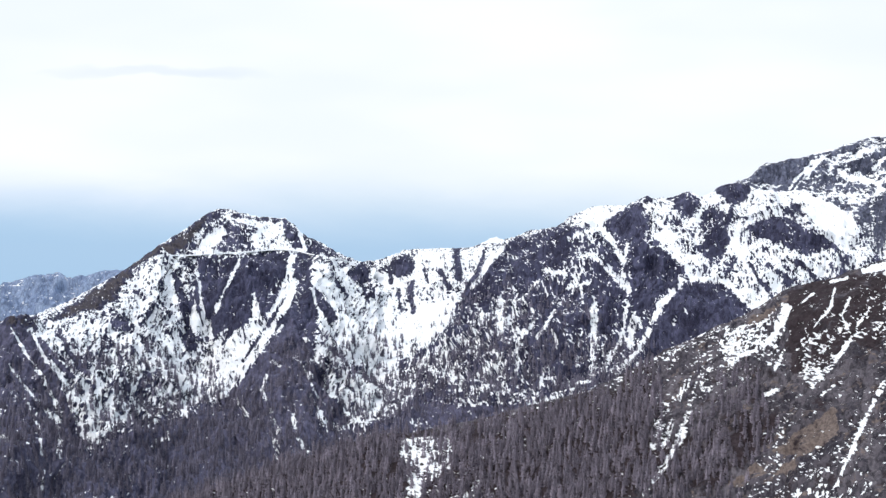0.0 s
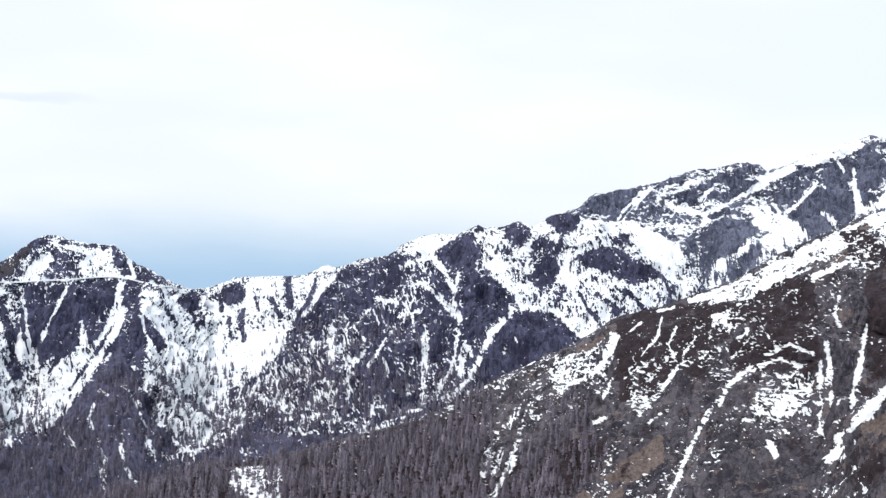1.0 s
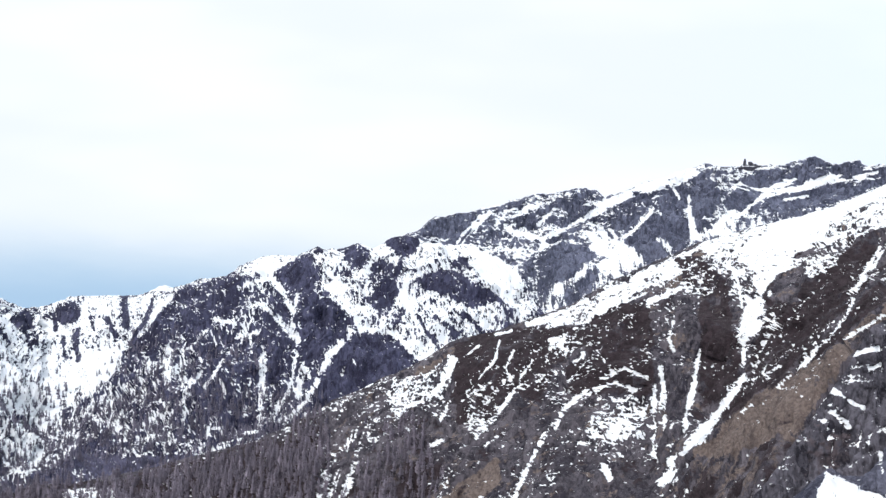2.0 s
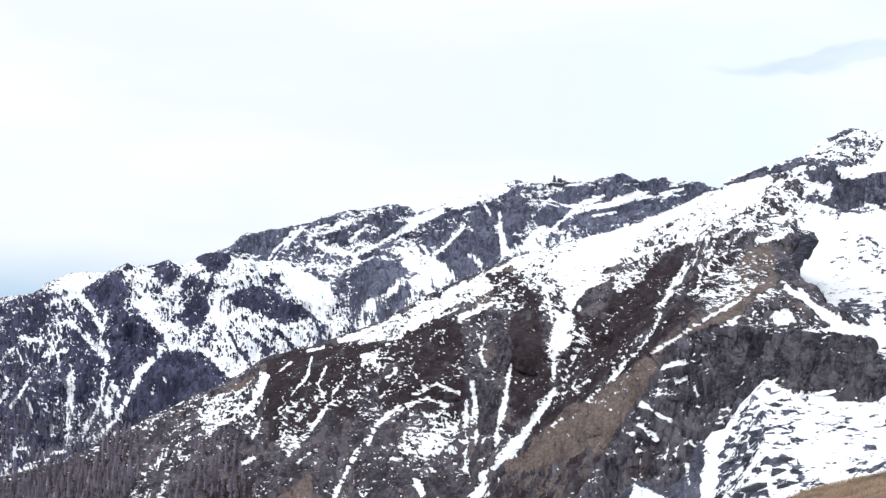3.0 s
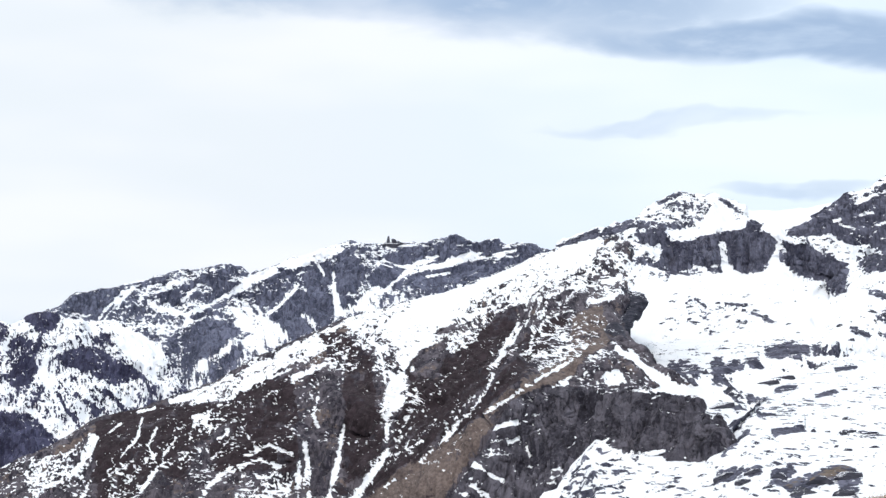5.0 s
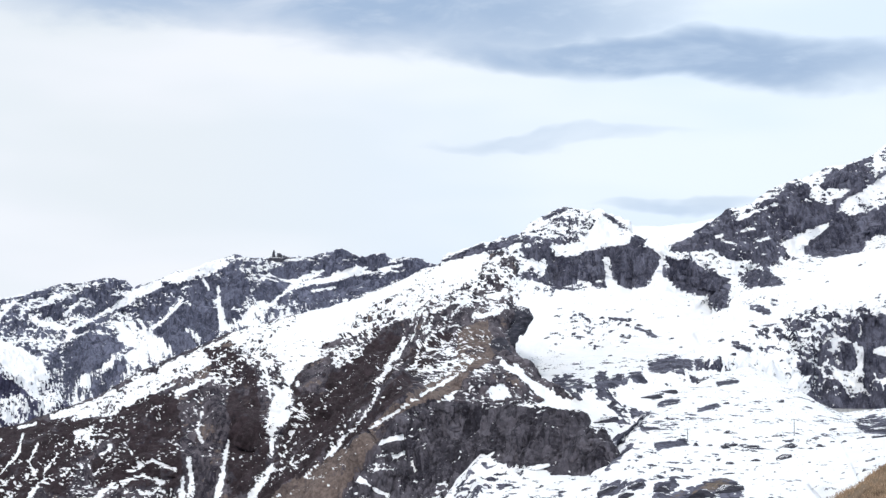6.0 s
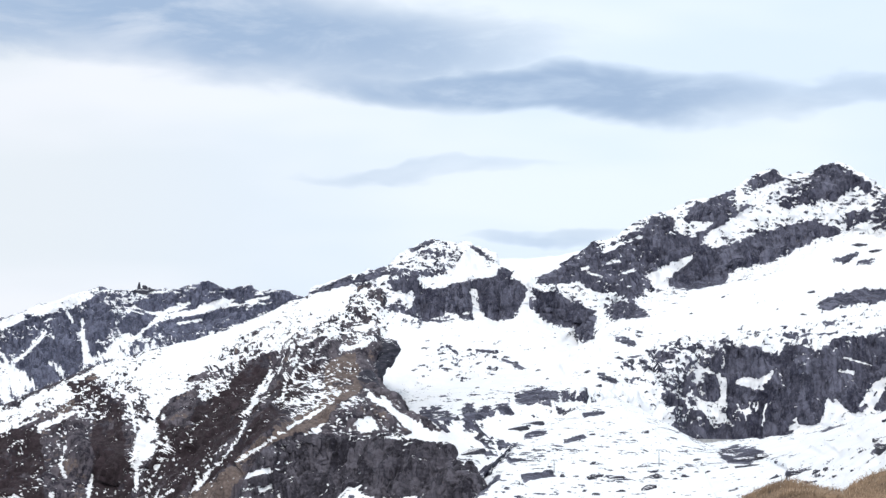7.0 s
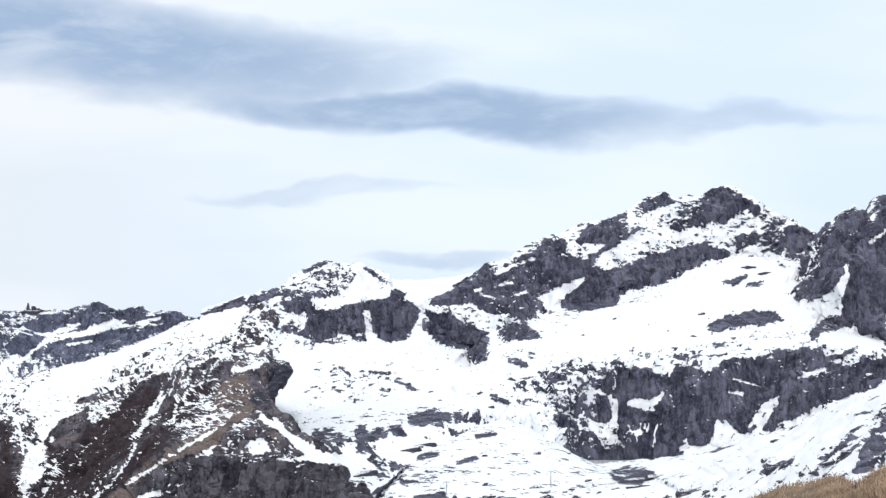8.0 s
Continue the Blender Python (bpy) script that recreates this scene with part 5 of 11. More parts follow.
mark("rear", "snow", 2.7, 2.60, (1203, 3939, 147), (1203, 3893, 127))
mark("rear", "snow", 4.3, 2.60, (993, 4168, 153), (1073, 4257, 187), (1129, 4271, 222), (1158, 4265, 240))
mark("rear", "snow", 4.1, 2.60, (1305, 4111, 251), (1281, 4008, 216), (1266, 3957, 176), (1267, 3904, 151))
mark("rear", "snow", 4.1, 2.60, (1468, 3982, 262), (1546, 3971, 276), (1618, 3942, 290), (1636, 3883, 288))
mark("rear", "snow", 4.0, 2.60, (953, 3999, 52), (959, 3957, 29), (976, 3956, 31), (1011, 3965, 67))
mark("rear", "snow", 4.0, 2.60, (1024, 4014, 87), (1021, 3962, 71), (1051, 4006, 95))
mark("rear", "snow", 10.1, 2.00, (1125, 4083, 144), (1130, 3917, 93))
mark("rear", "snow", 9.9, 1.80, (1291, 3903, 172), (1302, 3826, 161))
mark("rear", "snow", 9.1, 1.60, (1096, 4169, 164), (1099, 4037, 111))
mark("spur", "snow", 10.3, 1.20, (673, 2503, 13), (726, 2482, 40))
mark("spur", "snow", 7.0, 0.90, (611, 2516, -19), (641, 2466, -8))
mark("spur", "snow", 4.7, 2.40, (576, 2533, -29), (673, 2503, 13))
mark("spur", "snow", 9.2, 1.40, (1083, 2297, 177), (1104, 2267, 184), (1112, 2230, 188))
mark("spur", "snow", 6.4, -1.20, (797, 2486, 76), (835, 2476, 88))
mark("spur", "snow", 3.7, 2.40, (727, 2379, 14), (681, 2394, -1), (636, 2357, -38), (602, 2323, -65), (576, 2299, -91))
mark("spur", "snow", 2.8, 2.40, (502, 2314, -117), (477, 2285, -134), (447, 2245, -168))
mark("spur", "snow", 2.8, 2.40, (468, 2223, -163), (444, 2202, -176))
mark("spur", "snow", 6.1, 1.10, (463, 2510, -80), (445, 2462, -108), (430, 2431, -129))
mark("spur", "snow", 7.5, 0.70, (400, 2443, -136), (377, 2433, -144))
mark("spur", "snow", 5.9, 0.70, (341, 2430, -159), (337, 2405, -173))
mark("spur", "snow", 3.4, 2.40, (575, 2244, -110), (538, 2204, -139), (501, 2140, -166), (472, 2097, -203), (456, 2058, -223))
mark("spur", "snow", 3.4, 2.40, (658, 2166, -74), (654, 2142, -101), (627, 2084, -145), (614, 2047, -169))
mark("spur", "snow", 3.3, 2.40, (701, 2168, -69), (675, 2093, -100), (642, 2009, -136))
mark("spur", "snow", 2.7, 2.40, (743, 2110, -40), (729, 2073, -66))
mark("spur", "snow", 4.4, 1.70, (715, 2032, -80), (666, 1926, -98), (639, 1918, -133), (628, 1960, -154), (616, 1964, -179), (597, 1961, -194))
mark("spur", "snow", 8.3, 1.20, (784, 2176, -2), (755, 2111, -26), (740, 2113, -41))
mark("spur", "snow", 9.9, 1.00, (818, 2246, 19), (761, 2114, -18))
mark("spur", "snow", 7.9, 0.90, (780, 2295, 16), (753, 2249, -14), (723, 2202, -30))
mark("spur", "snow", 3.3, 2.40, (769, 2066, -18), (743, 2029, -45))
mark("spur", "snow", 3.9, 2.40, (913, 2110, 68), (829, 1952, 35), (763, 1846, -2))
mark("spur", "snow", 2.7, 2.40, (924, 2035, 75), (866, 1960, 38))
mark("spur", "snow", 2.3, 2.40, (727, 1775, -9), (707, 1763, -32), (687, 1760, -56), (669, 1787, -80))
mark("spur", "snow", 2.8, 2.40, (747, 1696, -3), (727, 1707, -15), (718, 1738, -29))
mark("spur", "snow", 5.5, 0.80, (865, 1873, 34), (803, 1790, 13))
mark("spur", "snow", 9.8, 0.60, (602, 2234, -99), (621, 2197, -103))
mark("spur", "snow", 6.8, 0.70, (706, 2148, -72), (693, 2097, -84))
mark("spur", "grass", 6.3, 0.80, (419, 2513, -96), (498, 2550, -51), (549, 2531, -41))
mark("spur", "snow", 8.1, -1.00, (1087, 2160, 158), (1098, 2169, 162))
mark("spur", "snow", 6.7, -0.80, (1056, 2157, 143), (1089, 2196, 172))
mark("spur", "grass", 6.6, 0.80, (1037, 2139, 131), (1061, 2165, 148))
mark("spur", "snow", 11.0, -0.60, (982, 2054, 95), (941, 2025, 82))
mark("spur", "grass", 9.0, 0.80, (970, 2017, 83), (896, 1889, 46), (831, 1795, 19))
mark("spur", "snow", 5.8, -1.00, (1069, 2101, 126), (1074, 2120, 132))
mark("spur", "snow", 43.8, -1.10, (-105, 2408, -278), (11, 2384, -268), (121, 2398, -248), (215, 2384, -225))
mark("spur", "wood", 43.8, 1.00, (-105, 2408, -278), (11, 2384, -268), (121, 2398, -248), (215, 2384, -225))
mark("spur", "snow", 42.5, -1.10, (-207, 2415, -307), (-61, 2309, -309), (81, 2298, -294), (189, 2266, -275))
mark("spur", "wood", 42.5, 1.00, (-207, 2415, -307), (-61, 2309, -309), (81, 2298, -294), (189, 2266, -275))
mark("spur", "snow", 28.1, -0.60, (238, 2468, -195), (257, 2228, -270), (331, 2185, -252))
mark("spur", "wood", 35.4, 0.80, (253, 2478, -188), (235, 2284, -249), (300, 2213, -262), (374, 2240, -216))
patch("spur", "snow", 7.3, 1.80, (-54, 2489, -254), (12, 2467, -249), (14, 2397, -262), (-3, 2381, -271), (-17, 2331, -291), (-35, 2292, -312), (-44, 2328, -297), (-51, 2392, -276))
mark("spur", "snow", 6.0, 1.40, (-52, 2472, -256), (12, 2456, -251))
mark("spur", "snow", 10.1, 0.60, (266, 2316, -229), (295, 2375, -203))
mark("spur", "snow", 2.7, 2.40, (238, 2192, -288), (272, 2244, -260), (297, 2287, -227))
mark("spur", "snow", 9.6, 0.50, (305, 2399, -189), (334, 2451, -160), (340, 2389, -176))
mark("spur", "snow", 8.4, 0.60, (381, 2465, -136), (404, 2475, -121), (453, 2483, -98))
mark("spur", "snow", 7.0, 0.70, (401, 2050, -256), (414, 2065, -244))
mark("spur", "snow", 3.6, 2.40, (400, 2307, -180), (412, 2298, -174))
mark("spur", "trees", 44.2, 1.00, (-338, 2454, -335), (-270, 2430, -317), (-207, 2415, -307), (-105, 2389, -282), (12, 2376, -271), (121, 2398, -248), (214, 2393, -221))
mark("spur", "trees", 42.3, 1.00, (-204, 2358, -330), (-61, 2309, -309), (81, 2298, -294), (189, 2266, -275))
mark("spur", "trees", 38.9, 0.75, (261, 2474, -188), (235, 2302, -245), (266, 2205, -275), (320, 2248, -237))
mark("spur", "trees", 34.7, 0.45, (366, 2340, -184), (374, 2240, -216), (329, 2175, -264))
mark("spur", "snow", 10.1, 0.70, (987, 2172, 119), (1007, 2132, 125))
mark("spur", "snow", 3.7, 2.40, (1088, 2148, 148), (1109, 2192, 174))
mark("spur", "snow", 5.6, 0.80, (1033, 2073, 114), (1001, 2056, 96))
mark("spur", "rock", 7.3, 1.00, (1087, 2160, 158), (1098, 2169, 162), (1079, 2124, 137))
patch("spur", "snow", 12.3, 1.70, (582, 2533, -27), (635, 2508, -5), (695, 2528, 32), (755, 2504, 59), (812, 2496, 84), (854, 2495, 101), (950, 2444, 126), (1015, 2409, 150), (1068, 2376, 182), (1125, 2302, 200), (1121, 2229, 195), (1059, 2176, 153), (1041, 2164, 138), (991, 2155, 115), (973, 2184, 114), (968, 2208, 106), (968, 2284, 114), (934, 2274, 91), (906, 2247, 79), (878, 2250, 61), (855, 2272, 48), (829, 2305, 42), (808, 2361, 54), (801, 2446, 68), (781, 2450, 54), (763, 2476, 55), (725, 2513, 39), (690, 2506, 23), (643, 2473, -3))
patch("spur", "snow", 18.5, 0.55, (684, 2482, 15), (749, 2422, 40), (802, 2341, 47), (852, 2263, 45), (836, 2181, 15), (775, 2156, -12), (725, 2202, -27), (722, 2349, 8))
patch("spur", "snow", 6.6, -1.50, (958, 2248, 100), (932, 2175, 75), (814, 1949, 29), (736, 1807, -9), (686, 1773, -56), (648, 1836, -116), (635, 1931, -138), (684, 1979, -93), (732, 2055, -64), (750, 2087, -40), (788, 2091, -1), (849, 2176, 38), (904, 2200, 70))
patch("spur", "wood", 6.6, 1.00, (958, 2248, 100), (932, 2175, 75), (814, 1949, 29), (736, 1807, -9), (686, 1773, -56), (648, 1836, -116), (635, 1931, -138), (684, 1979, -93), (732, 2055, -64), (750, 2087, -40), (788, 2091, -1), (849, 2176, 38), (904, 2200, 70))
patch("spur", "snow", 4.9, -1.30, (879, 2037, 48), (923, 2024, 68), (902, 1962, 55), (836, 1877, 26), (738, 1737, -9), (701, 1707, -31), (685, 1725, -49), (765, 1831, 1))
patch("spur", "wood", 4.9, 0.70, (879, 2037, 48), (923, 2024, 68), (902, 1962, 55), (836, 1877, 26), (738, 1737, -9), (701, 1707, -31), (685, 1725, -49), (765, 1831, 1))
mark("spur", "rock", 3.1, 0.80, (891, 1998, 54), (801, 1844, 25), (755, 1793, 2), (726, 1767, -15))
mark("spur", "snow", 3.3, 2.60, (919, 2120, 71), (879, 2052, 50), (822, 1942, 31), (812, 1938, 22))
mark("spur", "snow", 2.5, 2.40, (802, 1912, 20), (763, 1846, -2))
mark("spur", "snow", 2.0, 2.40, (814, 1911, 34), (878, 2023, 46))
mark("spur", "snow", 2.0, 2.40, (944, 2075, 89), (912, 2038, 70), (896, 2017, 55))
mark("spur", "snow", 2.9, 2.40, (856, 1820, 26), (815, 1789, 14), (771, 1733, 1), (745, 1697, -7))
mark("spur", "snow", 2.8, 2.40, (729, 1707, -12), (718, 1738, -29))
mark("spur", "snow", 2.3, 2.40, (727, 1775, -9), (707, 1763, -32), (699, 1777, -44))
mark("spur", "snow", 2.3, 2.40, (694, 1776, -50), (682, 1765, -58))
mark("spur", "snow", 2.3, 2.40, (680, 1791, -68), (667, 1789, -79))
mark("spur", "snow", 1.8, 2.40, (660, 1847, -101), (655, 1857, -108))
patch("spur", "grass", 3.4, 1.15, (757, 1702, -1), (719, 1708, -27), (683, 1668, -50), (664, 1686, -84), (637, 1689, -112), (633, 1763, -129), (628, 1924, -156), (637, 1882, -135), (657, 1830, -104), (655, 1741, -83), (695, 1749, -44), (731, 1753, -13))
mark("spur", "grass", 6.8, 1.10, (971, 1985, 70), (903, 1874, 46), (870, 1842, 33), (831, 1795, 19), (756, 1695, 1))
patch("spur", "snow", 3.0, -1.40, (1037, 2158, 136), (1065, 2164, 150), (1093, 2220, 179), (1107, 2263, 187), (1056, 2179, 153))
patch("spur", "rock", 3.0, 1.60, (1116, 2244, 192), (1117, 2208, 185), (1104, 2182, 168), (1088, 2182, 169))
patch("spur", "rock", 2.7, 2.20, (971, 1993, 74), (1023, 2044, 85), (1043, 2066, 105), (1002, 1997, 74), (968, 1915, 52), (949, 1902, 53), (930, 1907, 58))
patch("spur", "rock", 2.8, 2.00, (1041, 2093, 123), (1064, 2096, 121), (1043, 2066, 105), (1029, 2057, 101))
patch("spur", "snow", 2.9, -1.60, (976, 2158, 108), (992, 2162, 119), (1003, 2141, 123), (988, 2150, 110))
patch("spur", "snow", 2.8, -1.60, (965, 2073, 100), (988, 2091, 113), (989, 2078, 105), (947, 2026, 87))
patch("spur", "snow", 2.9, -1.20, (975, 2224, 114), (989, 2214, 122), (967, 2193, 106))
patch("spur", "snow", 6.7, -1.40, (483, 2520, -64), (530, 2510, -52), (575, 2429, -55), (556, 2344, -80), (518, 2315, -109), (478, 2326, -129), (434, 2406, -134), (472, 2410, -104), (495, 2421, -77))
patch("spur", "wood", 6.7, 0.80, (483, 2520, -64), (530, 2510, -52), (575, 2429, -55), (556, 2344, -80), (518, 2315, -109), (478, 2326, -129), (434, 2406, -134), (472, 2410, -104), (495, 2421, -77))
patch("spur", "snow", 6.1, 1.00, (591, 2191, -125), (612, 2227, -98), (638, 2229, -75), (637, 2189, -82), (644, 2150, -102), (616, 2047, -168), (595, 2044, -173), (592, 2101, -160), (575, 2112, -152), (566, 2125, -146))
mark("spur", "snow", 4.7, -1.80, (584, 2114, -147), (591, 2101, -161))
mark("spur", "snow", 3.9, 2.40, (557, 2052, -182), (555, 2018, -194))
patch("spur", "rock", 4.9, 1.10, (707, 2316, -15), (724, 2246, -14), (710, 2190, -54), (669, 2086, -104), (642, 2011, -133), (650, 2102, -132), (654, 2142, -101), (661, 2173, -68), (675, 2288, -43))
patch("spur", "snow", 4.0, -1.50, (717, 2198, -40), (739, 2139, -40), (730, 2077, -64), (685, 2001, -95), (670, 2063, -118), (691, 2125, -74))
patch("spur", "wood", 4.0, 0.90, (717, 2198, -40), (739, 2139, -40), (730, 2077, -64), (685, 2001, -95), (670, 2063, -118), (691, 2125, -74))
mark("spur", "snow", 3.4, 2.40, (700, 2125, -74), (702, 2101, -77))
patch("spur", "snow", 1.9, 3.00, (720, 2066, -76), (717, 2025, -78), (687, 1968, -95), (636, 1929, -138), (628, 1957, -157), (619, 1980, -172), (605, 1944, -189), (597, 1961, -194), (598, 1978, -192), (613, 1984, -180), (616, 2001, -170), (625, 1979, -160), (629, 1977, -150), (669, 1978, -111))
patch("spur", "snow", 3.5, 1.90, (803, 2243, 8), (784, 2165, -3), (764, 2108, -20), (746, 2105, -41), (746, 2135, -35), (742, 2155, -27), (767, 2178, -21), (782, 2196, -5))
patch("spur", "snow", 5.0, 1.30, (750, 2308, 3), (773, 2277, 3), (739, 2185, -24), (725, 2202, -27), (726, 2245, -14))
patch("spur", "wood", 5.7, 0.70, (601, 1950, -195), (611, 1895, -165), (622, 1814, -154), (635, 1751, -132), (636, 1678, -118), (665, 1675, -96), (677, 1666, -84), (695, 1656, -114), (672, 1639, -189), (585, 1889, -214))
patch("spur", "snow", 4.1, 1.00, (832, 1753, 17), (856, 1757, 25), (884, 1751, 26), (909, 1735, 15), (926, 1692, 3), (912, 1673, -15), (866, 1702, -5), (819, 1705, -3), (810, 1717, -1))
patch("spur", "grass", 3.3, 1.20, (386, 2175, -235), (406, 2158, -223), (434, 2165, -206), (450, 2157, -193), (453, 2135, -197), (446, 2105, -214), (427, 2129, -226), (404, 2153, -237))
mark("spur", "grass", 9.3, 0.55, (360, 2158, -256), (398, 2118, -243), (339, 2160, -269))
mark("spur", "snow", 3.7, 2.40, (1076, 2191, 166), (1071, 2153, 147), (1061, 2108, 132))
mark("spur", "snow", 3.5, 2.60, (1043, 2066, 105), (1057, 2086, 115))
mark("spur", "snow", 4.2, 2.40, (1016, 2060, 104), (1026, 2057, 102))
mark("spur", "snow", 3.6, 2.40, (1034, 2118, 125), (1054, 2132, 134))
mark("spur", "snow", 3.7, 2.40, (1077, 2155, 153), (1082, 2152, 147))
mark("spur", "snow", 11.9, 1.20, (896, 1749, 26), (910, 1732, 10), (912, 1684, -11))
patch("spur", "snow", 5.9, 1.10, (1098, 2222, 181), (1088, 2178, 167), (1082, 2152, 147), (1069, 2101, 126), (1061, 2095, 122), (1062, 2127, 138), (1065, 2166, 153), (1079, 2204, 171))
patch("spur", "snow", 5.7, 1.10, (1056, 2165, 146), (1059, 2136, 138), (1034, 2070, 112), (1010, 2055, 98), (1017, 2090, 113))
patch("spur", "snow", 5.7, 1.10, (1053, 2085, 114), (1059, 2089, 117), (1043, 2066, 105), (1035, 2057, 98))
fan("spur", "snow", 1.8, -1.70, 16, 109, [(608, 2263, -79), (570, 2145, -135), (548, 2089, -171)], [(657, 2171, -75), (639, 2106, -133), (615, 2025, -172)])
fan("spur", "snow", 1.3, 1.50, 14, 110, [(931, 2040, 83), (880, 1975, 47), (759, 1788, 3)], [(1033, 2101, 121), (936, 1946, 67), (797, 1764, 7)])
fan("spur", "snow", 1.8, 2.00, 16, 111, [(468, 2507, -78), (439, 2434, -122), (397, 2365, -159)], [(590, 2491, -32), (532, 2383, -75), (490, 2307, -128)])
fan("spur", "snow", 1.3, 1.50, 16, 112, [(282, 2441, -184), (259, 2327, -227), (234, 2207, -281)], [(353, 2427, -154), (318, 2341, -199), (272, 2248, -259)])
patch("spur", "snow", 6.7, -1.00, (624, 1855, -152), (633, 1682, -119), (684, 1662, -80), (688, 1653, -107), (643, 1634, -185), (585, 1889, -214))
mark("spur", "rock", 8.7, 0.80, (622, 1655, -149), (658, 1662, -125), (675, 1660, -105))
patch("spur", "grass", 7.8, 0.50, (611, 1895, -165), (631, 1755, -141), (643, 1669, -123), (662, 1674, -101), (678, 1663, -94), (651, 1658, -136), (602, 1758, -184))
patch("spur", "snow", 4.3, 1.00, (1082, 2325, 182), (1118, 2277, 195), (1105, 2202, 181), (1088, 2148, 148), (1069, 2101, 126), (1067, 2098, 123), (1037, 2063, 100), (1024, 2062, 108), (1021, 2097, 114), (988, 2062, 99), (948, 2021, 84), (931, 2035, 81), (913, 2062, 75), (942, 2201, 88), (989, 2230, 120))
patch("spur", "rock", 2.2, 1.70, (1104, 2261, 185), (1113, 2237, 190), (1106, 2196, 178), (1093, 2159, 156), (1084, 2156, 153), (1088, 2183, 169), (1087, 2200, 173), (1067, 2177, 160), (1072, 2200, 165))
patch("spur", "rock", 2.2, 1.70, (1074, 2208, 170), (1068, 2176, 160), (1054, 2150, 140), (1051, 2140, 136), (1037, 2154, 134), (1050, 2168, 144), (1059, 2176, 153))
patch("spur", "rock", 2.2, 1.70, (1106, 2196, 178), (1116, 2206, 183), (1095, 2162, 158), (1094, 2159, 156), (1090, 2162, 161))
patch("spur", "rock", 2.2, 1.70, (1088, 2150, 149), (1088, 2148, 148), (1069, 2101, 126), (1069, 2101, 126), (1079, 2124, 137))
patch("spur", "rock", 2.2, 1.70, (978, 2160, 109), (998, 2159, 120), (1001, 2139, 120), (982, 2126, 110), (963, 2121, 103))
patch("spur", "rock", 2.1, 1.70, (959, 2060, 95), (984, 2080, 110), (1007, 2108, 115), (980, 2061, 98), (948, 2021, 84))
patch("spur", "rock", 2.9, 1.70, (1034, 2160, 138), (1040, 2121, 127), (1054, 2107, 130), (1052, 2088, 116), (1022, 2068, 114), (1012, 2112, 118))
patch("spur", "rock", 2.8, 1.70, (987, 2046, 91), (1011, 2059, 106), (1021, 2063, 108), (1022, 2049, 96), (1008, 2009, 77), (978, 1992, 76), (973, 2011, 80))
mark("spur", "snow", 2.8, 2.60, (1035, 2057, 98), (1049, 2077, 109))
mark("spur", "snow", 2.2, 2.40, (1087, 2200, 173), (1078, 2160, 155), (1073, 2133, 143), (1077, 2121, 133))
mark("spur", "snow", 2.0, 2.40, (975, 2000, 77), (932, 1912, 60))
mark("spur", "snow", 2.7, 2.20, (1012, 2016, 79), (1002, 1997, 74), (1002, 1997, 74))
patch("spur", "grass", 2.5, 1.40, (972, 2045, 91), (974, 2017, 83), (934, 1922, 63), (923, 1869, 49), (876, 1828, 32), (827, 1777, 14), (755, 1693, -3), (771, 1733, 1), (830, 1798, 20), (882, 1870, 40), (925, 1951, 69))
patch("spur", "snow", 2.5, -1.40, (972, 2045, 91), (974, 2017, 83), (934, 1922, 63), (923, 1869, 49), (876, 1828, 32), (827, 1777, 14), (755, 1693, -3), (771, 1733, 1), (830, 1798, 20), (882, 1870, 40), (925, 1951, 69))
fan("spur", "snow", 1.1, 1.70, 18, 132, [(911, 2009, 61), (868, 1942, 44), (807, 1837, 20)], [(960, 2025, 83), (906, 1923, 54), (852, 1833, 26)])
fan("spur", "snow", 1.4, -1.40, 12, 133, [(975, 2273, 115), (938, 2207, 91), (906, 2149, 58)], [(1002, 2154, 125), (951, 2062, 92), (895, 1971, 54)])
fan("spur", "snow", 1.4, 1.20, 8, 134, [(962, 2248, 105), (926, 2180, 74), (869, 2077, 43)], [(962, 2103, 102), (910, 2020, 62), (868, 1973, 41)])
patch("spur", "snow", 3.6, 1.10, (836, 1755, 20), (875, 1810, 29), (914, 1834, 43), (896, 1749, 26), (917, 1699, -3), (912, 1673, -15), (866, 1702, -5), (816, 1705, -4), (827, 1742, 11))
fan("spur", "snow", 1.2, -2.00, 16, 136, [(839, 1757, 22), (840, 1724, 11), (844, 1708, -3)], [(878, 1763, 29), (886, 1729, 14), (899, 1704, -3)])
mark("spur", "snow", 41.8, -0.30, (377, 2404, -154), (506, 2319, -112), (452, 2064, -224), (348, 2205, -240))
mark("spur", "snow", 5.4, 2.60, (925, 1821, 37), (899, 1750, 25), (910, 1732, 10), (914, 1687, -10))
mark("spur", "snow", 4.3, 2.00, (914, 1847, 46), (907, 1809, 38), (892, 1752, 29))
fan("spur", "snow", 1.5, -1.50, 30, 140, [(785, 2471, 69), (755, 2345, 22), (718, 2206, -28)], [(901, 2334, 77), (838, 2230, 28), (755, 2108, -28)])
fan("spur", "snow", 1.6, -1.40, 18, 141, [(591, 2537, -20), (624, 2537, -8), (642, 2479, -3)], [(784, 2521, 75), (778, 2471, 63), (744, 2400, 37)])
patch("spur", "grass", 2.9, 1.50, (837, 1841, 24), (718, 1709, -24), (680, 1774, -69), (651, 1855, -114), (623, 1932, -156), (619, 1846, -157), (626, 1771, -143), (642, 1678, -115), (677, 1673, -69), (714, 1704, -38), (755, 1692, -6), (831, 1750, 15))
patch("spur", "snow", 2.9, -1.00, (837, 1841, 24), (718, 1709, -24), (680, 1774, -69), (651, 1855, -114), (623, 1932, -156), (619, 1846, -157), (626, 1771, -143), (642, 1678, -115), (677, 1673, -69), (714, 1704, -38), (755, 1692, -6), (831, 1750, 15))
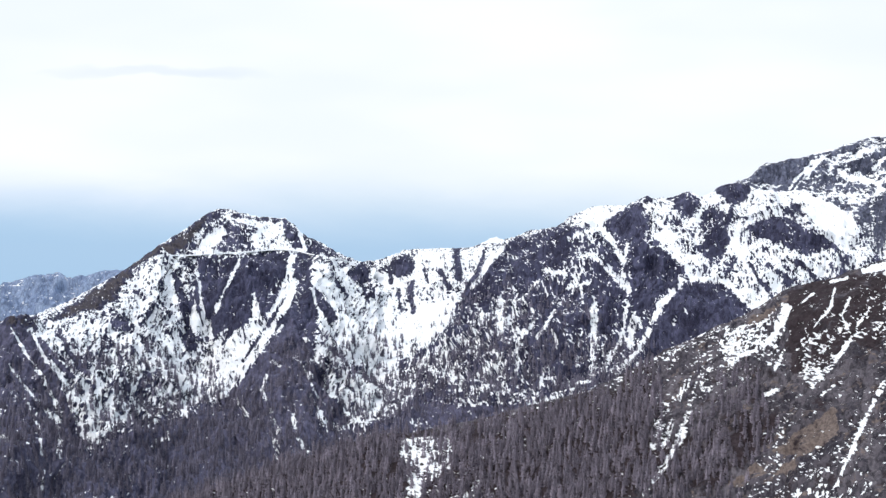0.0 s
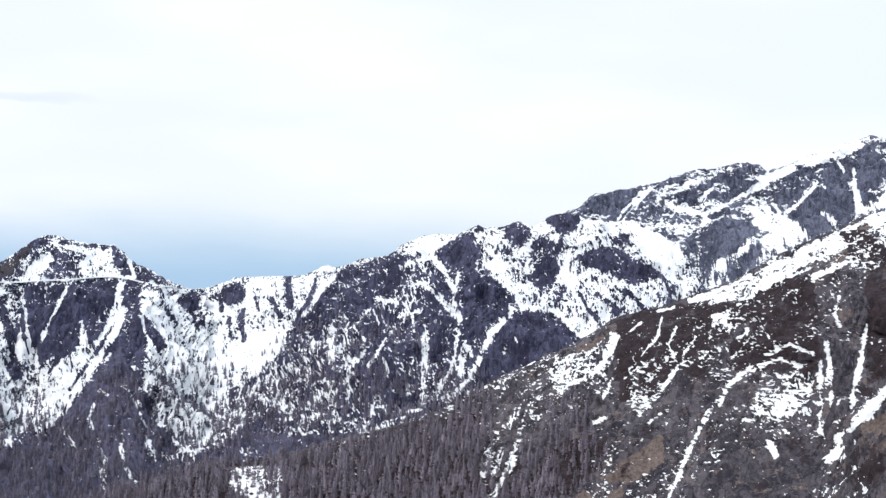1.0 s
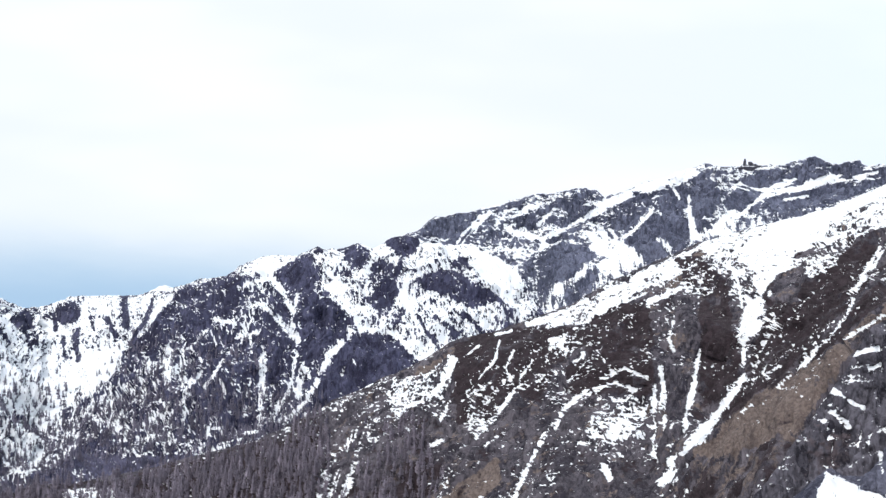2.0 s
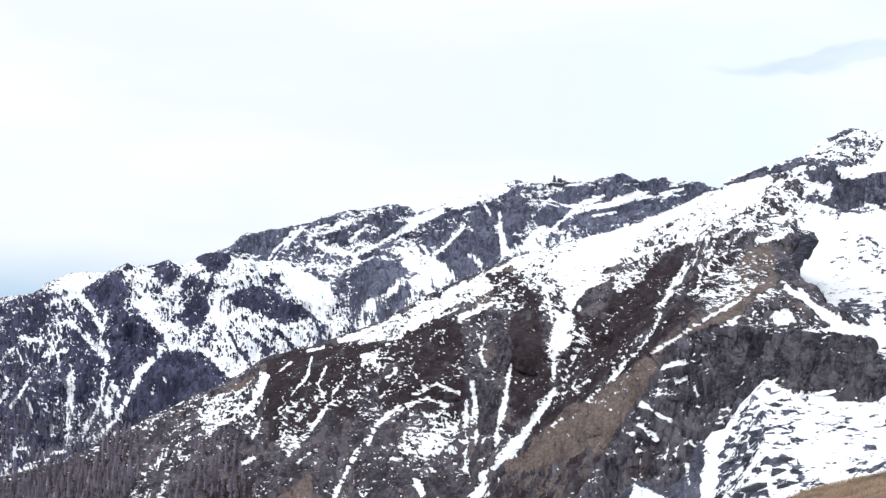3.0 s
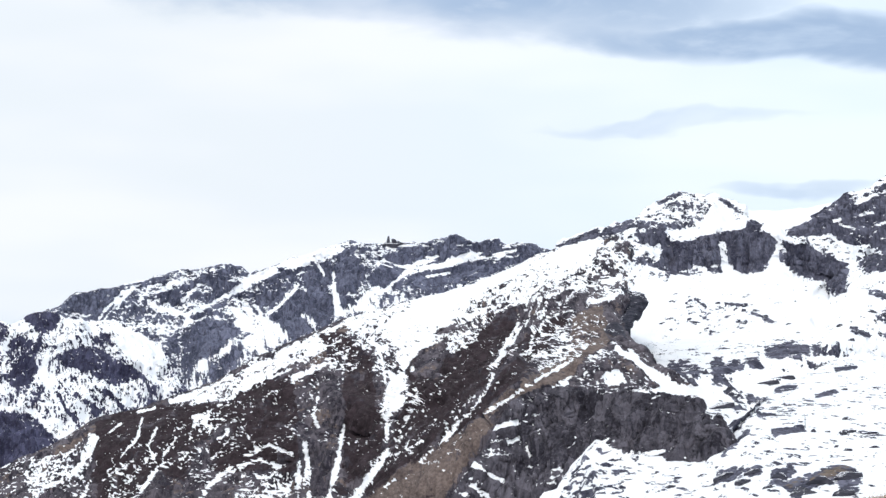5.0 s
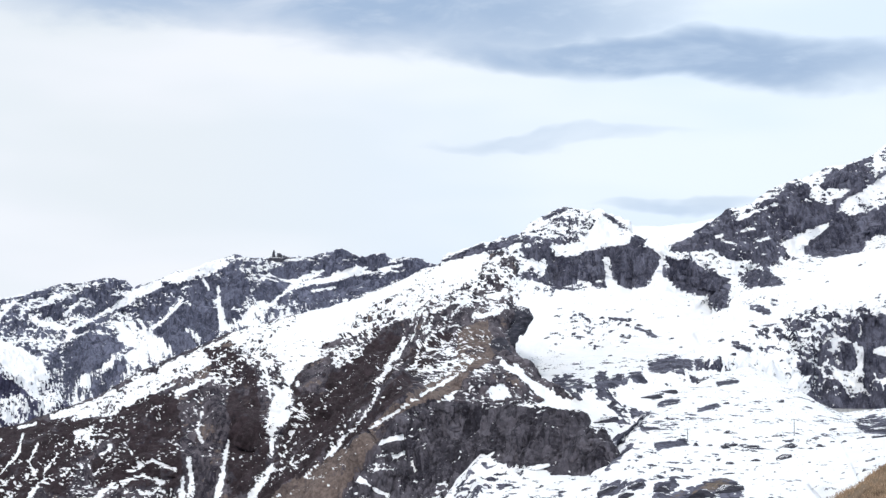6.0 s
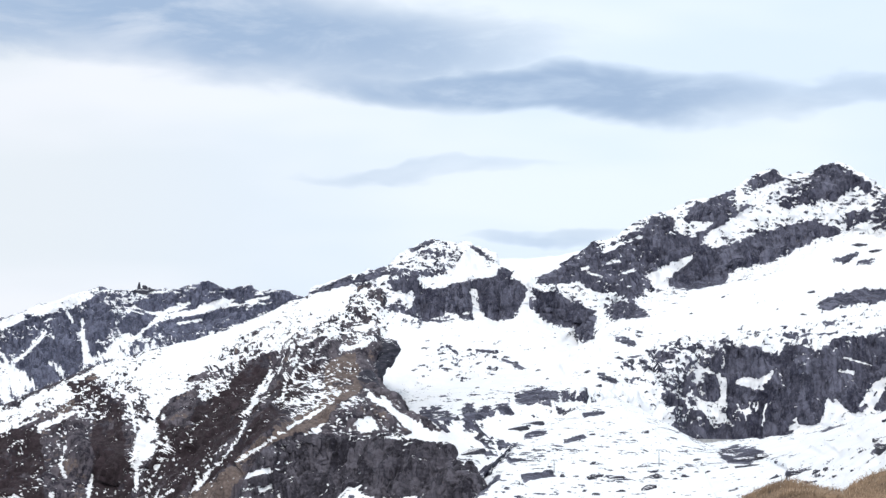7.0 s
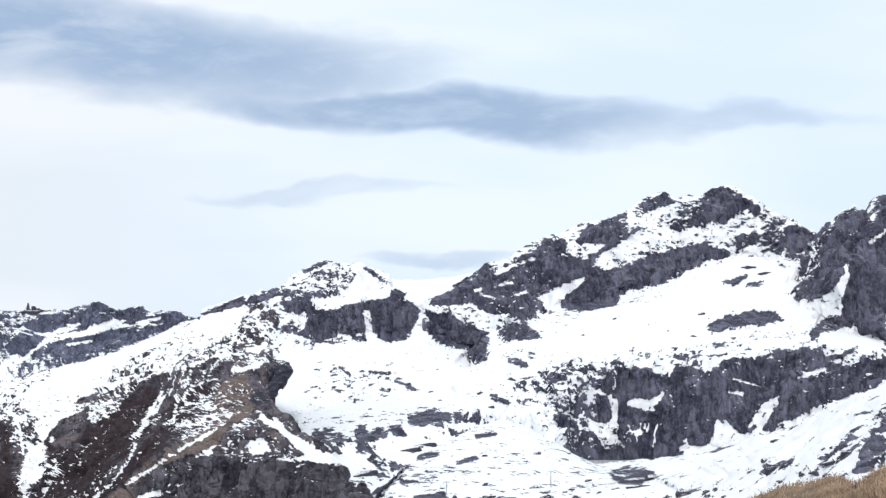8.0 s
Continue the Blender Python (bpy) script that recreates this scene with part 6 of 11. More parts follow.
mark("spur", "snow", 1.7, 5.00, (727, 1775, -9), (707, 1763, -32), (699, 1777, -44))
mark("spur", "snow", 1.7, 5.00, (694, 1776, -50), (682, 1765, -58))
mark("spur", "snow", 1.7, 5.00, (680, 1791, -68), (667, 1789, -79))
mark("spur", "snow", 7.1, 5.00, (905, 1799, 34), (891, 1745, 21), (898, 1720, 7), (908, 1682, -12))
mark("cliff", "snow", 4.9, 0.70, (719, 1640, -41), (700, 1629, -63), (689, 1619, -83))
mark("cliff", "snow", 3.2, 0.70, (742, 1594, -46), (734, 1596, -57))
mark("cliff", "snow", 2.6, -0.80, (765, 1580, -18), (772, 1514, -28), (785, 1456, -27))
mark("cliff", "snow", 15.5, -0.80, (763, 1577, -30), (775, 1496, -37), (787, 1448, -32))
mark("cliff", "snow", 4.4, 0.90, (696, 1647, -45), (713, 1646, -39))
mark("cliff", "snow", 3.2, 0.70, (696, 1593, -105), (698, 1579, -111))
mark("cliff", "snow", 6.2, 0.10, (647, 1589, -152), (651, 1570, -161))
mark("cliff", "snow", 2.2, 1.90, (687, 1647, -48), (693, 1652, -40), (713, 1648, -38))
mark("cliff", "snow", 2.7, 1.70, (698, 1639, -52), (713, 1634, -52))
mark("cliff", "snow", 3.2, 1.80, (717, 1624, -58), (717, 1620, -65))
mark("cliff", "snow", 2.1, 1.50, (656, 1636, -82), (665, 1633, -76), (678, 1622, -86))
mark("cliff", "snow", 3.7, 1.90, (656, 1624, -97), (659, 1617, -106))
mark("cliff", "snow", 1.6, 1.60, (666, 1620, -94), (673, 1616, -97))
mark("cliff", "snow", 1.6, 2.00, (692, 1587, -109), (699, 1565, -119))
mark("cliff", "snow", 2.6, 2.20, (684, 1573, -131), (681, 1562, -146), (685, 1553, -152))
patch("cliff", "snow", 2.6, 0.80, (643, 1602, -144), (645, 1590, -152), (659, 1569, -157), (679, 1559, -154), (671, 1526, -173), (626, 1578, -177), (627, 1593, -163), (636, 1589, -161))
patch("cliff", "wood", 7.5, 0.60, (661, 1635, -78), (684, 1642, -57), (707, 1638, -52), (679, 1602, -114), (648, 1590, -148), (622, 1608, -154))
fan("cliff", "snow", 1.0, 1.40, 12, 17, [(678, 1644, -57), (652, 1630, -94), (641, 1602, -144)], [(767, 1570, -18), (756, 1572, -40), (706, 1561, -101)])
mark("cliff", "snow", 2.7, 2.20, (697, 1638, -53), (710, 1638, -52))
mark("cliff", "snow", 2.7, 2.40, (716, 1624, -58), (716, 1619, -67))
mark("cliff", "snow", 1.6, 2.00, (745, 1638, -21), (747, 1629, -25))
mark("cliff", "snow", 1.6, 2.00, (753, 1586, -39), (756, 1581, -38))
mark("cliff", "snow", 1.6, 2.00, (747, 1585, -47), (747, 1580, -47))
mark("cliff", "snow", 1.3, 2.00, (757, 1531, -51), (760, 1524, -52))
patch("cliff", "grass", 2.7, 1.00, (757, 1640, -2), (763, 1622, -3), (761, 1606, -6), (760, 1607, -14), (753, 1620, -12))
fan("cliff", "snow", 0.9, 1.60, 5, 25, [(658, 1636, -80), (657, 1624, -94), (658, 1615, -110)], [(690, 1628, -68), (687, 1618, -88), (679, 1609, -109)])
mark("massif", "snow", 13.4, 1.20, (1504, 2783, 307), (1529, 2742, 305), (1533, 2699, 289))
mark("massif", "snow", 35.7, 1.30, (1322, 2550, 135), (1384, 2515, 139), (1407, 2388, 124), (1476, 2338, 116), (1477, 2218, 126))
mark("massif", "snow", 30.0, 1.50, (1643, 2277, 178), (1743, 2275, 207), (1816, 2223, 232), (1947, 2240, 277), (2006, 2199, 286))
mark("massif", "snow", 20.4, 1.30, (1574, 2255, 159), (1606, 2160, 151), (1684, 2061, 160), (1725, 1975, 155))
mark("massif", "snow", 25.2, 1.00, (1985, 2129, 261), (1868, 2028, 199), (1767, 1898, 155))
mark("massif", "snow", 32.1, 0.90, (1251, 2445, 93), (1312, 2299, 82), (1343, 2126, 77))
mark("massif", "snow", 27.4, 0.90, (999, 1923, 2), (1096, 1860, 8), (1379, 2046, 76), (1203, 1847, 16))
mark("massif", "snow", 13.3, 1.10, (1896, 2467, 338), (1939, 2451, 359), (1999, 2408, 369))
patch("massif", "snow", 3.8, -1.70, (1391, 2850, 266), (1423, 2860, 274), (1444, 2850, 281), (1425, 2780, 273), (1433, 2757, 269), (1405, 2710, 258), (1427, 2793, 266), (1389, 2788, 256), (1370, 2810, 251))
patch("massif", "snow", 2.9, -1.80, (1332, 2914, 236), (1358, 2903, 253), (1394, 2880, 268), (1370, 2810, 251), (1345, 2845, 241), (1328, 2881, 232))
patch("massif", "snow", 3.7, -1.90, (1413, 2795, 266), (1382, 2705, 240), (1405, 2710, 258), (1433, 2726, 262), (1424, 2690, 240), (1418, 2689, 233), (1396, 2691, 228), (1381, 2700, 232))
patch("massif", "snow", 3.7, -1.90, (1418, 2689, 233), (1434, 2672, 230), (1431, 2657, 207), (1447, 2654, 225), (1463, 2666, 236), (1463, 2654, 229), (1501, 2640, 230), (1484, 2605, 201), (1459, 2623, 192), (1446, 2632, 201), (1440, 2638, 190), (1415, 2651, 182), (1400, 2659, 194), (1389, 2661, 207), (1412, 2683, 216))
mark("massif", "snow", 4.6, -1.20, (1369, 2673, 202), (1389, 2651, 189), (1413, 2637, 179), (1431, 2616, 176))
mark("massif", "snow", 5.5, -1.30, (1468, 2612, 184), (1475, 2600, 181))
patch("massif", "snow", 2.7, -2.40, (1477, 2645, 239), (1505, 2644, 250), (1525, 2621, 251), (1535, 2600, 245), (1543, 2576, 240), (1557, 2555, 235), (1559, 2553, 227), (1549, 2555, 222), (1540, 2547, 200), (1519, 2538, 182), (1500, 2541, 175), (1502, 2585, 180), (1491, 2603, 199), (1493, 2620, 222), (1466, 2645, 233))
mark("massif", "snow", 3.7, 2.20, (1533, 2590, 230), (1535, 2581, 224))
patch("massif", "snow", 2.8, -2.00, (1528, 2620, 259), (1557, 2639, 269), (1598, 2691, 271), (1542, 2587, 251), (1536, 2593, 248), (1537, 2614, 258))
patch("massif", "snow", 2.7, -1.80, (1543, 2552, 209), (1555, 2546, 218), (1555, 2538, 202), (1536, 2535, 192))
patch("massif", "snow", 2.7, -2.40, (1561, 2542, 225), (1574, 2533, 218), (1598, 2530, 214), (1608, 2495, 207), (1608, 2466, 193), (1607, 2438, 185), (1582, 2404, 174), (1530, 2325, 144), (1527, 2337, 138), (1537, 2366, 145), (1589, 2469, 165), (1587, 2485, 169), (1572, 2489, 167), (1565, 2500, 176), (1548, 2503, 184), (1556, 2533, 202))
patch("massif", "snow", 4.7, -1.60, (1573, 2557, 242), (1649, 2631, 272), (1673, 2623, 280), (1711, 2629, 309), (1728, 2622, 320), (1719, 2604, 305), (1707, 2581, 283), (1694, 2542, 265), (1721, 2550, 281), (1739, 2543, 273), (1771, 2540, 282), (1799, 2499, 292), (1806, 2492, 285), (1759, 2488, 264), (1757, 2508, 261), (1745, 2485, 241), (1753, 2460, 230), (1730, 2483, 232), (1711, 2454, 218), (1694, 2488, 217), (1678, 2488, 219), (1632, 2488, 226), (1638, 2531, 234), (1621, 2587, 248))
patch("massif", "snow", 5.7, -1.50, (1741, 2578, 313), (1774, 2579, 334), (1807, 2569, 346), (1820, 2528, 329), (1857, 2511, 318), (1831, 2482, 301), (1801, 2498, 289), (1755, 2535, 279), (1721, 2562, 283), (1720, 2599, 304))
patch("massif", "snow", 4.8, -1.20, (1811, 2596, 357), (1835, 2595, 368), (1850, 2595, 374), (1816, 2557, 345), (1800, 2570, 342))
mark("massif", "snow", 3.8, 1.40, (1717, 2597, 303), (1740, 2578, 312))
mark("massif", "snow", 4.5, 1.60, (1626, 2497, 229), (1644, 2483, 217), (1680, 2489, 223))
patch("massif", "snow", 3.5, -1.70, (1656, 2482, 220), (1648, 2409, 199), (1657, 2407, 205), (1628, 2338, 187), (1617, 2300, 176), (1585, 2296, 168), (1580, 2339, 173), (1622, 2427, 190))
patch("massif", "snow", 3.7, 2.40, (1750, 2493, 250), (1784, 2503, 275), (1826, 2480, 293), (1814, 2475, 276), (1789, 2483, 260), (1758, 2465, 233), (1750, 2487, 241))
patch("massif", "snow", 3.7, -2.30, (1857, 2511, 318), (1850, 2472, 302), (1871, 2451, 297), (1889, 2442, 311), (1932, 2442, 326), (1942, 2439, 333), (1904, 2395, 276), (1885, 2407, 280), (1866, 2419, 270), (1828, 2391, 242), (1780, 2380, 228), (1768, 2404, 229), (1770, 2453, 235), (1793, 2483, 261), (1812, 2479, 270), (1817, 2466, 281))
patch("massif", "snow", 3.8, -2.10, (1932, 2442, 326), (1971, 2427, 340), (1976, 2396, 341), (2005, 2376, 347), (2007, 2349, 337), (2018, 2340, 331), (2003, 2350, 321), (1969, 2355, 310), (1942, 2374, 293), (1904, 2395, 276))
patch("massif", "snow", 3.9, -1.70, (1864, 2551, 361), (1893, 2556, 385), (1906, 2547, 389), (1945, 2527, 399), (1903, 2491, 368), (1891, 2508, 356), (1870, 2541, 357))
mark("massif", "snow", 2.4, -1.50, (1861, 2507, 325), (1874, 2502, 334), (1895, 2480, 352), (1941, 2478, 380))
patch("massif", "snow", 3.8, -2.00, (2015, 2452, 407), (2036, 2438, 423), (2071, 2436, 451), (2078, 2417, 453), (2084, 2401, 448), (2076, 2373, 433), (2070, 2353, 414), (2058, 2366, 402), (2039, 2378, 386), (2028, 2387, 384), (2018, 2399, 394), (2015, 2427, 393))
patch("massif", "snow", 2.9, -1.70, (2069, 2353, 412), (2076, 2349, 420), (2084, 2334, 401), (2071, 2334, 395))
mark("massif", "snow", 11.5, -0.80, (2003, 2446, 385), (2009, 2395, 381))
mark("massif", "snow", 8.8, -0.90, (2009, 2530, 432), (2026, 2499, 437))
patch("massif", "snow", 3.8, -1.30, (2029, 2334, 343), (2044, 2321, 356), (2044, 2305, 363), (2053, 2290, 358), (2043, 2294, 347), (2027, 2305, 337), (2028, 2326, 333))
patch("massif", "snow", 3.7, -1.50, (2058, 2249, 358), (2065, 2244, 366), (2105, 2256, 371), (2085, 2210, 351), (2013, 2133, 317), (2034, 2188, 307), (2032, 2209, 315), (2058, 2224, 332), (2046, 2231, 333), (2048, 2278, 337), (2045, 2289, 347), (2057, 2253, 346))
patch("massif", "rock", 3.5, 2.40, (1934, 2092, 234), (1985, 2129, 261), (2016, 2168, 275), (2007, 2125, 296), (2012, 2116, 315), (2021, 2109, 333), (2060, 2135, 359), (2086, 2137, 382), (2102, 2131, 387), (2081, 2094, 371), (2049, 2046, 363), (2038, 2026, 348), (2110, 2078, 401), (2113, 2032, 408), (2108, 1970, 402), (1728, 1624, 114), (1831, 1805, 137), (1882, 1880, 158), (1908, 1932, 169), (1925, 1984, 185), (1936, 1992, 209), (1938, 1995, 225), (1950, 1993, 259), (1952, 2004, 267), (1938, 2004, 250), (1943, 2046, 232), (1944, 2077, 230))
patch("massif", "rock", 3.3, 2.20, (1692, 1802, 151), (1845, 1959, 177), (1909, 2008, 190), (1926, 1998, 196), (1927, 1984, 185), (1840, 1918, 168))
mark("massif", "snow", 5.1, 2.60, (1960, 1994, 276), (1945, 1996, 254), (1941, 2009, 239))
patch("massif", "snow", 2.5, -2.40, (1772, 2101, 186), (1809, 2107, 201), (1820, 2083, 201), (1847, 2088, 211), (1853, 2072, 206), (1869, 2056, 206), (1847, 2026, 193), (1823, 2015, 187), (1803, 2018, 182), (1802, 2038, 188), (1779, 2036, 181), (1778, 2062, 185), (1751, 2054, 175), (1751, 2074, 178))
patch("massif", "snow", 2.7, -1.70, (1901, 2231, 264), (1937, 2242, 275), (1976, 2238, 285), (1946, 2213, 269), (1917, 2214, 260))
patch("massif", "snow", 2.7, -1.70, (1930, 2204, 261), (1967, 2208, 274), (1978, 2202, 274), (1932, 2165, 258), (1919, 2177, 254))
patch("massif", "snow", 4.5, -1.20, (1330, 2022, 63), (1361, 2040, 71), (1386, 2030, 64), (1418, 2036, 77), (1420, 2011, 66), (1459, 2029, 74), (1501, 2036, 65), (1506, 2030, 48), (1442, 2005, 51), (1448, 2001, 35), (1481, 2017, 32), (1497, 2005, 5), (1461, 1958, -8), (1403, 1929, -6), (1417, 1973, 9), (1426, 1999, 30), (1381, 1982, 32), (1322, 1962, 47))
patch("massif", "rock", 3.8, 2.20, (1506, 2043, 102), (1535, 2050, 114), (1551, 2037, 127), (1550, 2019, 116), (1560, 1997, 115), (1564, 1980, 110), (1585, 1966, 102), (1600, 1957, 112), (1607, 1925, 111), (1609, 1909, 100), (1619, 1901, 110), (1600, 1880, 39), (1590, 1877, 20), (1575, 1879, 8), (1568, 1895, 9), (1572, 1910, 15), (1545, 1878, -8), (1535, 1947, -6), (1461, 1958, -8), (1496, 2012, 24), (1516, 2026, 47), (1516, 2027, 80))
patch("massif", "rock", 3.7, 2.20, (1615, 1903, 110), (1630, 1894, 116), (1648, 1882, 118), (1668, 1864, 128), (1682, 1840, 135), (1690, 1785, 132), (1683, 1789, 114), (1695, 1739, 120), (1759, 1772, 130), (1723, 1692, 111), (1716, 1683, 99), (1696, 1717, 81), (1669, 1753, 65), (1649, 1814, 42), (1634, 1844, 28), (1607, 1869, 27), (1602, 1881, 43), (1600, 1886, 46))
mark("massif", "snow", 2.3, 3.00, (1500, 2040, 94), (1523, 2022, 79))
mark("massif", "snow", 1.9, 2.60, (1542, 2027, 112), (1535, 2019, 88))
patch("massif", "snow", 2.3, 3.80, (1536, 1999, 70), (1553, 1984, 75), (1561, 1971, 73), (1566, 1955, 79), (1564, 1952, 73), (1556, 1961, 63), (1558, 1955, 56), (1549, 1986, 63))
mark("massif", "snow", 3.0, 2.60, (1596, 1941, 96), (1588, 1915, 90))
mark("massif", "snow", 7.6, 1.60, (1530, 1972, 25), (1542, 1961, 28))
mark("massif", "snow", 2.3, 2.20, (1541, 1946, 6), (1545, 1946, 5))
patch("massif", "snow", 2.2, 4.00, (1572, 1910, 23), (1567, 1896, 9), (1570, 1878, 5), (1591, 1875, 20), (1601, 1882, 42), (1604, 1877, 39), (1607, 1869, 27), (1621, 1859, 27), (1607, 1868, 16), (1573, 1875, 3), (1546, 1877, -8))
patch("massif", "snow", 2.3, 3.60, (1641, 1859, 64), (1643, 1843, 68), (1656, 1823, 71), (1647, 1837, 62), (1641, 1843, 50), (1635, 1847, 41), (1624, 1854, 26))
mark("massif", "snow", 2.2, 2.80, (1647, 1831, 49), (1656, 1815, 56))
mark("massif", "snow", 3.0, 3.20, (1669, 1807, 99), (1682, 1795, 106), (1688, 1783, 112))
mark("massif", "snow", 2.2, 2.60, (1677, 1770, 96), (1684, 1760, 99))
mark("massif", "snow", 1.9, 2.60, (1631, 1881, 98), (1644, 1870, 89), (1656, 1859, 87))
mark("massif", "snow", 2.3, 2.60, (1622, 1880, 75), (1635, 1870, 75))
mark("massif", "snow", 2.2, 2.60, (1693, 1741, 111), (1694, 1735, 102))
mark("massif", "snow", 3.0, 2.20, (1683, 1789, 114), (1694, 1740, 111), (1711, 1716, 105))
patch("massif", "rock", 2.1, 2.80, (1180, 1972, 37), (1228, 2045, 51), (1237, 2041, 52), (1220, 2000, 47), (1253, 2034, 55), (1224, 1966, 46), (1232, 1952, 46), (1213, 1896, 49), (1227, 1889, 48), (1241, 1892, 45), (1218, 1871, 34), (1186, 1869, 33), (1176, 1889, 30), (1165, 1899, 31), (1179, 1939, 36))
patch("massif", "rock", 2.1, 2.40, (1132, 1929, 29), (1183, 2006, 40), (1174, 1974, 37), (1136, 1914, 29), (1118, 1897, 21))
patch("massif", "rock", 2.0, 2.40, (1137, 2022, 32), (1130, 2001, 31), (1084, 1913, 19), (1096, 1911, 21), (1125, 1951, 29), (1114, 1918, 26), (1092, 1901, 18), (1075, 1882, 10), (1071, 1862, 5), (1059, 1863, 3), (1048, 1863, 2))
patch("massif", "snow", 2.1, -2.00, (1093, 2037, 26), (1122, 2078, 33), (1111, 2030, 29), (1044, 1898, 12), (1051, 1938, 15), (1059, 1971, 18))
patch("massif", "snow", 2.0, -2.00, (1035, 1923, 9), (1034, 1893, 7), (1027, 1857, -1), (1030, 1897, 6))
mark("massif", "snow", 3.5, -1.80, (1118, 2028, 30), (1110, 1992, 27))
mark("massif", "snow", 3.3, -1.80, (1060, 1928, 17), (1067, 1915, 16))
mark("massif", "snow", 4.2, -1.80, (1110, 2150, 32), (1082, 2070, 23), (1036, 1966, 13))
mark("massif", "snow", 3.4, -1.60, (1063, 2018, 19), (1027, 1930, 9))
patch("massif", "snow", 1.9, -1.80, (1044, 1821, -7), (1059, 1831, -3), (1047, 1801, -11), (1047, 1791, -14), (1040, 1801, -12))
patch("massif", "snow", 1.9, -1.80, (1062, 1801, -9), (1070, 1792, -12), (1069, 1773, -16), (1055, 1773, -19))
mark("massif", "snow", 2.5, -1.60, (1020, 1780, -21), (1030, 1761, -25))
mark("massif", "snow", 2.5, -1.80, (1031, 1732, -30), (1047, 1734, -29))
patch("massif", "snow", 4.7, 1.30, (1489, 2834, 312), (1511, 2808, 321), (1547, 2737, 312), (1534, 2670, 283), (1532, 2617, 257), (1494, 2647, 250), (1483, 2697, 254), (1512, 2741, 286), (1481, 2779, 295))
patch("massif", "snow", 4.8, -1.00, (1457, 2793, 287), (1482, 2783, 299), (1522, 2769, 306), (1509, 2752, 286), (1483, 2755, 278), (1465, 2772, 279))
patch("massif", "snow", 3.8, -1.60, (1438, 2726, 267), (1492, 2751, 279), (1492, 2716, 271), (1483, 2706, 256), (1448, 2717, 253))
mark("massif", "snow", 2.9, -1.40, (1489, 2834, 312), (1520, 2848, 326), (1535, 2843, 330))
mark("massif", "snow", 1.5, 4.00, (1499, 2040, 94), (1516, 2030, 84), (1530, 2018, 73))
mark("massif", "snow", 2.3, 5.00, (1529, 2020, 79), (1527, 2010, 46), (1520, 2006, 14))
mark("massif", "snow", 2.0, 5.00, (1472, 2034, 84), (1473, 2030, 63), (1492, 2023, 42), (1500, 2010, 26), (1506, 2007, 11))
mark("massif", "snow", 0.8, 2.40, (1536, 2021, 108), (1535, 2016, 91))
patch("massif", "snow", 1.5, 3.00, (1535, 1999, 67), (1548, 1993, 73), (1561, 1971, 73), (1566, 1954, 82), (1560, 1957, 67), (1559, 1980, 62), (1544, 1992, 61))
patch("massif", "snow", 1.5, 4.50, (1532, 2016, 59), (1526, 2005, 34), (1525, 1991, 13), (1508, 2008, 10), (1498, 2014, 28), (1522, 2015, 42))
mark("massif", "snow", 1.3, 2.40, (1596, 1941, 96), (1584, 1915, 89))
mark("massif", "snow", 0.8, 2.20, (1622, 1884, 75), (1631, 1875, 77))
mark("massif", "snow", 0.8, 2.20, (1632, 1881, 100), (1643, 1871, 91), (1656, 1859, 87))
patch("massif", "snow", 2.2, 3.00, (1545, 1878, -8), (1570, 1911, 16), (1574, 1889, 8), (1584, 1879, 12), (1591, 1878, 24), (1602, 1884, 46), (1602, 1881, 43), (1607, 1869, 27), (1613, 1865, 25), (1602, 1871, 16), (1573, 1875, 3), (1565, 1873, -7))
patch("massif", "snow", 2.3, 2.60, (1613, 1865, 25), (1637, 1854, 53), (1642, 1844, 66), (1655, 1834, 68), (1642, 1839, 54), (1635, 1847, 41))
mark("massif", "snow", 1.0, 2.40, (1651, 1832, 54), (1657, 1816, 60))
mark("massif", "snow", 1.4, 2.40, (1668, 1814, 100), (1683, 1796, 108))
mark("massif", "snow", 0.7, 2.20, (1562, 1939, 60), (1573, 1926, 52))
mark("massif", "snow", 0.7, 2.20, (1571, 1949, 85), (1574, 1943, 74))
mark("massif", "snow", 0.7, 2.20, (1573, 1927, 58), (1579, 1922, 58))
fan("massif", "snow", 1.2, 2.40, 16, 93, [(1537, 1998, 38), (1532, 1985, 28), (1531, 1977, 15)], [(1558, 1945, 43), (1549, 1944, 25), (1545, 1946, 7)])
fan("massif", "snow", 1.2, 2.00, 14, 94, [(1593, 1975, 111), (1584, 1960, 91), (1566, 1931, 62)], [(1678, 1804, 119), (1669, 1804, 96), (1658, 1815, 74)])
fan("massif", "snow", 1.7, -2.60, 18, 95, [(1445, 2011, 62), (1448, 2002, 41), (1427, 1962, 1)], [(1516, 2027, 80), (1522, 2014, 48), (1517, 2006, 1)])
patch("massif", "snow", 2.2, -2.40, (1420, 1975, 26), (1466, 2015, 19), (1497, 2006, 10), (1506, 2005, -2), (1426, 1934, -5), (1401, 1941, -3))
fan("massif", "snow", 1.5, -2.00, 20, 97, [(1395, 2071, 85), (1392, 2022, 61), (1405, 1980, 32)], [(1496, 2130, 119), (1471, 2042, 92), (1482, 2031, 62)])
fan("massif", "snow", 1.7, 1.80, 12, 98, [(2045, 2429, 424), (2007, 2394, 380), (1979, 2394, 338)], [(2103, 2253, 369), (2057, 2253, 341), (2025, 2290, 326)])
patch("massif", "snow", 8.6, 0.70, (1531, 2271, 151), (1743, 2346, 212), (1961, 2256, 287), (2001, 2173, 274), (1908, 2072, 219), (1815, 2141, 215), (1709, 2052, 163), (1547, 2145, 130))
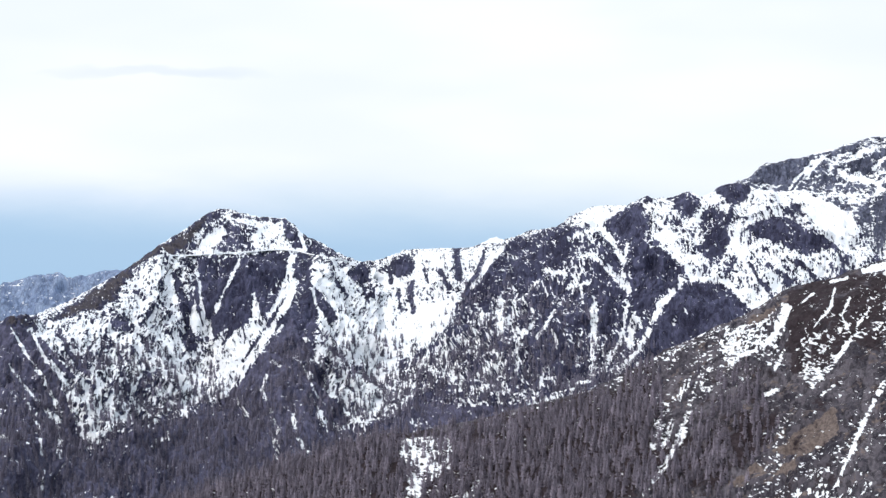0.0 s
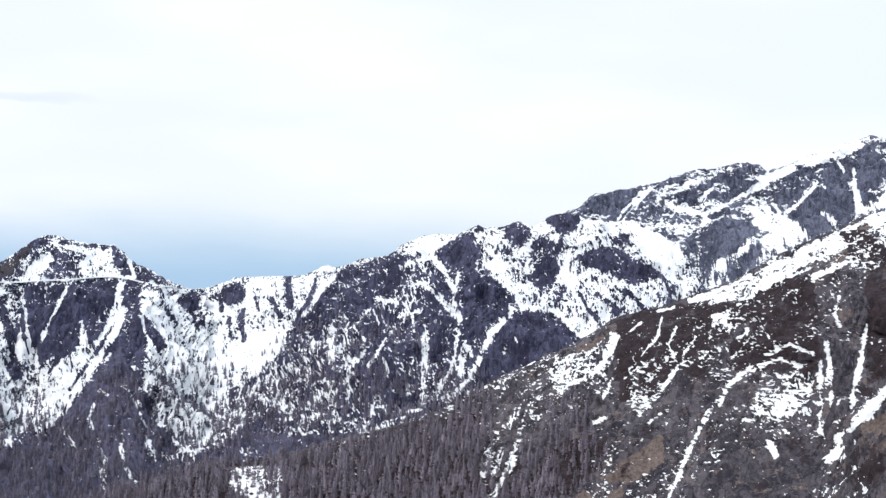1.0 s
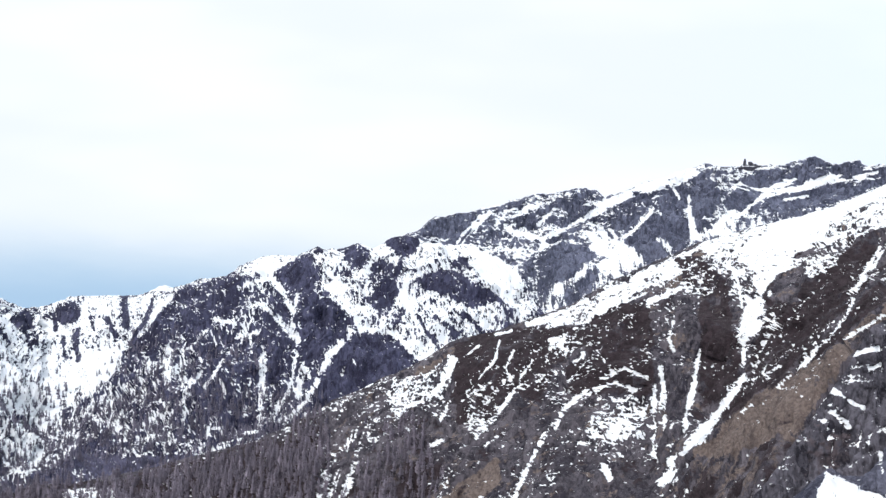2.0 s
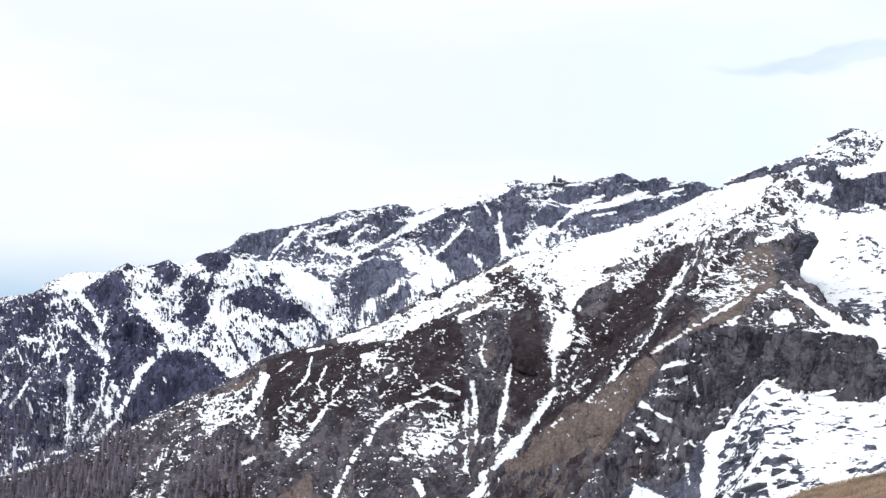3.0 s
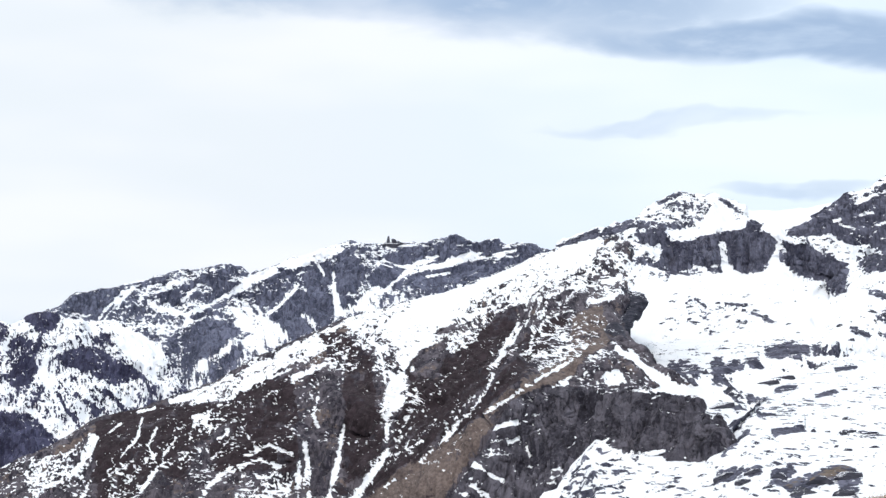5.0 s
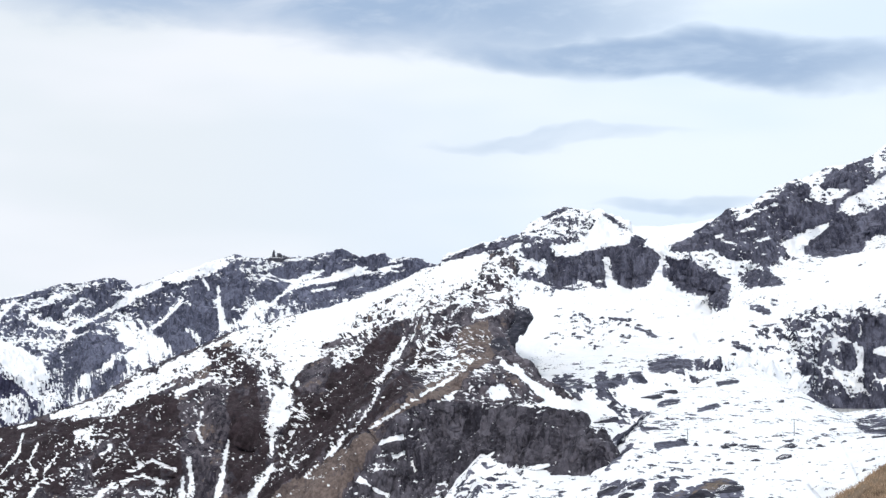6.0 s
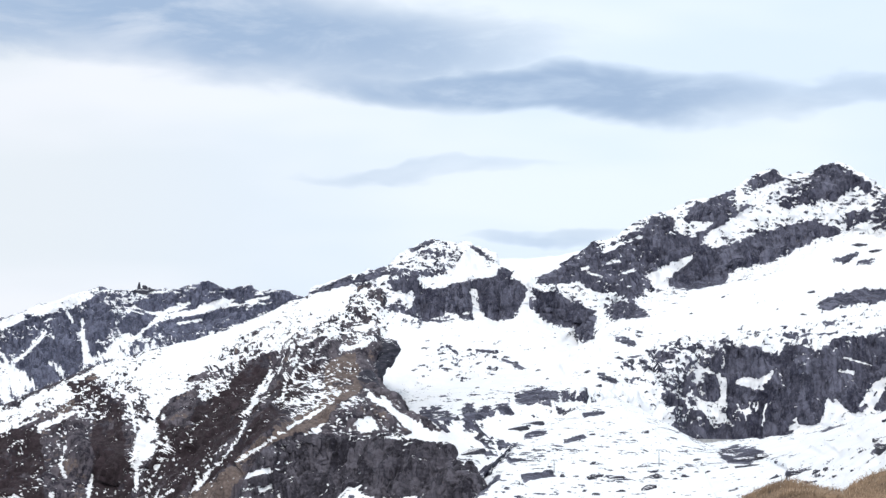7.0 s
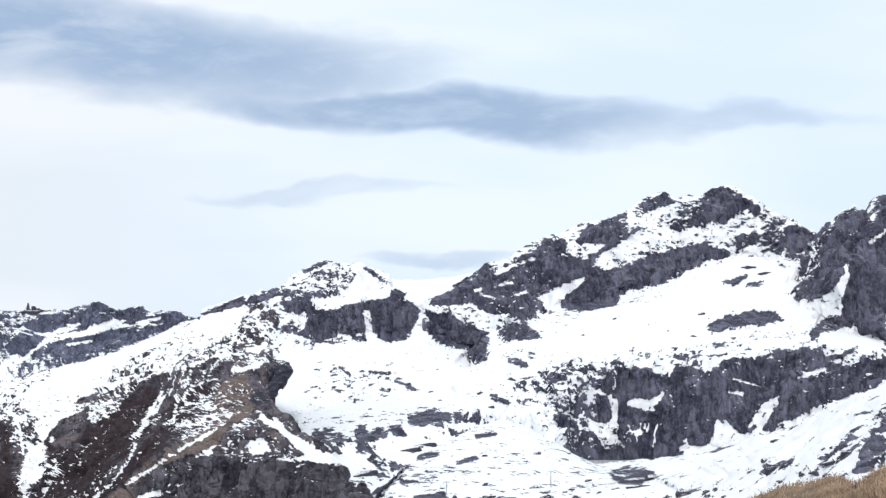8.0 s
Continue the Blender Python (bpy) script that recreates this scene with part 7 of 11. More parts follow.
patch("massif", "snow", 8.2, 0.50, (1361, 2549, 141), (1457, 2468, 157), (1465, 2229, 122), (1395, 2071, 85), (1337, 2175, 78), (1315, 2390, 92))

mark("apron", "snow", 12.8, -0.35, (703, 1467, -81), (695, 1383, -88), (702, 1520, -99))
mark("apron", "snow", 4.5, -1.10, (749, 1320, -70), (746, 1261, -65))
mark("apron", "snow", 3.5, -1.10, (754, 1239, -66), (763, 1242, -65))
mark("apron", "snow", 6.0, -1.40, (740, 1197, -73), (762, 1200, -68), (794, 1211, -61), (756, 1144, -74))
mark("apron", "grass", 5.2, 0.60, (740, 1197, -73), (762, 1200, -68), (794, 1211, -61))
mark("apron", "snow", 6.6, 0.90, (701, 1546, -99), (688, 1506, -117), (669, 1487, -140))
mark("apron", "snow", 10.9, -0.30, (684, 1442, -102), (641, 1334, -109), (627, 1335, -126), (622, 1273, -120))
mark("apron", "snow", 6.1, -0.90, (651, 1298, -107), (635, 1263, -115))
mark("apron", "snow", 4.5, -1.40, (983, 1295, -24), (995, 1284, -23), (1025, 1296, -19))
mark("apron", "snow", 2.3, -1.20, (846, 946, -7), (839, 928, -6))
mark("apron", "snow", 1.3, -1.00, (768, 768, 11), (755, 774, 1), (756, 804, -8))
mark("apron", "snow", 2.5, -0.90, (714, 718, -3), (714, 705, 2))
patch("apron", "snow", 2.0, -1.80, (1029, 1364, -20), (1095, 1421, -15), (1116, 1429, -11), (1046, 1333, -18), (1022, 1278, -17), (987, 1227, -20), (983, 1244, -24), (963, 1207, -25), (952, 1228, -27), (980, 1276, -24), (1009, 1326, -21))
patch("apron", "rock", 1.1, 2.00, (833, 931, -8), (854, 945, -3), (834, 922, -7), (814, 904, -10), (829, 930, -11))
patch("apron", "rock", 1.1, 1.80, (841, 923, -4), (824, 900, -3), (808, 888, -9))
patch("apron", "rock", 1.6, 2.00, (746, 741, 11), (788, 775, 27), (797, 772, 34), (761, 716, 32), (628, 593, -4), (709, 699, -1), (708, 706, -7), (714, 718, -3), (735, 729, 2), (740, 738, 4))
mark("apron", "snow", 1.4, -1.50, (766, 809, -2), (770, 799, 4), (776, 791, 10))
mark("apron", "snow", 1.4, -1.30, (781, 798, 15), (793, 793, 23))
mark("apron", "snow", 1.4, -1.30, (847, 855, 27), (812, 801, 31))
patch("apron", "snow", 1.5, -1.60, (1065, 1268, 1), (1082, 1268, 7), (1076, 1248, 8), (1058, 1239, 3))
mark("apron", "snow", 3.8, -0.80, (879, 1080, -28), (861, 1038, -25))
patch("apron", "snow", 2.0, 2.00, (689, 1542, -104), (703, 1527, -97), (699, 1502, -106), (685, 1501, -120), (654, 1438, -139), (611, 1372, -155), (647, 1471, -160), (664, 1483, -144), (675, 1501, -125))
patch("apron", "snow", 2.3, -1.60, (659, 1344, -102), (671, 1354, -98), (663, 1326, -101), (652, 1308, -106), (652, 1321, -106))
patch("apron", "snow", 3.4, -0.90, (693, 1463, -95), (690, 1436, -93), (657, 1363, -101), (685, 1452, -106))
patch("apron", "snow", 7.2, -0.75, (682, 1500, -123), (636, 1326, -113), (629, 1251, -117), (596, 1240, -128), (619, 1367, -145))
patch("apron", "snow", 5.1, 0.90, (1132, 1431, -7), (1048, 1211, 6), (992, 1080, 18), (893, 915, 33), (896, 898, 38), (805, 826, 15), (801, 857, 1), (829, 935, -12), (910, 1104, -20))
patch("apron", "snow", 4.5, 0.60, (868, 1471, -29), (1042, 1650, 1), (1202, 1782, 27), (1143, 1588, 1), (1068, 1429, -15), (978, 1359, -24), (925, 1418, -24))
patch("apron", "snow", 8.1, -0.50, (673, 1462, -122), (686, 1424, -94), (669, 1324, -99), (627, 1212, -118), (609, 1213, -127), (607, 1324, -143))
fan("apron", "snow", 0.9, -1.50, 24, 28, [(699, 1519, -103), (682, 1494, -125), (623, 1371, -141)], [(735, 1486, -67), (679, 1341, -95), (625, 1217, -118)])
patch("apron", "snow", 5.0, -0.70, (620, 1553, -155), (649, 1490, -150), (641, 1455, -164), (605, 1528, -171))

# fields and strips that lie over the marks above
# rock, scrub, grass and snow that each slope carries
field("left", "snow", 2.2, 0.33, 1.45, (-701, 3177, -125), (-597, 3355, -115), (-602, 3473, -71), (-529, 3588, -14), (-504, 3646, -31), (-492, 3485, -125), (-455, 3446, -207), (-481, 3261, -216), (-532, 3270, -197), (-529, 3136, -265), (-534, 3003, -290), (-566, 2978, -315), (-596, 2994, -271), (-627, 3011, -227))
field("left", "scrub", 2.0, -0.81, 1.45, (-741, 3103, -125), (-697, 3162, -130), (-618, 3012, -227), (-596, 2993, -280), (-564, 2920, -318), (-583, 2797, -374), (-638, 2673, -357))
field("left", "snow", 2.2, 0.56, 1.1, (-535, 3320, -159), (-479, 3461, -177), (-380, 3432, -154), (-352, 3465, -124), (-348, 3318, -199), (-388, 3315, -240), (-448, 3313, -250), (-476, 3231, -253), (-494, 3282, -207))
field("left", "snow", 2.3, 0.59, 1.45, (-250, 3663, -20), (-173, 3935, -45), (-127, 3997, -46), (-64, 3882, -68), (-27, 3677, -132), (18, 3619, -130), (-26, 3519, -179), (-70, 3569, -193), (-88, 3433, -248), (-113, 3257, -295), (-132, 3228, -307), (-182, 3244, -294), (-202, 3245, -254), (-226, 3319, -200), (-237, 3470, -124), (-195, 3474, -135), (-228, 3578, -74))
field("left", "snow", 2.5, 0.39, 1.45, (-61, 4069, -10), (91, 3934, 3), (52, 3691, -65), (18, 3619, -130), (-26, 3558, -171), (-72, 3714, -133), (-100, 3928, -69))
field("left", "rock", 2.3, -0.33, 1.68, (17, 3466, -166), (51, 3661, -98), (96, 3646, -42), (136, 3850, 14), (208, 3881, 38), (286, 3820, 73), (313, 3728, 48), (359, 3726, 82), (397, 3769, 106), (405, 3630, 47), (396, 3457, -8), (454, 3342, -58), (530, 3247, -101), (412, 3253, -156), (362, 3243, -205), (257, 3167, -239), (174, 3245, -254), (76, 3284, -257), (-66, 3370, -264), (-90, 3516, -211))
field("left", "snow", 2.3, 0.0, 1.68, (61, 3566, -128), (128, 3612, -63), (173, 3421, -112), (139, 3366, -161), (86, 3299, -249), (46, 3293, -258), (69, 3412, -184))
field("left", "snow", 2.2, 0.07, 1.79, (-68, 3511, -211), (17, 3466, -166), (81, 3492, -125), (169, 3339, -180), (215, 3265, -236), (115, 3258, -255), (-25, 3377, -254), (-85, 3325, -281))
field("left", "snow", 2.3, 0.45, 1.45, (402, 3711, 93), (598, 3662, 137), (693, 3578, 112), (770, 3485, 66), (748, 3382, -8), (654, 3325, -53), (548, 3237, -101), (530, 3247, -101), (503, 3331, -58), (454, 3342, -58), (426, 3530, 3))
field("left", "rock", 2.4, -0.45, 1.45, (-484, 3664, -14), (-409, 3689, -9), (-406, 3562, -62), (-416, 3516, -104), (-431, 3501, -136), (-453, 3509, -126), (-467, 3532, -83))
field("left", "rock", 2.3, -0.87, 0.88, (-402, 3679, -14), (-303, 3764, -3), (-306, 3604, -58), (-321, 3470, -108), (-337, 3466, -124), (-357, 3529, -94), (-366, 3555, -84), (-359, 3479, -124), (-374, 3468, -135), (-409, 3494, -138), (-429, 3486, -157), (-441, 3518, -142), (-426, 3509, -110), (-414, 3544, -78), (-405, 3600, -41))
field("left", "rock", 2.4, -0.81, 0.88, (-467, 3576, -63), (-442, 3641, -53), (-420, 3542, -73), (-426, 3509, -110), (-444, 3518, -137), (-452, 3517, -115), (-465, 3533, -83))
field("left", "rock", 2.4, -0.61, 1.33, (-523, 3585, -41), (-508, 3582, -52), (-488, 3527, -105), (-479, 3505, -136), (-492, 3496, -125), (-507, 3527, -83))
field("left", "rock", 2.3, -0.7, 1.22, (-492, 3483, -141), (-466, 3483, -156), (-459, 3472, -188), (-476, 3443, -191), (-489, 3477, -167))
field("left", "rock", 2.2, -0.74, 1.1, (-606, 3377, -105), (-571, 3382, -126), (-564, 3314, -144), (-581, 3297, -148), (-595, 3317, -129))
field("left", "rock", 2.2, -0.61, 1.33, (-518, 3244, -205), (-494, 3253, -210), (-495, 3226, -233), (-515, 3168, -268), (-533, 3191, -250))
field("left", "rock", 2.3, -0.87, 0.88, (-297, 3771, -3), (-274, 3771, -3), (-257, 3613, -41), (-247, 3546, -73), (-228, 3494, -109), (-237, 3470, -124), (-232, 3344, -160), (-240, 3334, -160), (-260, 3431, -133), (-279, 3469, -119), (-285, 3546, -84), (-271, 3577, -68), (-285, 3610, -52), (-294, 3594, -63), (-293, 3666, -31))
field("left", "rock", 2.3, -0.81, 0.88, (-254, 3558, -68), (-225, 3528, -94), (-201, 3486, -125), (-197, 3475, -135), (-218, 3417, -138), (-232, 3479, -119), (-245, 3524, -94))
field("left", "scrub", 2.2, -0.87, 0.88, (-281, 3435, -128), (-258, 3337, -160), (-245, 3367, -167), (-232, 3332, -190), (-245, 3294, -198), (-225, 3302, -239), (-182, 3255, -270), (-162, 3245, -294), (-180, 3206, -305), (-207, 3172, -287), (-220, 3219, -272), (-230, 3207, -263), (-213, 3121, -302), (-246, 3058, -333), (-284, 3071, -339), (-317, 3120, -311), (-334, 3192, -260), (-380, 3253, -255), (-355, 3296, -228), (-331, 3303, -199), (-311, 3360, -161))
field("left", "snow", 2.4, 0.87, 0.7, (-95, 3718, -133), (-39, 3734, -111), (29, 3652, -97), (17, 3558, -138), (-26, 3558, -171), (-71, 3637, -180))
field("left", "snow", 2.2, 0.66, 1.1, (-142, 3475, -220), (-101, 3516, -212), (-97, 3383, -265), (-128, 3251, -299), (-145, 3305, -279))
field("left", "rock", 2.6, -0.74, 1.22, (-137, 4003, -46), (-102, 3974, -21), (-67, 4073, -10), (-59, 3953, -39), (-76, 3909, -57), (-114, 3986, -46))
field("left", "rock", 2.5, -0.66, 1.22, (-193, 3814, -44), (-174, 3971, -27), (-155, 3953, -45), (-156, 3820, -67), (-182, 3751, -66))
field("left", "rock", 2.6, -0.81, 0.88, (-372, 3887, 62), (-338, 3905, 65), (-305, 3868, 38), (-280, 3766, 3), (-309, 3771, 3), (-310, 3854, 26), (-335, 3876, 50))
field("left", "rock", 2.5, -0.2, 1.68, (-483, 3834, 73), (-402, 3839, 55), (-382, 3751, 3), (-437, 3733, -3), (-495, 3746, 3), (-510, 3692, 3), (-499, 3776, 37))
field("left", "snow", 2.5, 0.77, 0.99, (-492, 3682, -3), (-485, 3755, 20), (-468, 3800, 49), (-445, 3807, 43), (-450, 3753, 14), (-469, 3677, -1))
field("left", "snow", 2.6, 0.61, 1.22, (-392, 3852, 56), (-337, 3892, 56), (-328, 3856, 32), (-315, 3777, 3), (-375, 3742, 0))
strip("left", "rock", 6.6, -0.74, 0.99, (-293, 3865, 26), (-264, 3873, 12), (-226, 3830, -9))
strip("left", "snow", 2.8, 1.0, 0.65, (-306, 3920, 45), (-293, 3851, 20), (-280, 3766, 3))
strip("left", "snow", 2.6, 0.97, 0.76, (-719, 3088, -129), (-687, 3051, -169), (-652, 3018, -204), (-631, 3006, -240), (-618, 2988, -266))
strip("left", "snow", 2.7, 0.93, 0.88, (-700, 3151, -132), (-662, 3046, -164), (-638, 3040, -196), (-614, 3036, -224), (-590, 3007, -245))
strip("left", "snow", 2.2, 0.93, 0.88, (-704, 3005, -185), (-678, 2991, -216), (-646, 2969, -246), (-623, 2969, -271))
strip("left", "snow", 2.2, 0.93, 0.88, (-669, 3042, -192), (-641, 3011, -227), (-616, 3003, -258))
strip("left", "snow", 5.3, 0.93, 0.88, (-590, 3057, -221), (-575, 3040, -257), (-566, 2978, -315))
strip("left", "snow", 3.6, 0.89, 0.88, (-574, 3082, -213), (-565, 3064, -240), (-562, 2995, -289))
strip("left", "snow", 2.7, 0.89, 0.88, (-542, 3127, -236), (-528, 3087, -275))
strip("left", "snow", 2.5, 0.89, 0.99, (-657, 2939, -244), (-630, 2896, -280), (-612, 2833, -312))
strip("left", "snow", 4.3, 0.84, 1.1, (-622, 2994, -253), (-591, 2856, -319))
strip("left", "snow", 2.4, 0.77, 1.22, (-605, 2813, -336), (-603, 2780, -372))
strip("left", "snow", 2.1, 0.77, 1.22, (-581, 2850, -327), (-594, 2831, -351))
strip("left", "scrub", 3.5, -0.81, 0.99, (-673, 3096, -148), (-639, 3047, -178), (-612, 3047, -206))
strip("left", "scrub", 4.5, -0.81, 0.99, (-668, 3231, -145), (-626, 3117, -173), (-592, 3089, -204))
strip("left", "snow", 4.1, 1.0, 0.82, (-303, 3699, -9), (-303, 3608, -52), (-308, 3560, -79), (-318, 3433, -123), (-337, 3412, -153), (-366, 3397, -189), (-388, 3334, -226))
strip("left", "snow", 3.1, 0.97, 0.88, (-287, 3565, -79), (-301, 3475, -108), (-318, 3432, -144), (-340, 3394, -173), (-364, 3327, -210), (-377, 3310, -239))
strip("left", "rock", 2.5, -0.77, 0.88, (-306, 3542, -94), (-328, 3431, -144), (-359, 3330, -200))
strip("left", "snow", 3.8, 0.97, 0.88, (-363, 3550, -84), (-349, 3487, -109), (-336, 3429, -138))
strip("left", "snow", 3.1, 0.97, 0.76, (-399, 3653, -20), (-407, 3576, -52), (-419, 3535, -83), (-432, 3510, -120))
strip("left", "snow", 3.4, 0.97, 0.88, (-470, 3574, -63), (-453, 3509, -126), (-443, 3510, -158), (-428, 3461, -187))
strip("left", "snow", 3.0, 0.93, 0.76, (-528, 3546, -51), (-505, 3500, -104), (-488, 3489, -157))
strip("left", "rock", 3.0, -0.7, 0.99, (-409, 3496, -125), (-389, 3465, -145), (-407, 3437, -175))
strip("left", "snow", 3.0, 0.97, 0.65, (-250, 3545, -73), (-242, 3513, -99), (-226, 3471, -124), (-214, 3452, -145))
strip("left", "snow", 3.1, 0.97, 0.65, (-254, 3721, -31), (-228, 3578, -74), (-205, 3556, -111))
strip("left", "snow", 3.2, 1.0, 0.76, (-261, 3314, -189), (-237, 3259, -221), (-221, 3234, -254), (-191, 3236, -283))
strip("left", "snow", 3.2, 1.0, 0.76, (-230, 3223, -253), (-210, 3192, -284))
strip("left", "snow", 2.5, 0.97, 0.88, (-309, 3255, -220), (-314, 3211, -242), (-298, 3171, -268), (-279, 3119, -301), (-270, 3069, -325))
strip("left", "snow", 4.4, 0.89, 1.1, (-281, 3090, -317), (-275, 3071, -339))
strip("left", "snow", 3.5, 0.89, 0.99, (-254, 3159, -286), (-244, 3098, -309), (-222, 3047, -331))
strip("left", "snow", 2.8, 0.93, 0.88, (-303, 3278, -197), (-287, 3273, -205))
strip("left", "snow", 3.7, 0.84, 1.1, (-357, 3217, -262), (-333, 3177, -283))
strip("left", "snow", 5.7, 0.81, 1.22, (-452, 3197, -285), (-444, 3281, -267), (-439, 3323, -250))
strip("left", "snow", 3.6, 0.77, 1.22, (-480, 3065, -324), (-460, 3123, -311))
strip("left", "rock", 6.5, -0.89, 0.65, (-66, 3883, -68), (-66, 3796, -96), (-59, 3711, -127))
strip("left", "rock", 4.5, -0.74, 0.88, (-114, 3991, -43), (-110, 3934, -69))
strip("left", "rock", 3.8, -0.74, 0.88, (-93, 3859, -85), (-87, 3754, -117))
strip("left", "rock", 4.4, -0.77, 0.88, (-5, 3917, -45), (13, 3745, -79))
strip("left", "rock", 7.8, -0.84, 0.76, (30, 4063, 3), (32, 3768, -55))
strip("left", "rock", 3.3, -0.7, 0.88, (-38, 3930, -43), (-32, 3865, -68))
strip("left", "rock", 3.2, -0.66, 0.99, (-167, 3804, -67), (-151, 3708, -99))
strip("left", "rock", 4.2, -0.66, 0.99, (-210, 3654, -64), (-189, 3667, -89))
strip("left", "rock", 3.3, -0.7, 0.99, (89, 3934, 3), (75, 3749, -37))
strip("left", "snow", 4.2, 0.97, 0.76, (100, 3834, -9), (75, 3714, -54), (57, 3668, -75))
strip("left", "snow", 4.3, 0.97, 0.76, (124, 3843, 3), (93, 3757, -26))
strip("left", "snow", 5.9, 0.84, 1.1, (108, 3515, -94), (103, 3392, -152))
strip("left", "snow", 3.8, 0.93, 0.88, (167, 3398, -132), (139, 3366, -161), (133, 3344, -196))
strip("left", "snow", 2.9, 0.93, 0.88, (204, 3416, -112), (191, 3371, -131), (170, 3355, -161))
strip("left", "snow", 2.9, 0.89, 0.88, (198, 3346, -145), (208, 3317, -184))
strip("left", "snow", 3.8, 0.89, 0.99, (239, 3323, -190), (239, 3291, -213))
strip("left", "snow", 4.0, 0.89, 0.88, (154, 3468, -114), (128, 3463, -119), (104, 3392, -152))
strip("left", "snow", 2.0, 0.93, 0.76, (189, 3527, -62), (197, 3475, -87))
strip("left", "snow", 2.0, 0.93, 0.76, (180, 3564, -62), (150, 3502, -93))
strip("left", "snow", 5.1, 0.81, 1.1, (199, 3613, -41), (232, 3522, -46))
strip("left", "snow", 6.0, 1.0, 0.76, (286, 3533, -13), (316, 3510, -40), (336, 3438, -65), (345, 3420, -81))
strip("left", "snow", 5.0, 1.0, 0.76, (336, 3489, -40), (343, 3434, -68))
strip("left", "snow", 4.7, 0.97, 0.88, (317, 3706, 42), (335, 3656, 14), (343, 3511, -24))
strip("left", "snow", 3.1, 0.93, 0.88, (362, 3623, 14), (343, 3511, -24))
strip("left", "snow", 4.7, 0.97, 0.88, (337, 3396, -96), (327, 3346, -140), (312, 3299, -168), (286, 3283, -207), (247, 3227, -228), (221, 3214, -237))
strip("left", "snow", 5.7, 0.93, 0.99, (277, 3413, -101), (272, 3332, -160), (264, 3263, -206))
strip("left", "snow", 5.2, 1.0, 0.82, (422, 3372, -74), (391, 3328, -99), (374, 3312, -128), (353, 3258, -161), (327, 3248, -195), (302, 3245, -215))
strip("left", "snow", 6.6, 0.91, 0.99, (343, 3335, -119), (330, 3269, -167))
strip("left", "snow", 6.5, 0.91, 0.99, (340, 3246, -200), (350, 3245, -203))
strip("left", "snow", 3.0, 0.93, 0.88, (241, 3502, -69), (275, 3459, -61))
strip("left", "snow", 2.9, 0.84, 0.99, (257, 3461, -71), (258, 3419, -96))
strip("left", "snow", 2.9, 0.93, 0.88, (355, 3418, -75), (388, 3386, -73))
strip("left", "snow", 5.3, 0.89, 0.99, (251, 3735, 23), (299, 3695, 39))
field("left", "snow", 2.5, 0.7, 1.22, (252, 3831, 55), (322, 3831, 90), (370, 3731, 88), (313, 3728, 48), (261, 3788, 49))
field("left", "rock", 2.4, -0.93, 0.65, (323, 3706, 48), (392, 3724, 88), (397, 3664, 59), (383, 3531, 13), (362, 3623, 16), (342, 3672, 31))
field("left", "rock", 2.3, -0.84, 0.76, (360, 3521, -8), (394, 3531, 3), (424, 3427, -39), (427, 3372, -59), (374, 3360, -100), (346, 3398, -96), (361, 3430, -60), (347, 3472, -29))
field("left", "rock", 2.5, -0.7, 1.22, (453, 3711, 102), (486, 3702, 118), (511, 3683, 101), (498, 3624, 74), (472, 3641, 64))
field("left", "rock", 2.4, -0.7, 1.22, (537, 3686, 118), (561, 3675, 135), (598, 3662, 139), (609, 3652, 119), (588, 3603, 99), (560, 3598, 88), (546, 3653, 106))
field("left", "rock", 2.3, -0.56, 1.68, (511, 3641, 80), (550, 3569, 68), (537, 3484, 13), (505, 3412, -29), (488, 3438, -18), (480, 3495, 3), (499, 3592, 46))
field("left", "rock", 2.3, -0.87, 1.22, (579, 3481, 45), (625, 3504, 67), (655, 3491, 56), (674, 3426, 34), (715, 3422, 18), (714, 3368, 3), (688, 3390, -3), (665, 3379, -13), (638, 3404, 3), (615, 3446, 18), (588, 3473, 24))
field("left", "rock", 2.4, -0.7, 1.22, (638, 3517, 78), (674, 3533, 89), (678, 3500, 67), (658, 3506, 61))
strip("left", "rock", 3.9, -0.74, 0.99, (504, 3335, -50), (539, 3429, -20))
strip("left", "rock", 3.9, -0.74, 0.99, (565, 3399, -28), (564, 3299, -58))
strip("left", "rock", 4.8, -0.74, 0.99, (592, 3377, -28), (621, 3310, -58))
strip("left", "rock", 3.9, -0.74, 0.99, (639, 3350, -18), (666, 3333, -48))
strip("left", "rock", 3.8, -0.74, 0.99, (569, 3302, -58), (584, 3262, -87))
strip("left", "rock", 3.1, -0.74, 0.99, (569, 3623, 102), (539, 3499, 51))
strip("left", "rock", 3.2, -0.7, 0.99, (447, 3703, 99), (464, 3703, 104))
strip("left", "snow", 5.0, 0.97, 0.76, (421, 3627, 58), (441, 3526, 13), (450, 3432, -29), (451, 3360, -54))
strip("left", "snow", 5.0, 0.97, 0.76, (571, 3565, 57), (547, 3483, 13), (554, 3394, -28), (568, 3294, -78))
field("left", "rock", 2.2, -0.89, 0.99, (363, 3256, -156), (388, 3304, -118), (424, 3346, -74), (463, 3334, -58), (511, 3313, -68), (537, 3231, -106), (505, 3215, -125), (448, 3226, -155), (392, 3252, -195), (352, 3245, -205))
strip("left", "snow", 3.8, 0.84, 0.99, (408, 3274, -132), (413, 3283, -117))
strip("left", "snow", 2.8, 0.84, 0.99, (427, 3272, -105), (429, 3262, -113))
field("left", "snow", 2.3, 0.87, 0.65, (692, 3571, 106), (762, 3495, 77), (771, 3462, 45), (743, 3408, 3), (715, 3422, 23), (683, 3473, 66))
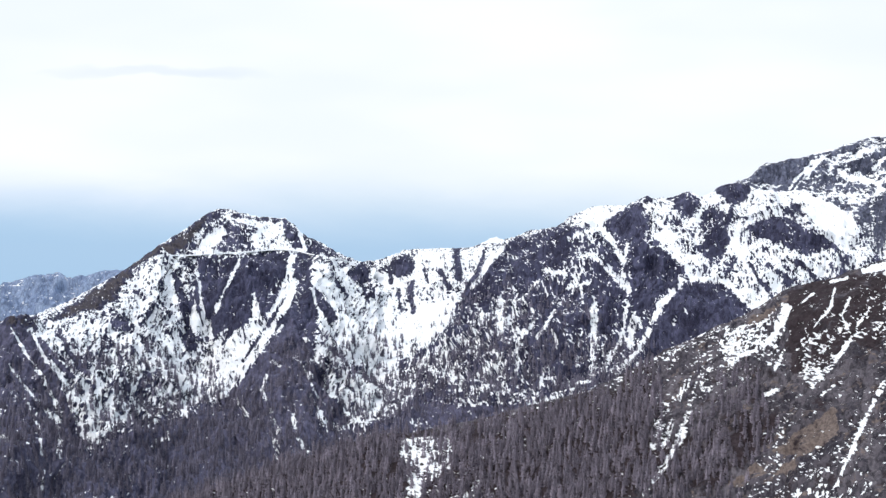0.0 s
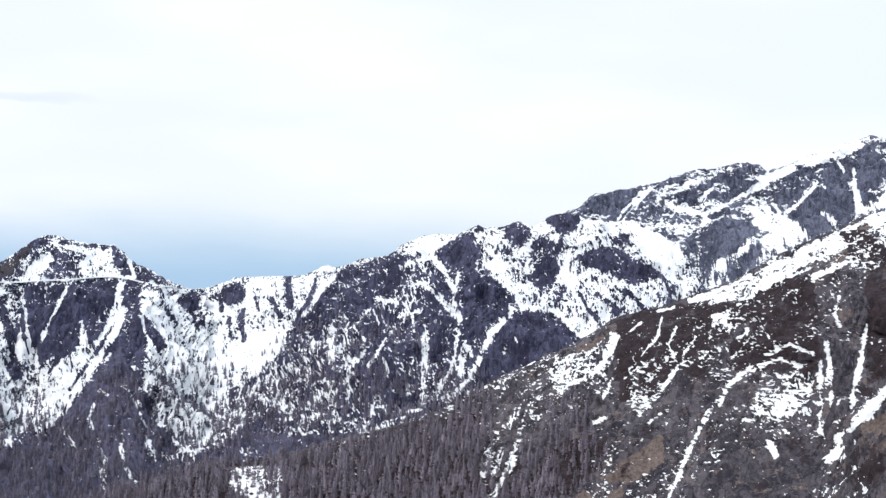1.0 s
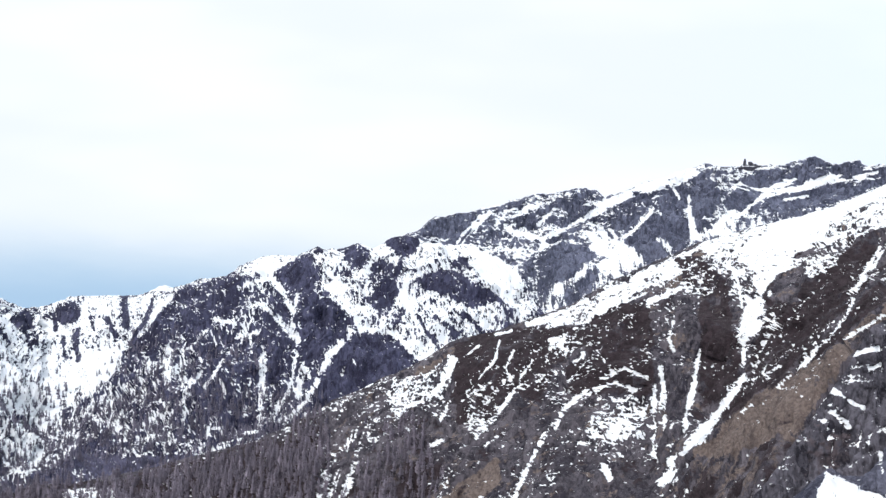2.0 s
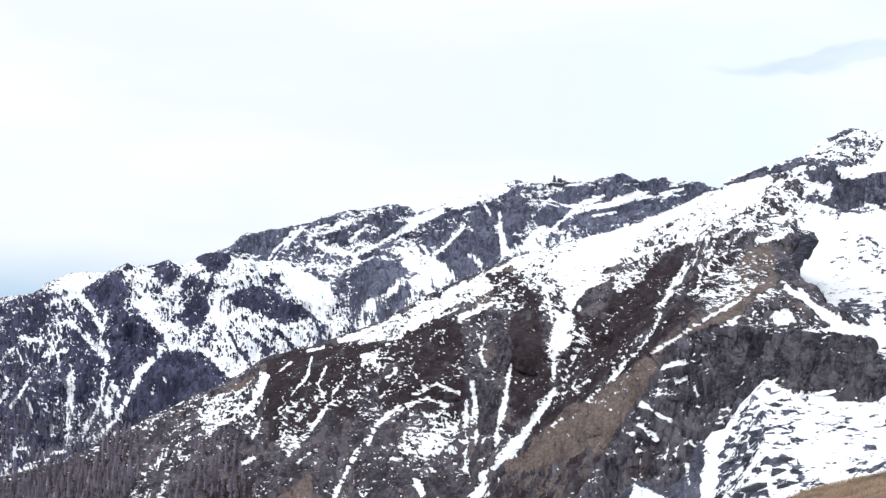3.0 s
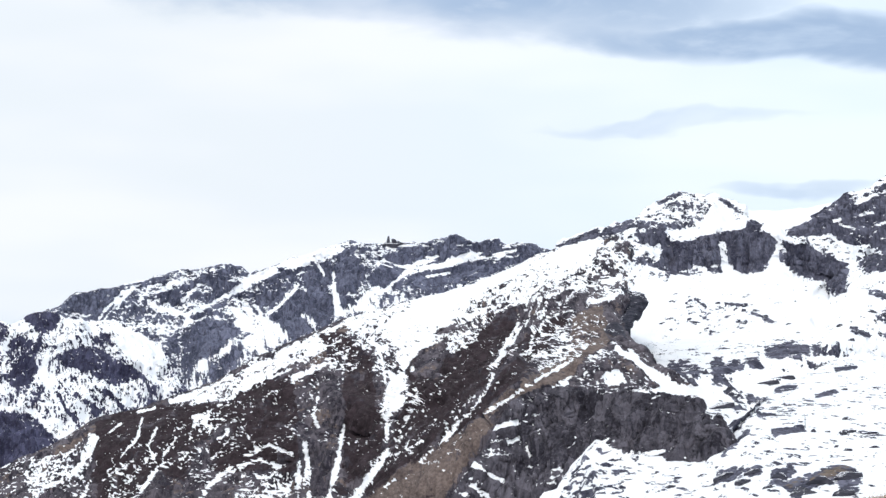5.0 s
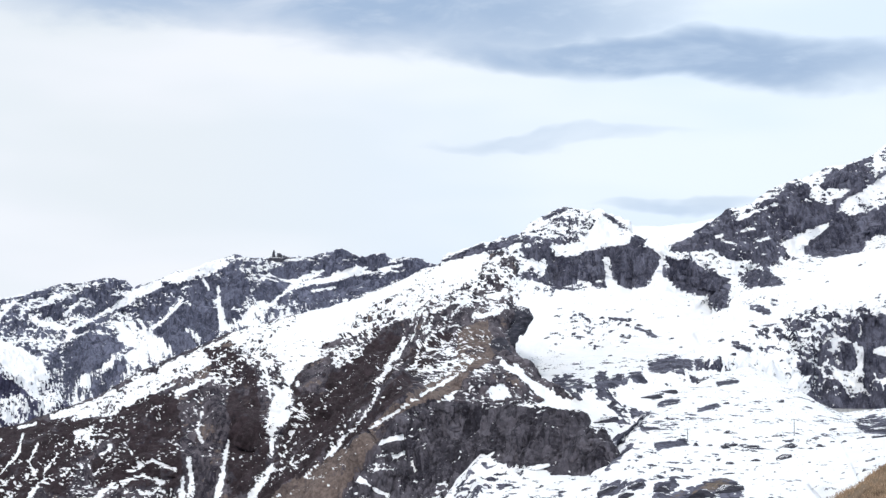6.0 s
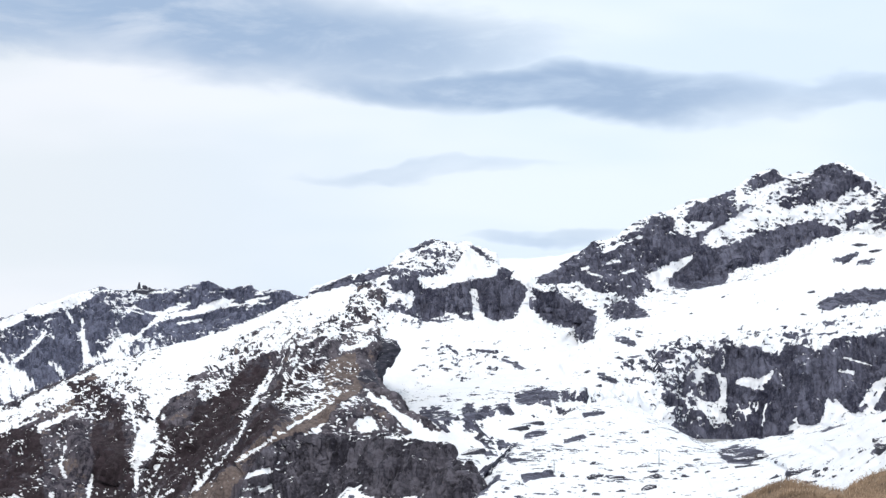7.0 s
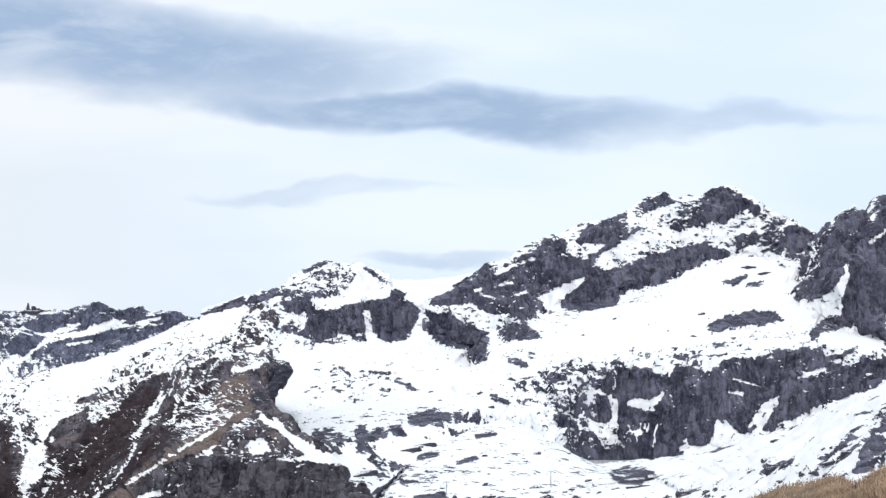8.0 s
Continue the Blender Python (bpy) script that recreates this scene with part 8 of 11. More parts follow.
field("rear", "rock", 2.9, -0.89, 0.88, (695, 4289, 161), (744, 4314, 190), (829, 4343, 209), (869, 4342, 217), (834, 4293, 181), (788, 4259, 142), (766, 4284, 152))
strip("rear", "snow", 3.7, 1.0, 0.65, (863, 4330, 206), (824, 4279, 173), (794, 4255, 139))
field("rear", "rock", 2.9, -0.24, 1.68, (866, 4286, 181), (981, 4290, 211), (1101, 4335, 271), (1154, 4325, 279), (1086, 4274, 213), (997, 4183, 155), (948, 4200, 135), (907, 4195, 127), (846, 4216, 133), (814, 4257, 146))
strip("rear", "snow", 3.8, 1.0, 0.65, (990, 4272, 184), (1034, 4286, 226))
strip("rear", "snow", 6.3, 1.0, 0.65, (924, 4276, 169), (981, 4173, 148), (1081, 4254, 192), (1155, 4276, 242), (1247, 4254, 278), (1321, 4222, 312))
strip("rear", "rock", 6.2, -0.74, 0.88, (991, 4156, 143), (1105, 4240, 196), (1209, 4219, 244))
field("rear", "rock", 2.7, -0.93, 0.65, (948, 4083, 87), (1000, 4140, 134), (1062, 4122, 135), (1074, 4064, 115), (1044, 4001, 94), (997, 3989, 68), (975, 3976, 49), (948, 3969, 36), (933, 3986, 48))
field("rear", "rock", 2.7, -0.81, 0.99, (985, 3965, 43), (1040, 3958, 74), (1050, 3922, 62), (998, 3915, 24), (964, 3928, 11))
field("rear", "rock", 2.9, -0.7, 1.22, (1139, 4263, 208), (1210, 4222, 248), (1251, 4219, 256), (1222, 4122, 224), (1180, 4115, 183), (1138, 4109, 169), (1142, 4223, 186))
field("rear", "rock", 2.7, -0.93, 0.65, (1159, 4087, 169), (1212, 4086, 202), (1261, 4027, 208), (1263, 3966, 180), (1242, 3913, 146), (1209, 3898, 126), (1155, 3888, 94), (1138, 3920, 100), (1131, 3941, 113), (1137, 4032, 141))
strip("rear", "snow", 4.7, 1.0, 0.65, (1197, 3965, 147), (1200, 3889, 123))
strip("rear", "snow", 3.6, 0.97, 0.65, (1135, 4049, 148), (1186, 4089, 182), (1229, 4120, 224))
field("rear", "rock", 2.8, -0.87, 0.88, (1213, 4257, 270), (1227, 4184, 240), (1317, 4206, 284), (1371, 4179, 318), (1360, 4080, 278), (1334, 3980, 233), (1302, 3944, 205), (1277, 3990, 200), (1304, 4097, 238), (1253, 3999, 194), (1232, 4063, 208), (1251, 4196, 255))
strip("rear", "snow", 4.2, 1.02, 0.53, (1311, 4111, 252), (1279, 3999, 207), (1256, 3915, 153))
strip("rear", "snow", 3.1, 0.97, 0.65, (1304, 4212, 277), (1292, 4126, 246))
field("rear", "rock", 2.7, -0.74, 0.99, (1279, 3976, 193), (1292, 3915, 185), (1300, 3898, 172), (1269, 3903, 159))
field("rear", "rock", 2.8, -0.87, 0.76, (1346, 3977, 234), (1396, 4026, 266), (1447, 4011, 258), (1428, 3940, 232), (1392, 3894, 206), (1366, 3937, 207))
field("rear", "rock", 2.9, -0.89, 0.76, (1423, 4083, 294), (1477, 4097, 310), (1528, 4120, 327), (1529, 4084, 311), (1482, 4032, 280), (1437, 4062, 277))
field("rear", "rock", 2.8, -0.91, 0.76, (1514, 4045, 295), (1558, 4069, 324), (1566, 4017, 341), (1606, 4026, 334), (1579, 3976, 306), (1526, 4001, 279))
field("rear", "rock", 2.8, -0.91, 0.76, (1437, 3964, 242), (1469, 3960, 249), (1499, 3930, 242), (1575, 3948, 271), (1621, 3890, 276), (1676, 3856, 289), (1740, 3844, 303), (1659, 3849, 275), (1540, 3826, 232), (1484, 3819, 211), (1452, 3789, 197), (1469, 3887, 220), (1419, 3824, 197), (1415, 3886, 212))
strip("rear", "snow", 3.6, 0.97, 0.76, (1472, 3967, 256), (1548, 3951, 271), (1625, 3934, 292), (1683, 3905, 305))
strip("rear", "snow", 3.6, 0.97, 0.76, (1476, 3942, 240), (1530, 3939, 250))
strip("rear", "snow", 3.7, 0.97, 0.76, (1358, 3912, 195), (1479, 4025, 273), (1530, 4012, 293))
field("rear", "rock", 2.8, -0.81, 0.88, (1594, 3960, 305), (1632, 4003, 336), (1638, 3983, 315), (1659, 3966, 334), (1654, 3936, 312), (1625, 3934, 292))
field("rear", "rock", 2.8, -0.81, 0.88, (1691, 3892, 311), (1722, 3899, 319), (1734, 3862, 302), (1696, 3870, 297))
strip("rear", "rock", 7.1, -0.77, 0.99, (1092, 4034, 102), (1113, 3920, 87))
field("rear", "snow", 2.7, 0.89, 0.76, (1118, 4033, 128), (1143, 3982, 127), (1144, 3896, 94), (1102, 3927, 75), (1050, 3922, 62), (1064, 4001, 88))
field("spur", "snow", 1.7, 0.74, 1.22, (581, 2529, -28), (672, 2509, 16), (770, 2508, 66), (881, 2488, 116), (956, 2459, 137), (1076, 2377, 188), (1121, 2291, 207), (1073, 2209, 170), (1007, 2138, 128), (970, 2160, 106), (960, 2265, 102), (905, 2247, 78), (879, 2240, 55), (851, 2271, 48), (812, 2246, 18), (811, 2334, 48), (778, 2427, 49), (742, 2416, 33), (700, 2435, 17), (647, 2412, -22), (600, 2476, -31))
field("spur", "snow", 1.7, 0.97, 0.82, (904, 2481, 124), (1069, 2361, 179), (1121, 2309, 205), (1067, 2197, 162), (1019, 2197, 138), (997, 2392, 139), (919, 2365, 97), (873, 2373, 80))
field("spur", "snow", 1.6, -0.07, 1.91, (744, 2396, 32), (799, 2445, 65), (830, 2390, 65), (827, 2313, 48), (805, 2250, 18), (796, 2246, 3), (778, 2283, 10), (783, 2345, 33), (756, 2333, 17))
strip("spur", "grass", 4.4, -0.74, 0.99, (743, 2392, 31), (804, 2470, 75))
field("spur", "scrub", 1.5, -0.84, 1.39, (816, 2236, 14), (793, 2076, 4), (862, 2198, 44), (935, 2223, 85), (937, 2154, 76), (823, 1956, 30), (778, 1897, 4), (723, 1794, -20), (693, 1779, -48), (667, 1793, -78), (688, 1919, -77), (736, 2073, -57), (769, 2108, -17))
field("spur", "scrub", 1.3, -0.74, 1.39, (799, 1916, 17), (887, 2039, 52), (930, 2036, 80), (939, 2009, 79), (862, 1933, 37), (753, 1745, 4), (730, 1748, -19), (684, 1710, -46), (662, 1730, -75), (704, 1776, -37))
strip("spur", "rock", 2.9, -0.84, 0.65, (880, 2007, 48), (772, 1851, 4), (724, 1788, -19))
field("spur", "grass", 1.3, -0.95, 0.76, (876, 1859, 37), (962, 1964, 72), (900, 1852, 43), (831, 1764, 17), (760, 1705, -1), (736, 1704, -18), (683, 1664, -50), (666, 1678, -89), (642, 1677, -117), (634, 1891, -131), (656, 1881, -106), (674, 1794, -72), (682, 1690, -40), (732, 1739, -19), (750, 1710, 5), (821, 1798, 17))
field("spur", "snow", 1.4, 0.07, 1.91, (847, 1931, 30), (922, 2004, 66), (903, 1915, 50), (859, 1851, 30), (793, 1778, 11))
strip("spur", "snow", 2.5, 1.0, 0.65, (942, 2176, 77), (870, 2051, 45), (813, 1940, 24), (801, 1937, 16))
strip("spur", "snow", 1.8, 0.97, 0.65, (874, 2025, 45), (814, 1903, 33))
strip("spur", "snow", 1.3, 0.97, 0.65, (905, 2038, 66), (881, 2001, 48))
strip("spur", "snow", 1.3, 0.97, 0.65, (923, 2038, 76), (905, 2031, 62))
strip("spur", "snow", 1.7, 1.02, 0.65, (774, 1856, 10), (730, 1771, -8), (709, 1758, -28), (701, 1775, -42), (684, 1771, -57))
strip("spur", "snow", 1.5, 1.0, 0.65, (680, 1790, -69), (666, 1790, -79))
strip("spur", "snow", 1.1, 0.97, 0.65, (660, 1849, -101), (652, 1858, -109))
strip("spur", "snow", 2.1, 1.01, 0.65, (720, 1740, -27), (730, 1706, -14), (746, 1701, -1), (856, 1830, 27))
field("spur", "snow", 1.2, 1.0, 0.65, (764, 1691, -8), (777, 1702, 2), (825, 1764, 11), (802, 1729, -1))
strip("spur", "snow", 2.5, 1.0, 0.65, (769, 2068, -17), (750, 2064, -43))
field("spur", "snow", 1.5, 1.0, 0.65, (796, 2256, 10), (806, 2230, 11), (763, 2114, -17), (747, 2106, -38), (732, 2072, -63), (731, 2085, -57), (742, 2112, -38), (752, 2152, -25))
strip("spur", "snow", 3.9, 1.04, 0.53, (724, 2056, -77), (682, 1978, -95), (661, 1973, -123), (634, 1941, -146))
strip("spur", "snow", 2.5, 1.01, 0.65, (714, 2189, -53), (678, 2099, -91), (659, 2067, -122), (639, 2011, -144))
strip("spur", "snow", 2.5, 1.0, 0.65, (657, 2170, -74), (654, 2134, -106), (631, 2063, -148))
strip("spur", "snow", 3.2, 0.97, 0.76, (649, 2166, -94), (624, 2079, -149))
field("spur", "snow", 1.4, 0.2, 1.91, (603, 2246, -90), (643, 2180, -88), (626, 2086, -144), (620, 2076, -155), (555, 2113, -157))
field("spur", "snow", 1.6, 0.77, 1.22, (762, 2315, 10), (775, 2274, 3), (751, 2224, -19), (724, 2188, -32), (742, 2264, -12))
field("spur", "rock", 1.5, -0.84, 1.22, (728, 2342, 6), (728, 2257, -12), (711, 2190, -53), (673, 2105, -91), (661, 2089, -117), (658, 2112, -105), (672, 2204, -68), (680, 2286, -42), (701, 2329, -13))
field("spur", "scrub", 1.5, -0.87, 1.1, (718, 2191, -39), (746, 2145, -28), (736, 2098, -51), (705, 2023, -88), (687, 2052, -115), (697, 2113, -78))
strip("spur", "snow", 2.7, 1.0, 0.65, (742, 2364, 23), (698, 2372, 2), (658, 2368, -21), (611, 2331, -58), (571, 2305, -89))
strip("spur", "snow", 2.2, 0.97, 0.76, (711, 2419, 17), (667, 2429, -5))
field("spur", "scrub", 1.6, -0.77, 1.22, (554, 2549, -34), (612, 2460, -32), (642, 2393, -25), (661, 2352, -28), (619, 2362, -47), (569, 2341, -80), (540, 2280, -113), (520, 2317, -107), (488, 2412, -90), (467, 2506, -78), (476, 2555, -56), (524, 2557, -42))
strip("spur", "snow", 3.5, 0.93, 0.88, (575, 2433, -51), (596, 2407, -46))
strip("spur", "snow", 2.8, 0.93, 0.88, (573, 2391, -59), (589, 2395, -52))
strip("spur", "snow", 2.2, 0.89, 0.88, (526, 2479, -58), (539, 2510, -49))
strip("spur", "snow", 2.2, 0.89, 0.88, (544, 2475, -56), (551, 2456, -52))
strip("spur", "snow", 2.3, 1.0, 0.65, (576, 2238, -112), (555, 2223, -127), (527, 2164, -148))
strip("spur", "snow", 2.0, 1.0, 0.65, (506, 2317, -114), (483, 2282, -134), (471, 2270, -147))
strip("spur", "snow", 2.0, 0.93, 0.76, (637, 2255, -67), (661, 2270, -61))
strip("spur", "snow", 2.6, 0.93, 0.88, (628, 2230, -83), (638, 2228, -76))
strip("spur", "snow", 2.0, 0.97, 0.76, (713, 2294, -20), (692, 2248, -41), (693, 2227, -56))
strip("spur", "snow", 3.5, 0.91, 0.99, (482, 2422, -90), (480, 2392, -104))
strip("spur", "snow", 4.3, 0.93, 0.88, (467, 2506, -78), (444, 2481, -107))
strip("spur", "snow", 4.3, 0.91, 0.99, (464, 2514, -78), (442, 2457, -110), (421, 2444, -126))
field("spur", "snow", 1.7, 0.17, 1.79, (375, 2531, -117), (425, 2513, -97), (448, 2513, -89), (420, 2434, -131), (382, 2430, -146), (371, 2429, -153))
field("spur", "grass", 1.5, -1.0, 0.53, (386, 2172, -236), (424, 2171, -208), (457, 2161, -183), (452, 2110, -208), (410, 2116, -235))
strip("spur", "snow", 1.7, 0.87, 1.1, (514, 2155, -155), (469, 2092, -205), (434, 2019, -244), (414, 1997, -267))
strip("spur", "snow", 2.0, 0.97, 0.65, (510, 2314, -112), (482, 2281, -137))
field("spur", "snow", 1.4, -0.39, 1.79, (406, 2095, -240), (427, 2046, -241), (416, 1992, -266), (384, 2046, -273))
strip("spur", "snow", 1.6, 0.93, 0.76, (302, 2302, -222), (272, 2255, -255), (238, 2195, -285))
strip("spur", "snow", 4.6, 0.14, 1.68, (277, 2353, -213), (261, 2281, -248), (259, 2229, -269))
field("cliff", "rock", 1.1, -0.97, 0.59, (725, 1550, 4), (769, 1570, -13), (782, 1538, -6), (804, 1472, -10), (798, 1439, -23), (783, 1422, -35), (774, 1427, -47), (771, 1451, -58), (756, 1521, -56), (754, 1562, -46), (730, 1573, -68), (705, 1579, -94), (740, 1653, -17))
field("cliff", "rock", 1.2, -0.61, 1.33, (691, 1656, -29), (743, 1653, -12), (705, 1579, -94), (686, 1588, -111), (643, 1619, -113), (661, 1638, -71))
field("cliff", "rock", 1.1, -0.97, 0.59, (786, 1439, -34), (797, 1428, -29), (796, 1393, -40), (783, 1384, -51), (778, 1395, -54), (777, 1422, -50))
strip("cliff", "snow", 2.6, 0.93, 0.76, (689, 1651, -42), (712, 1648, -36))
strip("cliff", "snow", 2.0, 0.93, 0.76, (661, 1637, -74), (677, 1621, -86), (685, 1618, -90))
strip("cliff", "snow", 2.5, 0.93, 0.76, (657, 1624, -94), (668, 1613, -107))
strip("cliff", "snow", 2.5, 0.93, 0.76, (714, 1627, -60), (715, 1621, -68))
strip("cliff", "snow", 2.0, 0.89, 0.76, (698, 1638, -55), (710, 1638, -52))
field("massif", "rock", 2.0, -0.2, 1.68, (1426, 2753, 266), (1488, 2790, 310), (1520, 2769, 300), (1484, 2703, 265), (1451, 2720, 255))
field("massif", "rock", 2.0, -0.87, 0.76, (1385, 2705, 247), (1436, 2723, 264), (1439, 2694, 242), (1396, 2695, 231))
field("massif", "rock", 2.0, -0.91, 0.76, (1419, 2689, 231), (1467, 2672, 243), (1505, 2644, 250), (1482, 2607, 194), (1447, 2634, 199), (1422, 2664, 195), (1397, 2638, 182), (1410, 2681, 214))
field("massif", "rock", 2.0, -0.98, 0.59, (1511, 2642, 238), (1532, 2617, 256), (1555, 2565, 235), (1545, 2549, 211), (1522, 2537, 182), (1510, 2578, 178), (1496, 2591, 182), (1495, 2614, 208))
field("massif", "rock", 2.0, -0.98, 0.59, (1562, 2542, 227), (1600, 2533, 221), (1606, 2493, 201), (1612, 2452, 190), (1545, 2351, 148), (1528, 2340, 138), (1579, 2451, 162), (1572, 2490, 168), (1565, 2529, 183), (1555, 2536, 209))
strip("massif", "snow", 2.6, 0.84, 0.99, (1505, 2640, 232), (1496, 2614, 213), (1482, 2596, 182))
strip("massif", "snow", 3.0, 0.89, 0.88, (1558, 2554, 224), (1548, 2546, 209), (1532, 2513, 186))
field("massif", "snow", 2.0, 0.89, 0.76, (1392, 2698, 227), (1411, 2685, 227), (1408, 2679, 209), (1383, 2670, 207))
field("massif", "rock", 2.0, -0.84, 0.76, (1529, 2620, 259), (1597, 2708, 280), (1541, 2588, 250), (1531, 2606, 247))
field("massif", "rock", 2.0, -0.87, 0.99, (1620, 2637, 255), (1675, 2634, 288), (1706, 2630, 308), (1726, 2626, 323), (1722, 2602, 307), (1736, 2571, 305), (1790, 2565, 326), (1822, 2528, 330), (1864, 2505, 325), (1831, 2477, 292), (1801, 2500, 283), (1754, 2499, 262), (1742, 2485, 238), (1710, 2485, 222), (1696, 2496, 236), (1644, 2485, 229), (1641, 2546, 251), (1624, 2571, 243))
strip("massif", "snow", 3.1, 0.97, 0.76, (1639, 2640, 267), (1659, 2627, 277))
strip("massif", "snow", 2.7, 0.97, 0.76, (1726, 2591, 301), (1750, 2575, 315), (1785, 2567, 328))
strip("massif", "snow", 3.4, 1.0, 0.65, (1621, 2567, 238), (1643, 2541, 242), (1633, 2484, 218), (1622, 2403, 194))
field("massif", "snow", 2.0, 1.01, 0.53, (1752, 2500, 256), (1801, 2500, 279), (1827, 2480, 292), (1811, 2482, 268), (1801, 2493, 264), (1765, 2463, 237), (1748, 2475, 232))
field("massif", "rock", 2.0, -0.97, 0.65, (1792, 2487, 261), (1825, 2469, 287), (1845, 2489, 308), (1851, 2473, 303), (1891, 2463, 309), (1920, 2439, 322), (1982, 2426, 344), (2004, 2379, 350), (2005, 2351, 329), (1960, 2356, 303), (1927, 2388, 290), (1893, 2405, 280), (1866, 2417, 266), (1818, 2398, 239), (1767, 2407, 229), (1768, 2438, 233), (1765, 2463, 237))
field("massif", "rock", 2.1, -0.66, 1.33, (1788, 2579, 337), (1810, 2577, 353), (1854, 2572, 369), (1829, 2531, 335), (1799, 2562, 328))
field("massif", "rock", 2.1, -0.74, 1.22, (1868, 2559, 364), (1899, 2559, 391), (1929, 2543, 401), (1961, 2539, 417), (1924, 2493, 376), (1894, 2482, 353), (1881, 2528, 357))
strip("massif", "snow", 2.7, 1.0, 0.53, (1968, 2536, 417), (1930, 2492, 366))
strip("massif", "rock", 2.7, -0.77, 0.76, (1864, 2506, 330), (1896, 2500, 353), (1925, 2491, 368))
field("massif", "rock", 2.1, -0.61, 1.33, (1988, 2539, 429), (2032, 2516, 454), (2020, 2493, 429), (1990, 2526, 415))
field("massif", "rock", 2.1, -0.91, 0.76, (2067, 2443, 448), (2080, 2422, 456), (2076, 2373, 436), (2066, 2354, 409), (2056, 2366, 400), (2047, 2370, 390), (2022, 2399, 396), (2034, 2428, 420))
field("massif", "snow", 2.1, -0.07, 1.68, (2012, 2468, 418), (2059, 2456, 439), (2018, 2408, 392), (2006, 2453, 398))
field("massif", "rock", 2.1, -0.74, 0.99, (2073, 2359, 415), (2086, 2336, 408), (2071, 2331, 392))
field("massif", "snow", 2.0, 0.07, 1.68, (2081, 2331, 396), (2131, 2324, 398), (2057, 2243, 345), (2049, 2289, 349))
field("massif", "rock", 2.0, -0.74, 1.22, (2070, 2251, 370), (2083, 2218, 358), (2062, 2203, 328), (2049, 2223, 322), (2055, 2241, 340))
field("massif", "rock", 2.0, -0.61, 1.22, (2031, 2338, 357), (2050, 2303, 366), (2042, 2288, 344), (2029, 2322, 335))
field("massif", "rock", 1.8, -0.97, 0.65, (1787, 2108, 192), (1820, 2098, 206), (1873, 2070, 211), (1847, 2024, 192), (1791, 2029, 183), (1765, 2047, 178), (1739, 2054, 172))
field("massif", "rock", 1.9, -0.91, 0.76, (1910, 2241, 268), (1970, 2242, 285), (1962, 2220, 277), (1922, 2214, 262))
field("massif", "rock", 1.9, -0.84, 0.76, (1926, 2206, 261), (1974, 2200, 273), (1925, 2165, 255))
field("massif", "rock", 1.9, -0.98, 0.65, (1927, 2086, 232), (2001, 2145, 274), (1969, 2074, 284), (2016, 2111, 316), (2068, 2137, 367), (2097, 2129, 386), (2051, 2047, 365), (2013, 2004, 323), (1958, 1992, 268), (1939, 2008, 243), (1947, 2064, 231))
field("massif", "rock", 1.8, -0.98, 0.65, (1941, 1988, 200), (1949, 1989, 242), (1961, 1994, 277), (2025, 2034, 327), (2036, 2000, 341), (1891, 1863, 151), (1906, 1903, 168))
strip("massif", "snow", 3.2, 0.97, 0.76, (1961, 2003, 278), (1944, 1995, 251), (1937, 2000, 234))
strip("massif", "snow", 3.2, 0.91, 0.88, (2003, 2000, 314), (2031, 1998, 332))
field("massif", "rock", 1.8, -0.93, 0.76, (1802, 1924, 166), (1943, 2037, 204), (1934, 1992, 200), (1931, 1978, 183), (1798, 1897, 160))
field("massif", "rock", 1.6, -0.91, 0.99, (1687, 1970, 141), (1666, 1866, 122), (1712, 1894, 142), (1690, 1794, 134), (1696, 1739, 109), (1723, 1706, 117), (1721, 1705, 102), (1684, 1727, 81), (1655, 1802, 46), (1620, 1861, 25), (1613, 1895, 84))
strip("massif", "snow", 2.8, 0.93, 0.76, (1672, 1803, 99), (1687, 1771, 108))
field("massif", "snow", 1.6, 0.77, 0.99, (1691, 1774, 119), (1707, 1750, 129), (1874, 1887, 160), (1905, 1885, 161), (1724, 1708, 121), (1696, 1739, 112))
strip("massif", "snow", 2.1, 0.93, 0.76, (1631, 1883, 98), (1656, 1861, 89))
strip("massif", "snow", 2.1, 0.91, 0.88, (1625, 1887, 81), (1636, 1872, 79))
field("massif", "rock", 1.5, -0.95, 0.65, (1220, 2038, 49), (1262, 2054, 57), (1264, 2003, 53), (1196, 1894, 36), (1167, 1912, 33), (1176, 1963, 36))
field("massif", "rock", 1.5, -0.84, 0.88, (1264, 2003, 53), (1264, 1939, 50), (1224, 1881, 38), (1192, 1881, 36))
field("massif", "rock", 1.5, -0.89, 0.76, (1127, 2010, 30), (1150, 2027, 34), (1073, 1877, 9), (1050, 1863, 3))
strip("massif", "rock", 2.6, -0.81, 0.99, (1102, 2033, 27), (1044, 1898, 12))
strip("massif", "rock", 2.5, -0.81, 0.99, (1085, 2025, 23), (1029, 1872, 3))
strip("massif", "rock", 2.0, -0.81, 0.99, (1101, 2122, 24), (1025, 1940, 9))
strip("massif", "rock", 2.4, -0.81, 0.99, (1062, 1857, 3), (1045, 1796, -13))
strip("massif", "rock", 2.4, -0.81, 0.99, (1055, 1801, -10), (1073, 1782, -17))
strip("massif", "rock", 1.9, -0.81, 0.99, (1118, 1844, 9), (1154, 1852, 14))
field("spur", "snow", 1.6, 0.33, 1.79, (-59, 2454, -259), (-41, 2489, -252), (12, 2477, -247), (11, 2356, -277), (-17, 2335, -289), (-27, 2303, -308), (-45, 2302, -308), (-43, 2373, -280), (-58, 2395, -275))
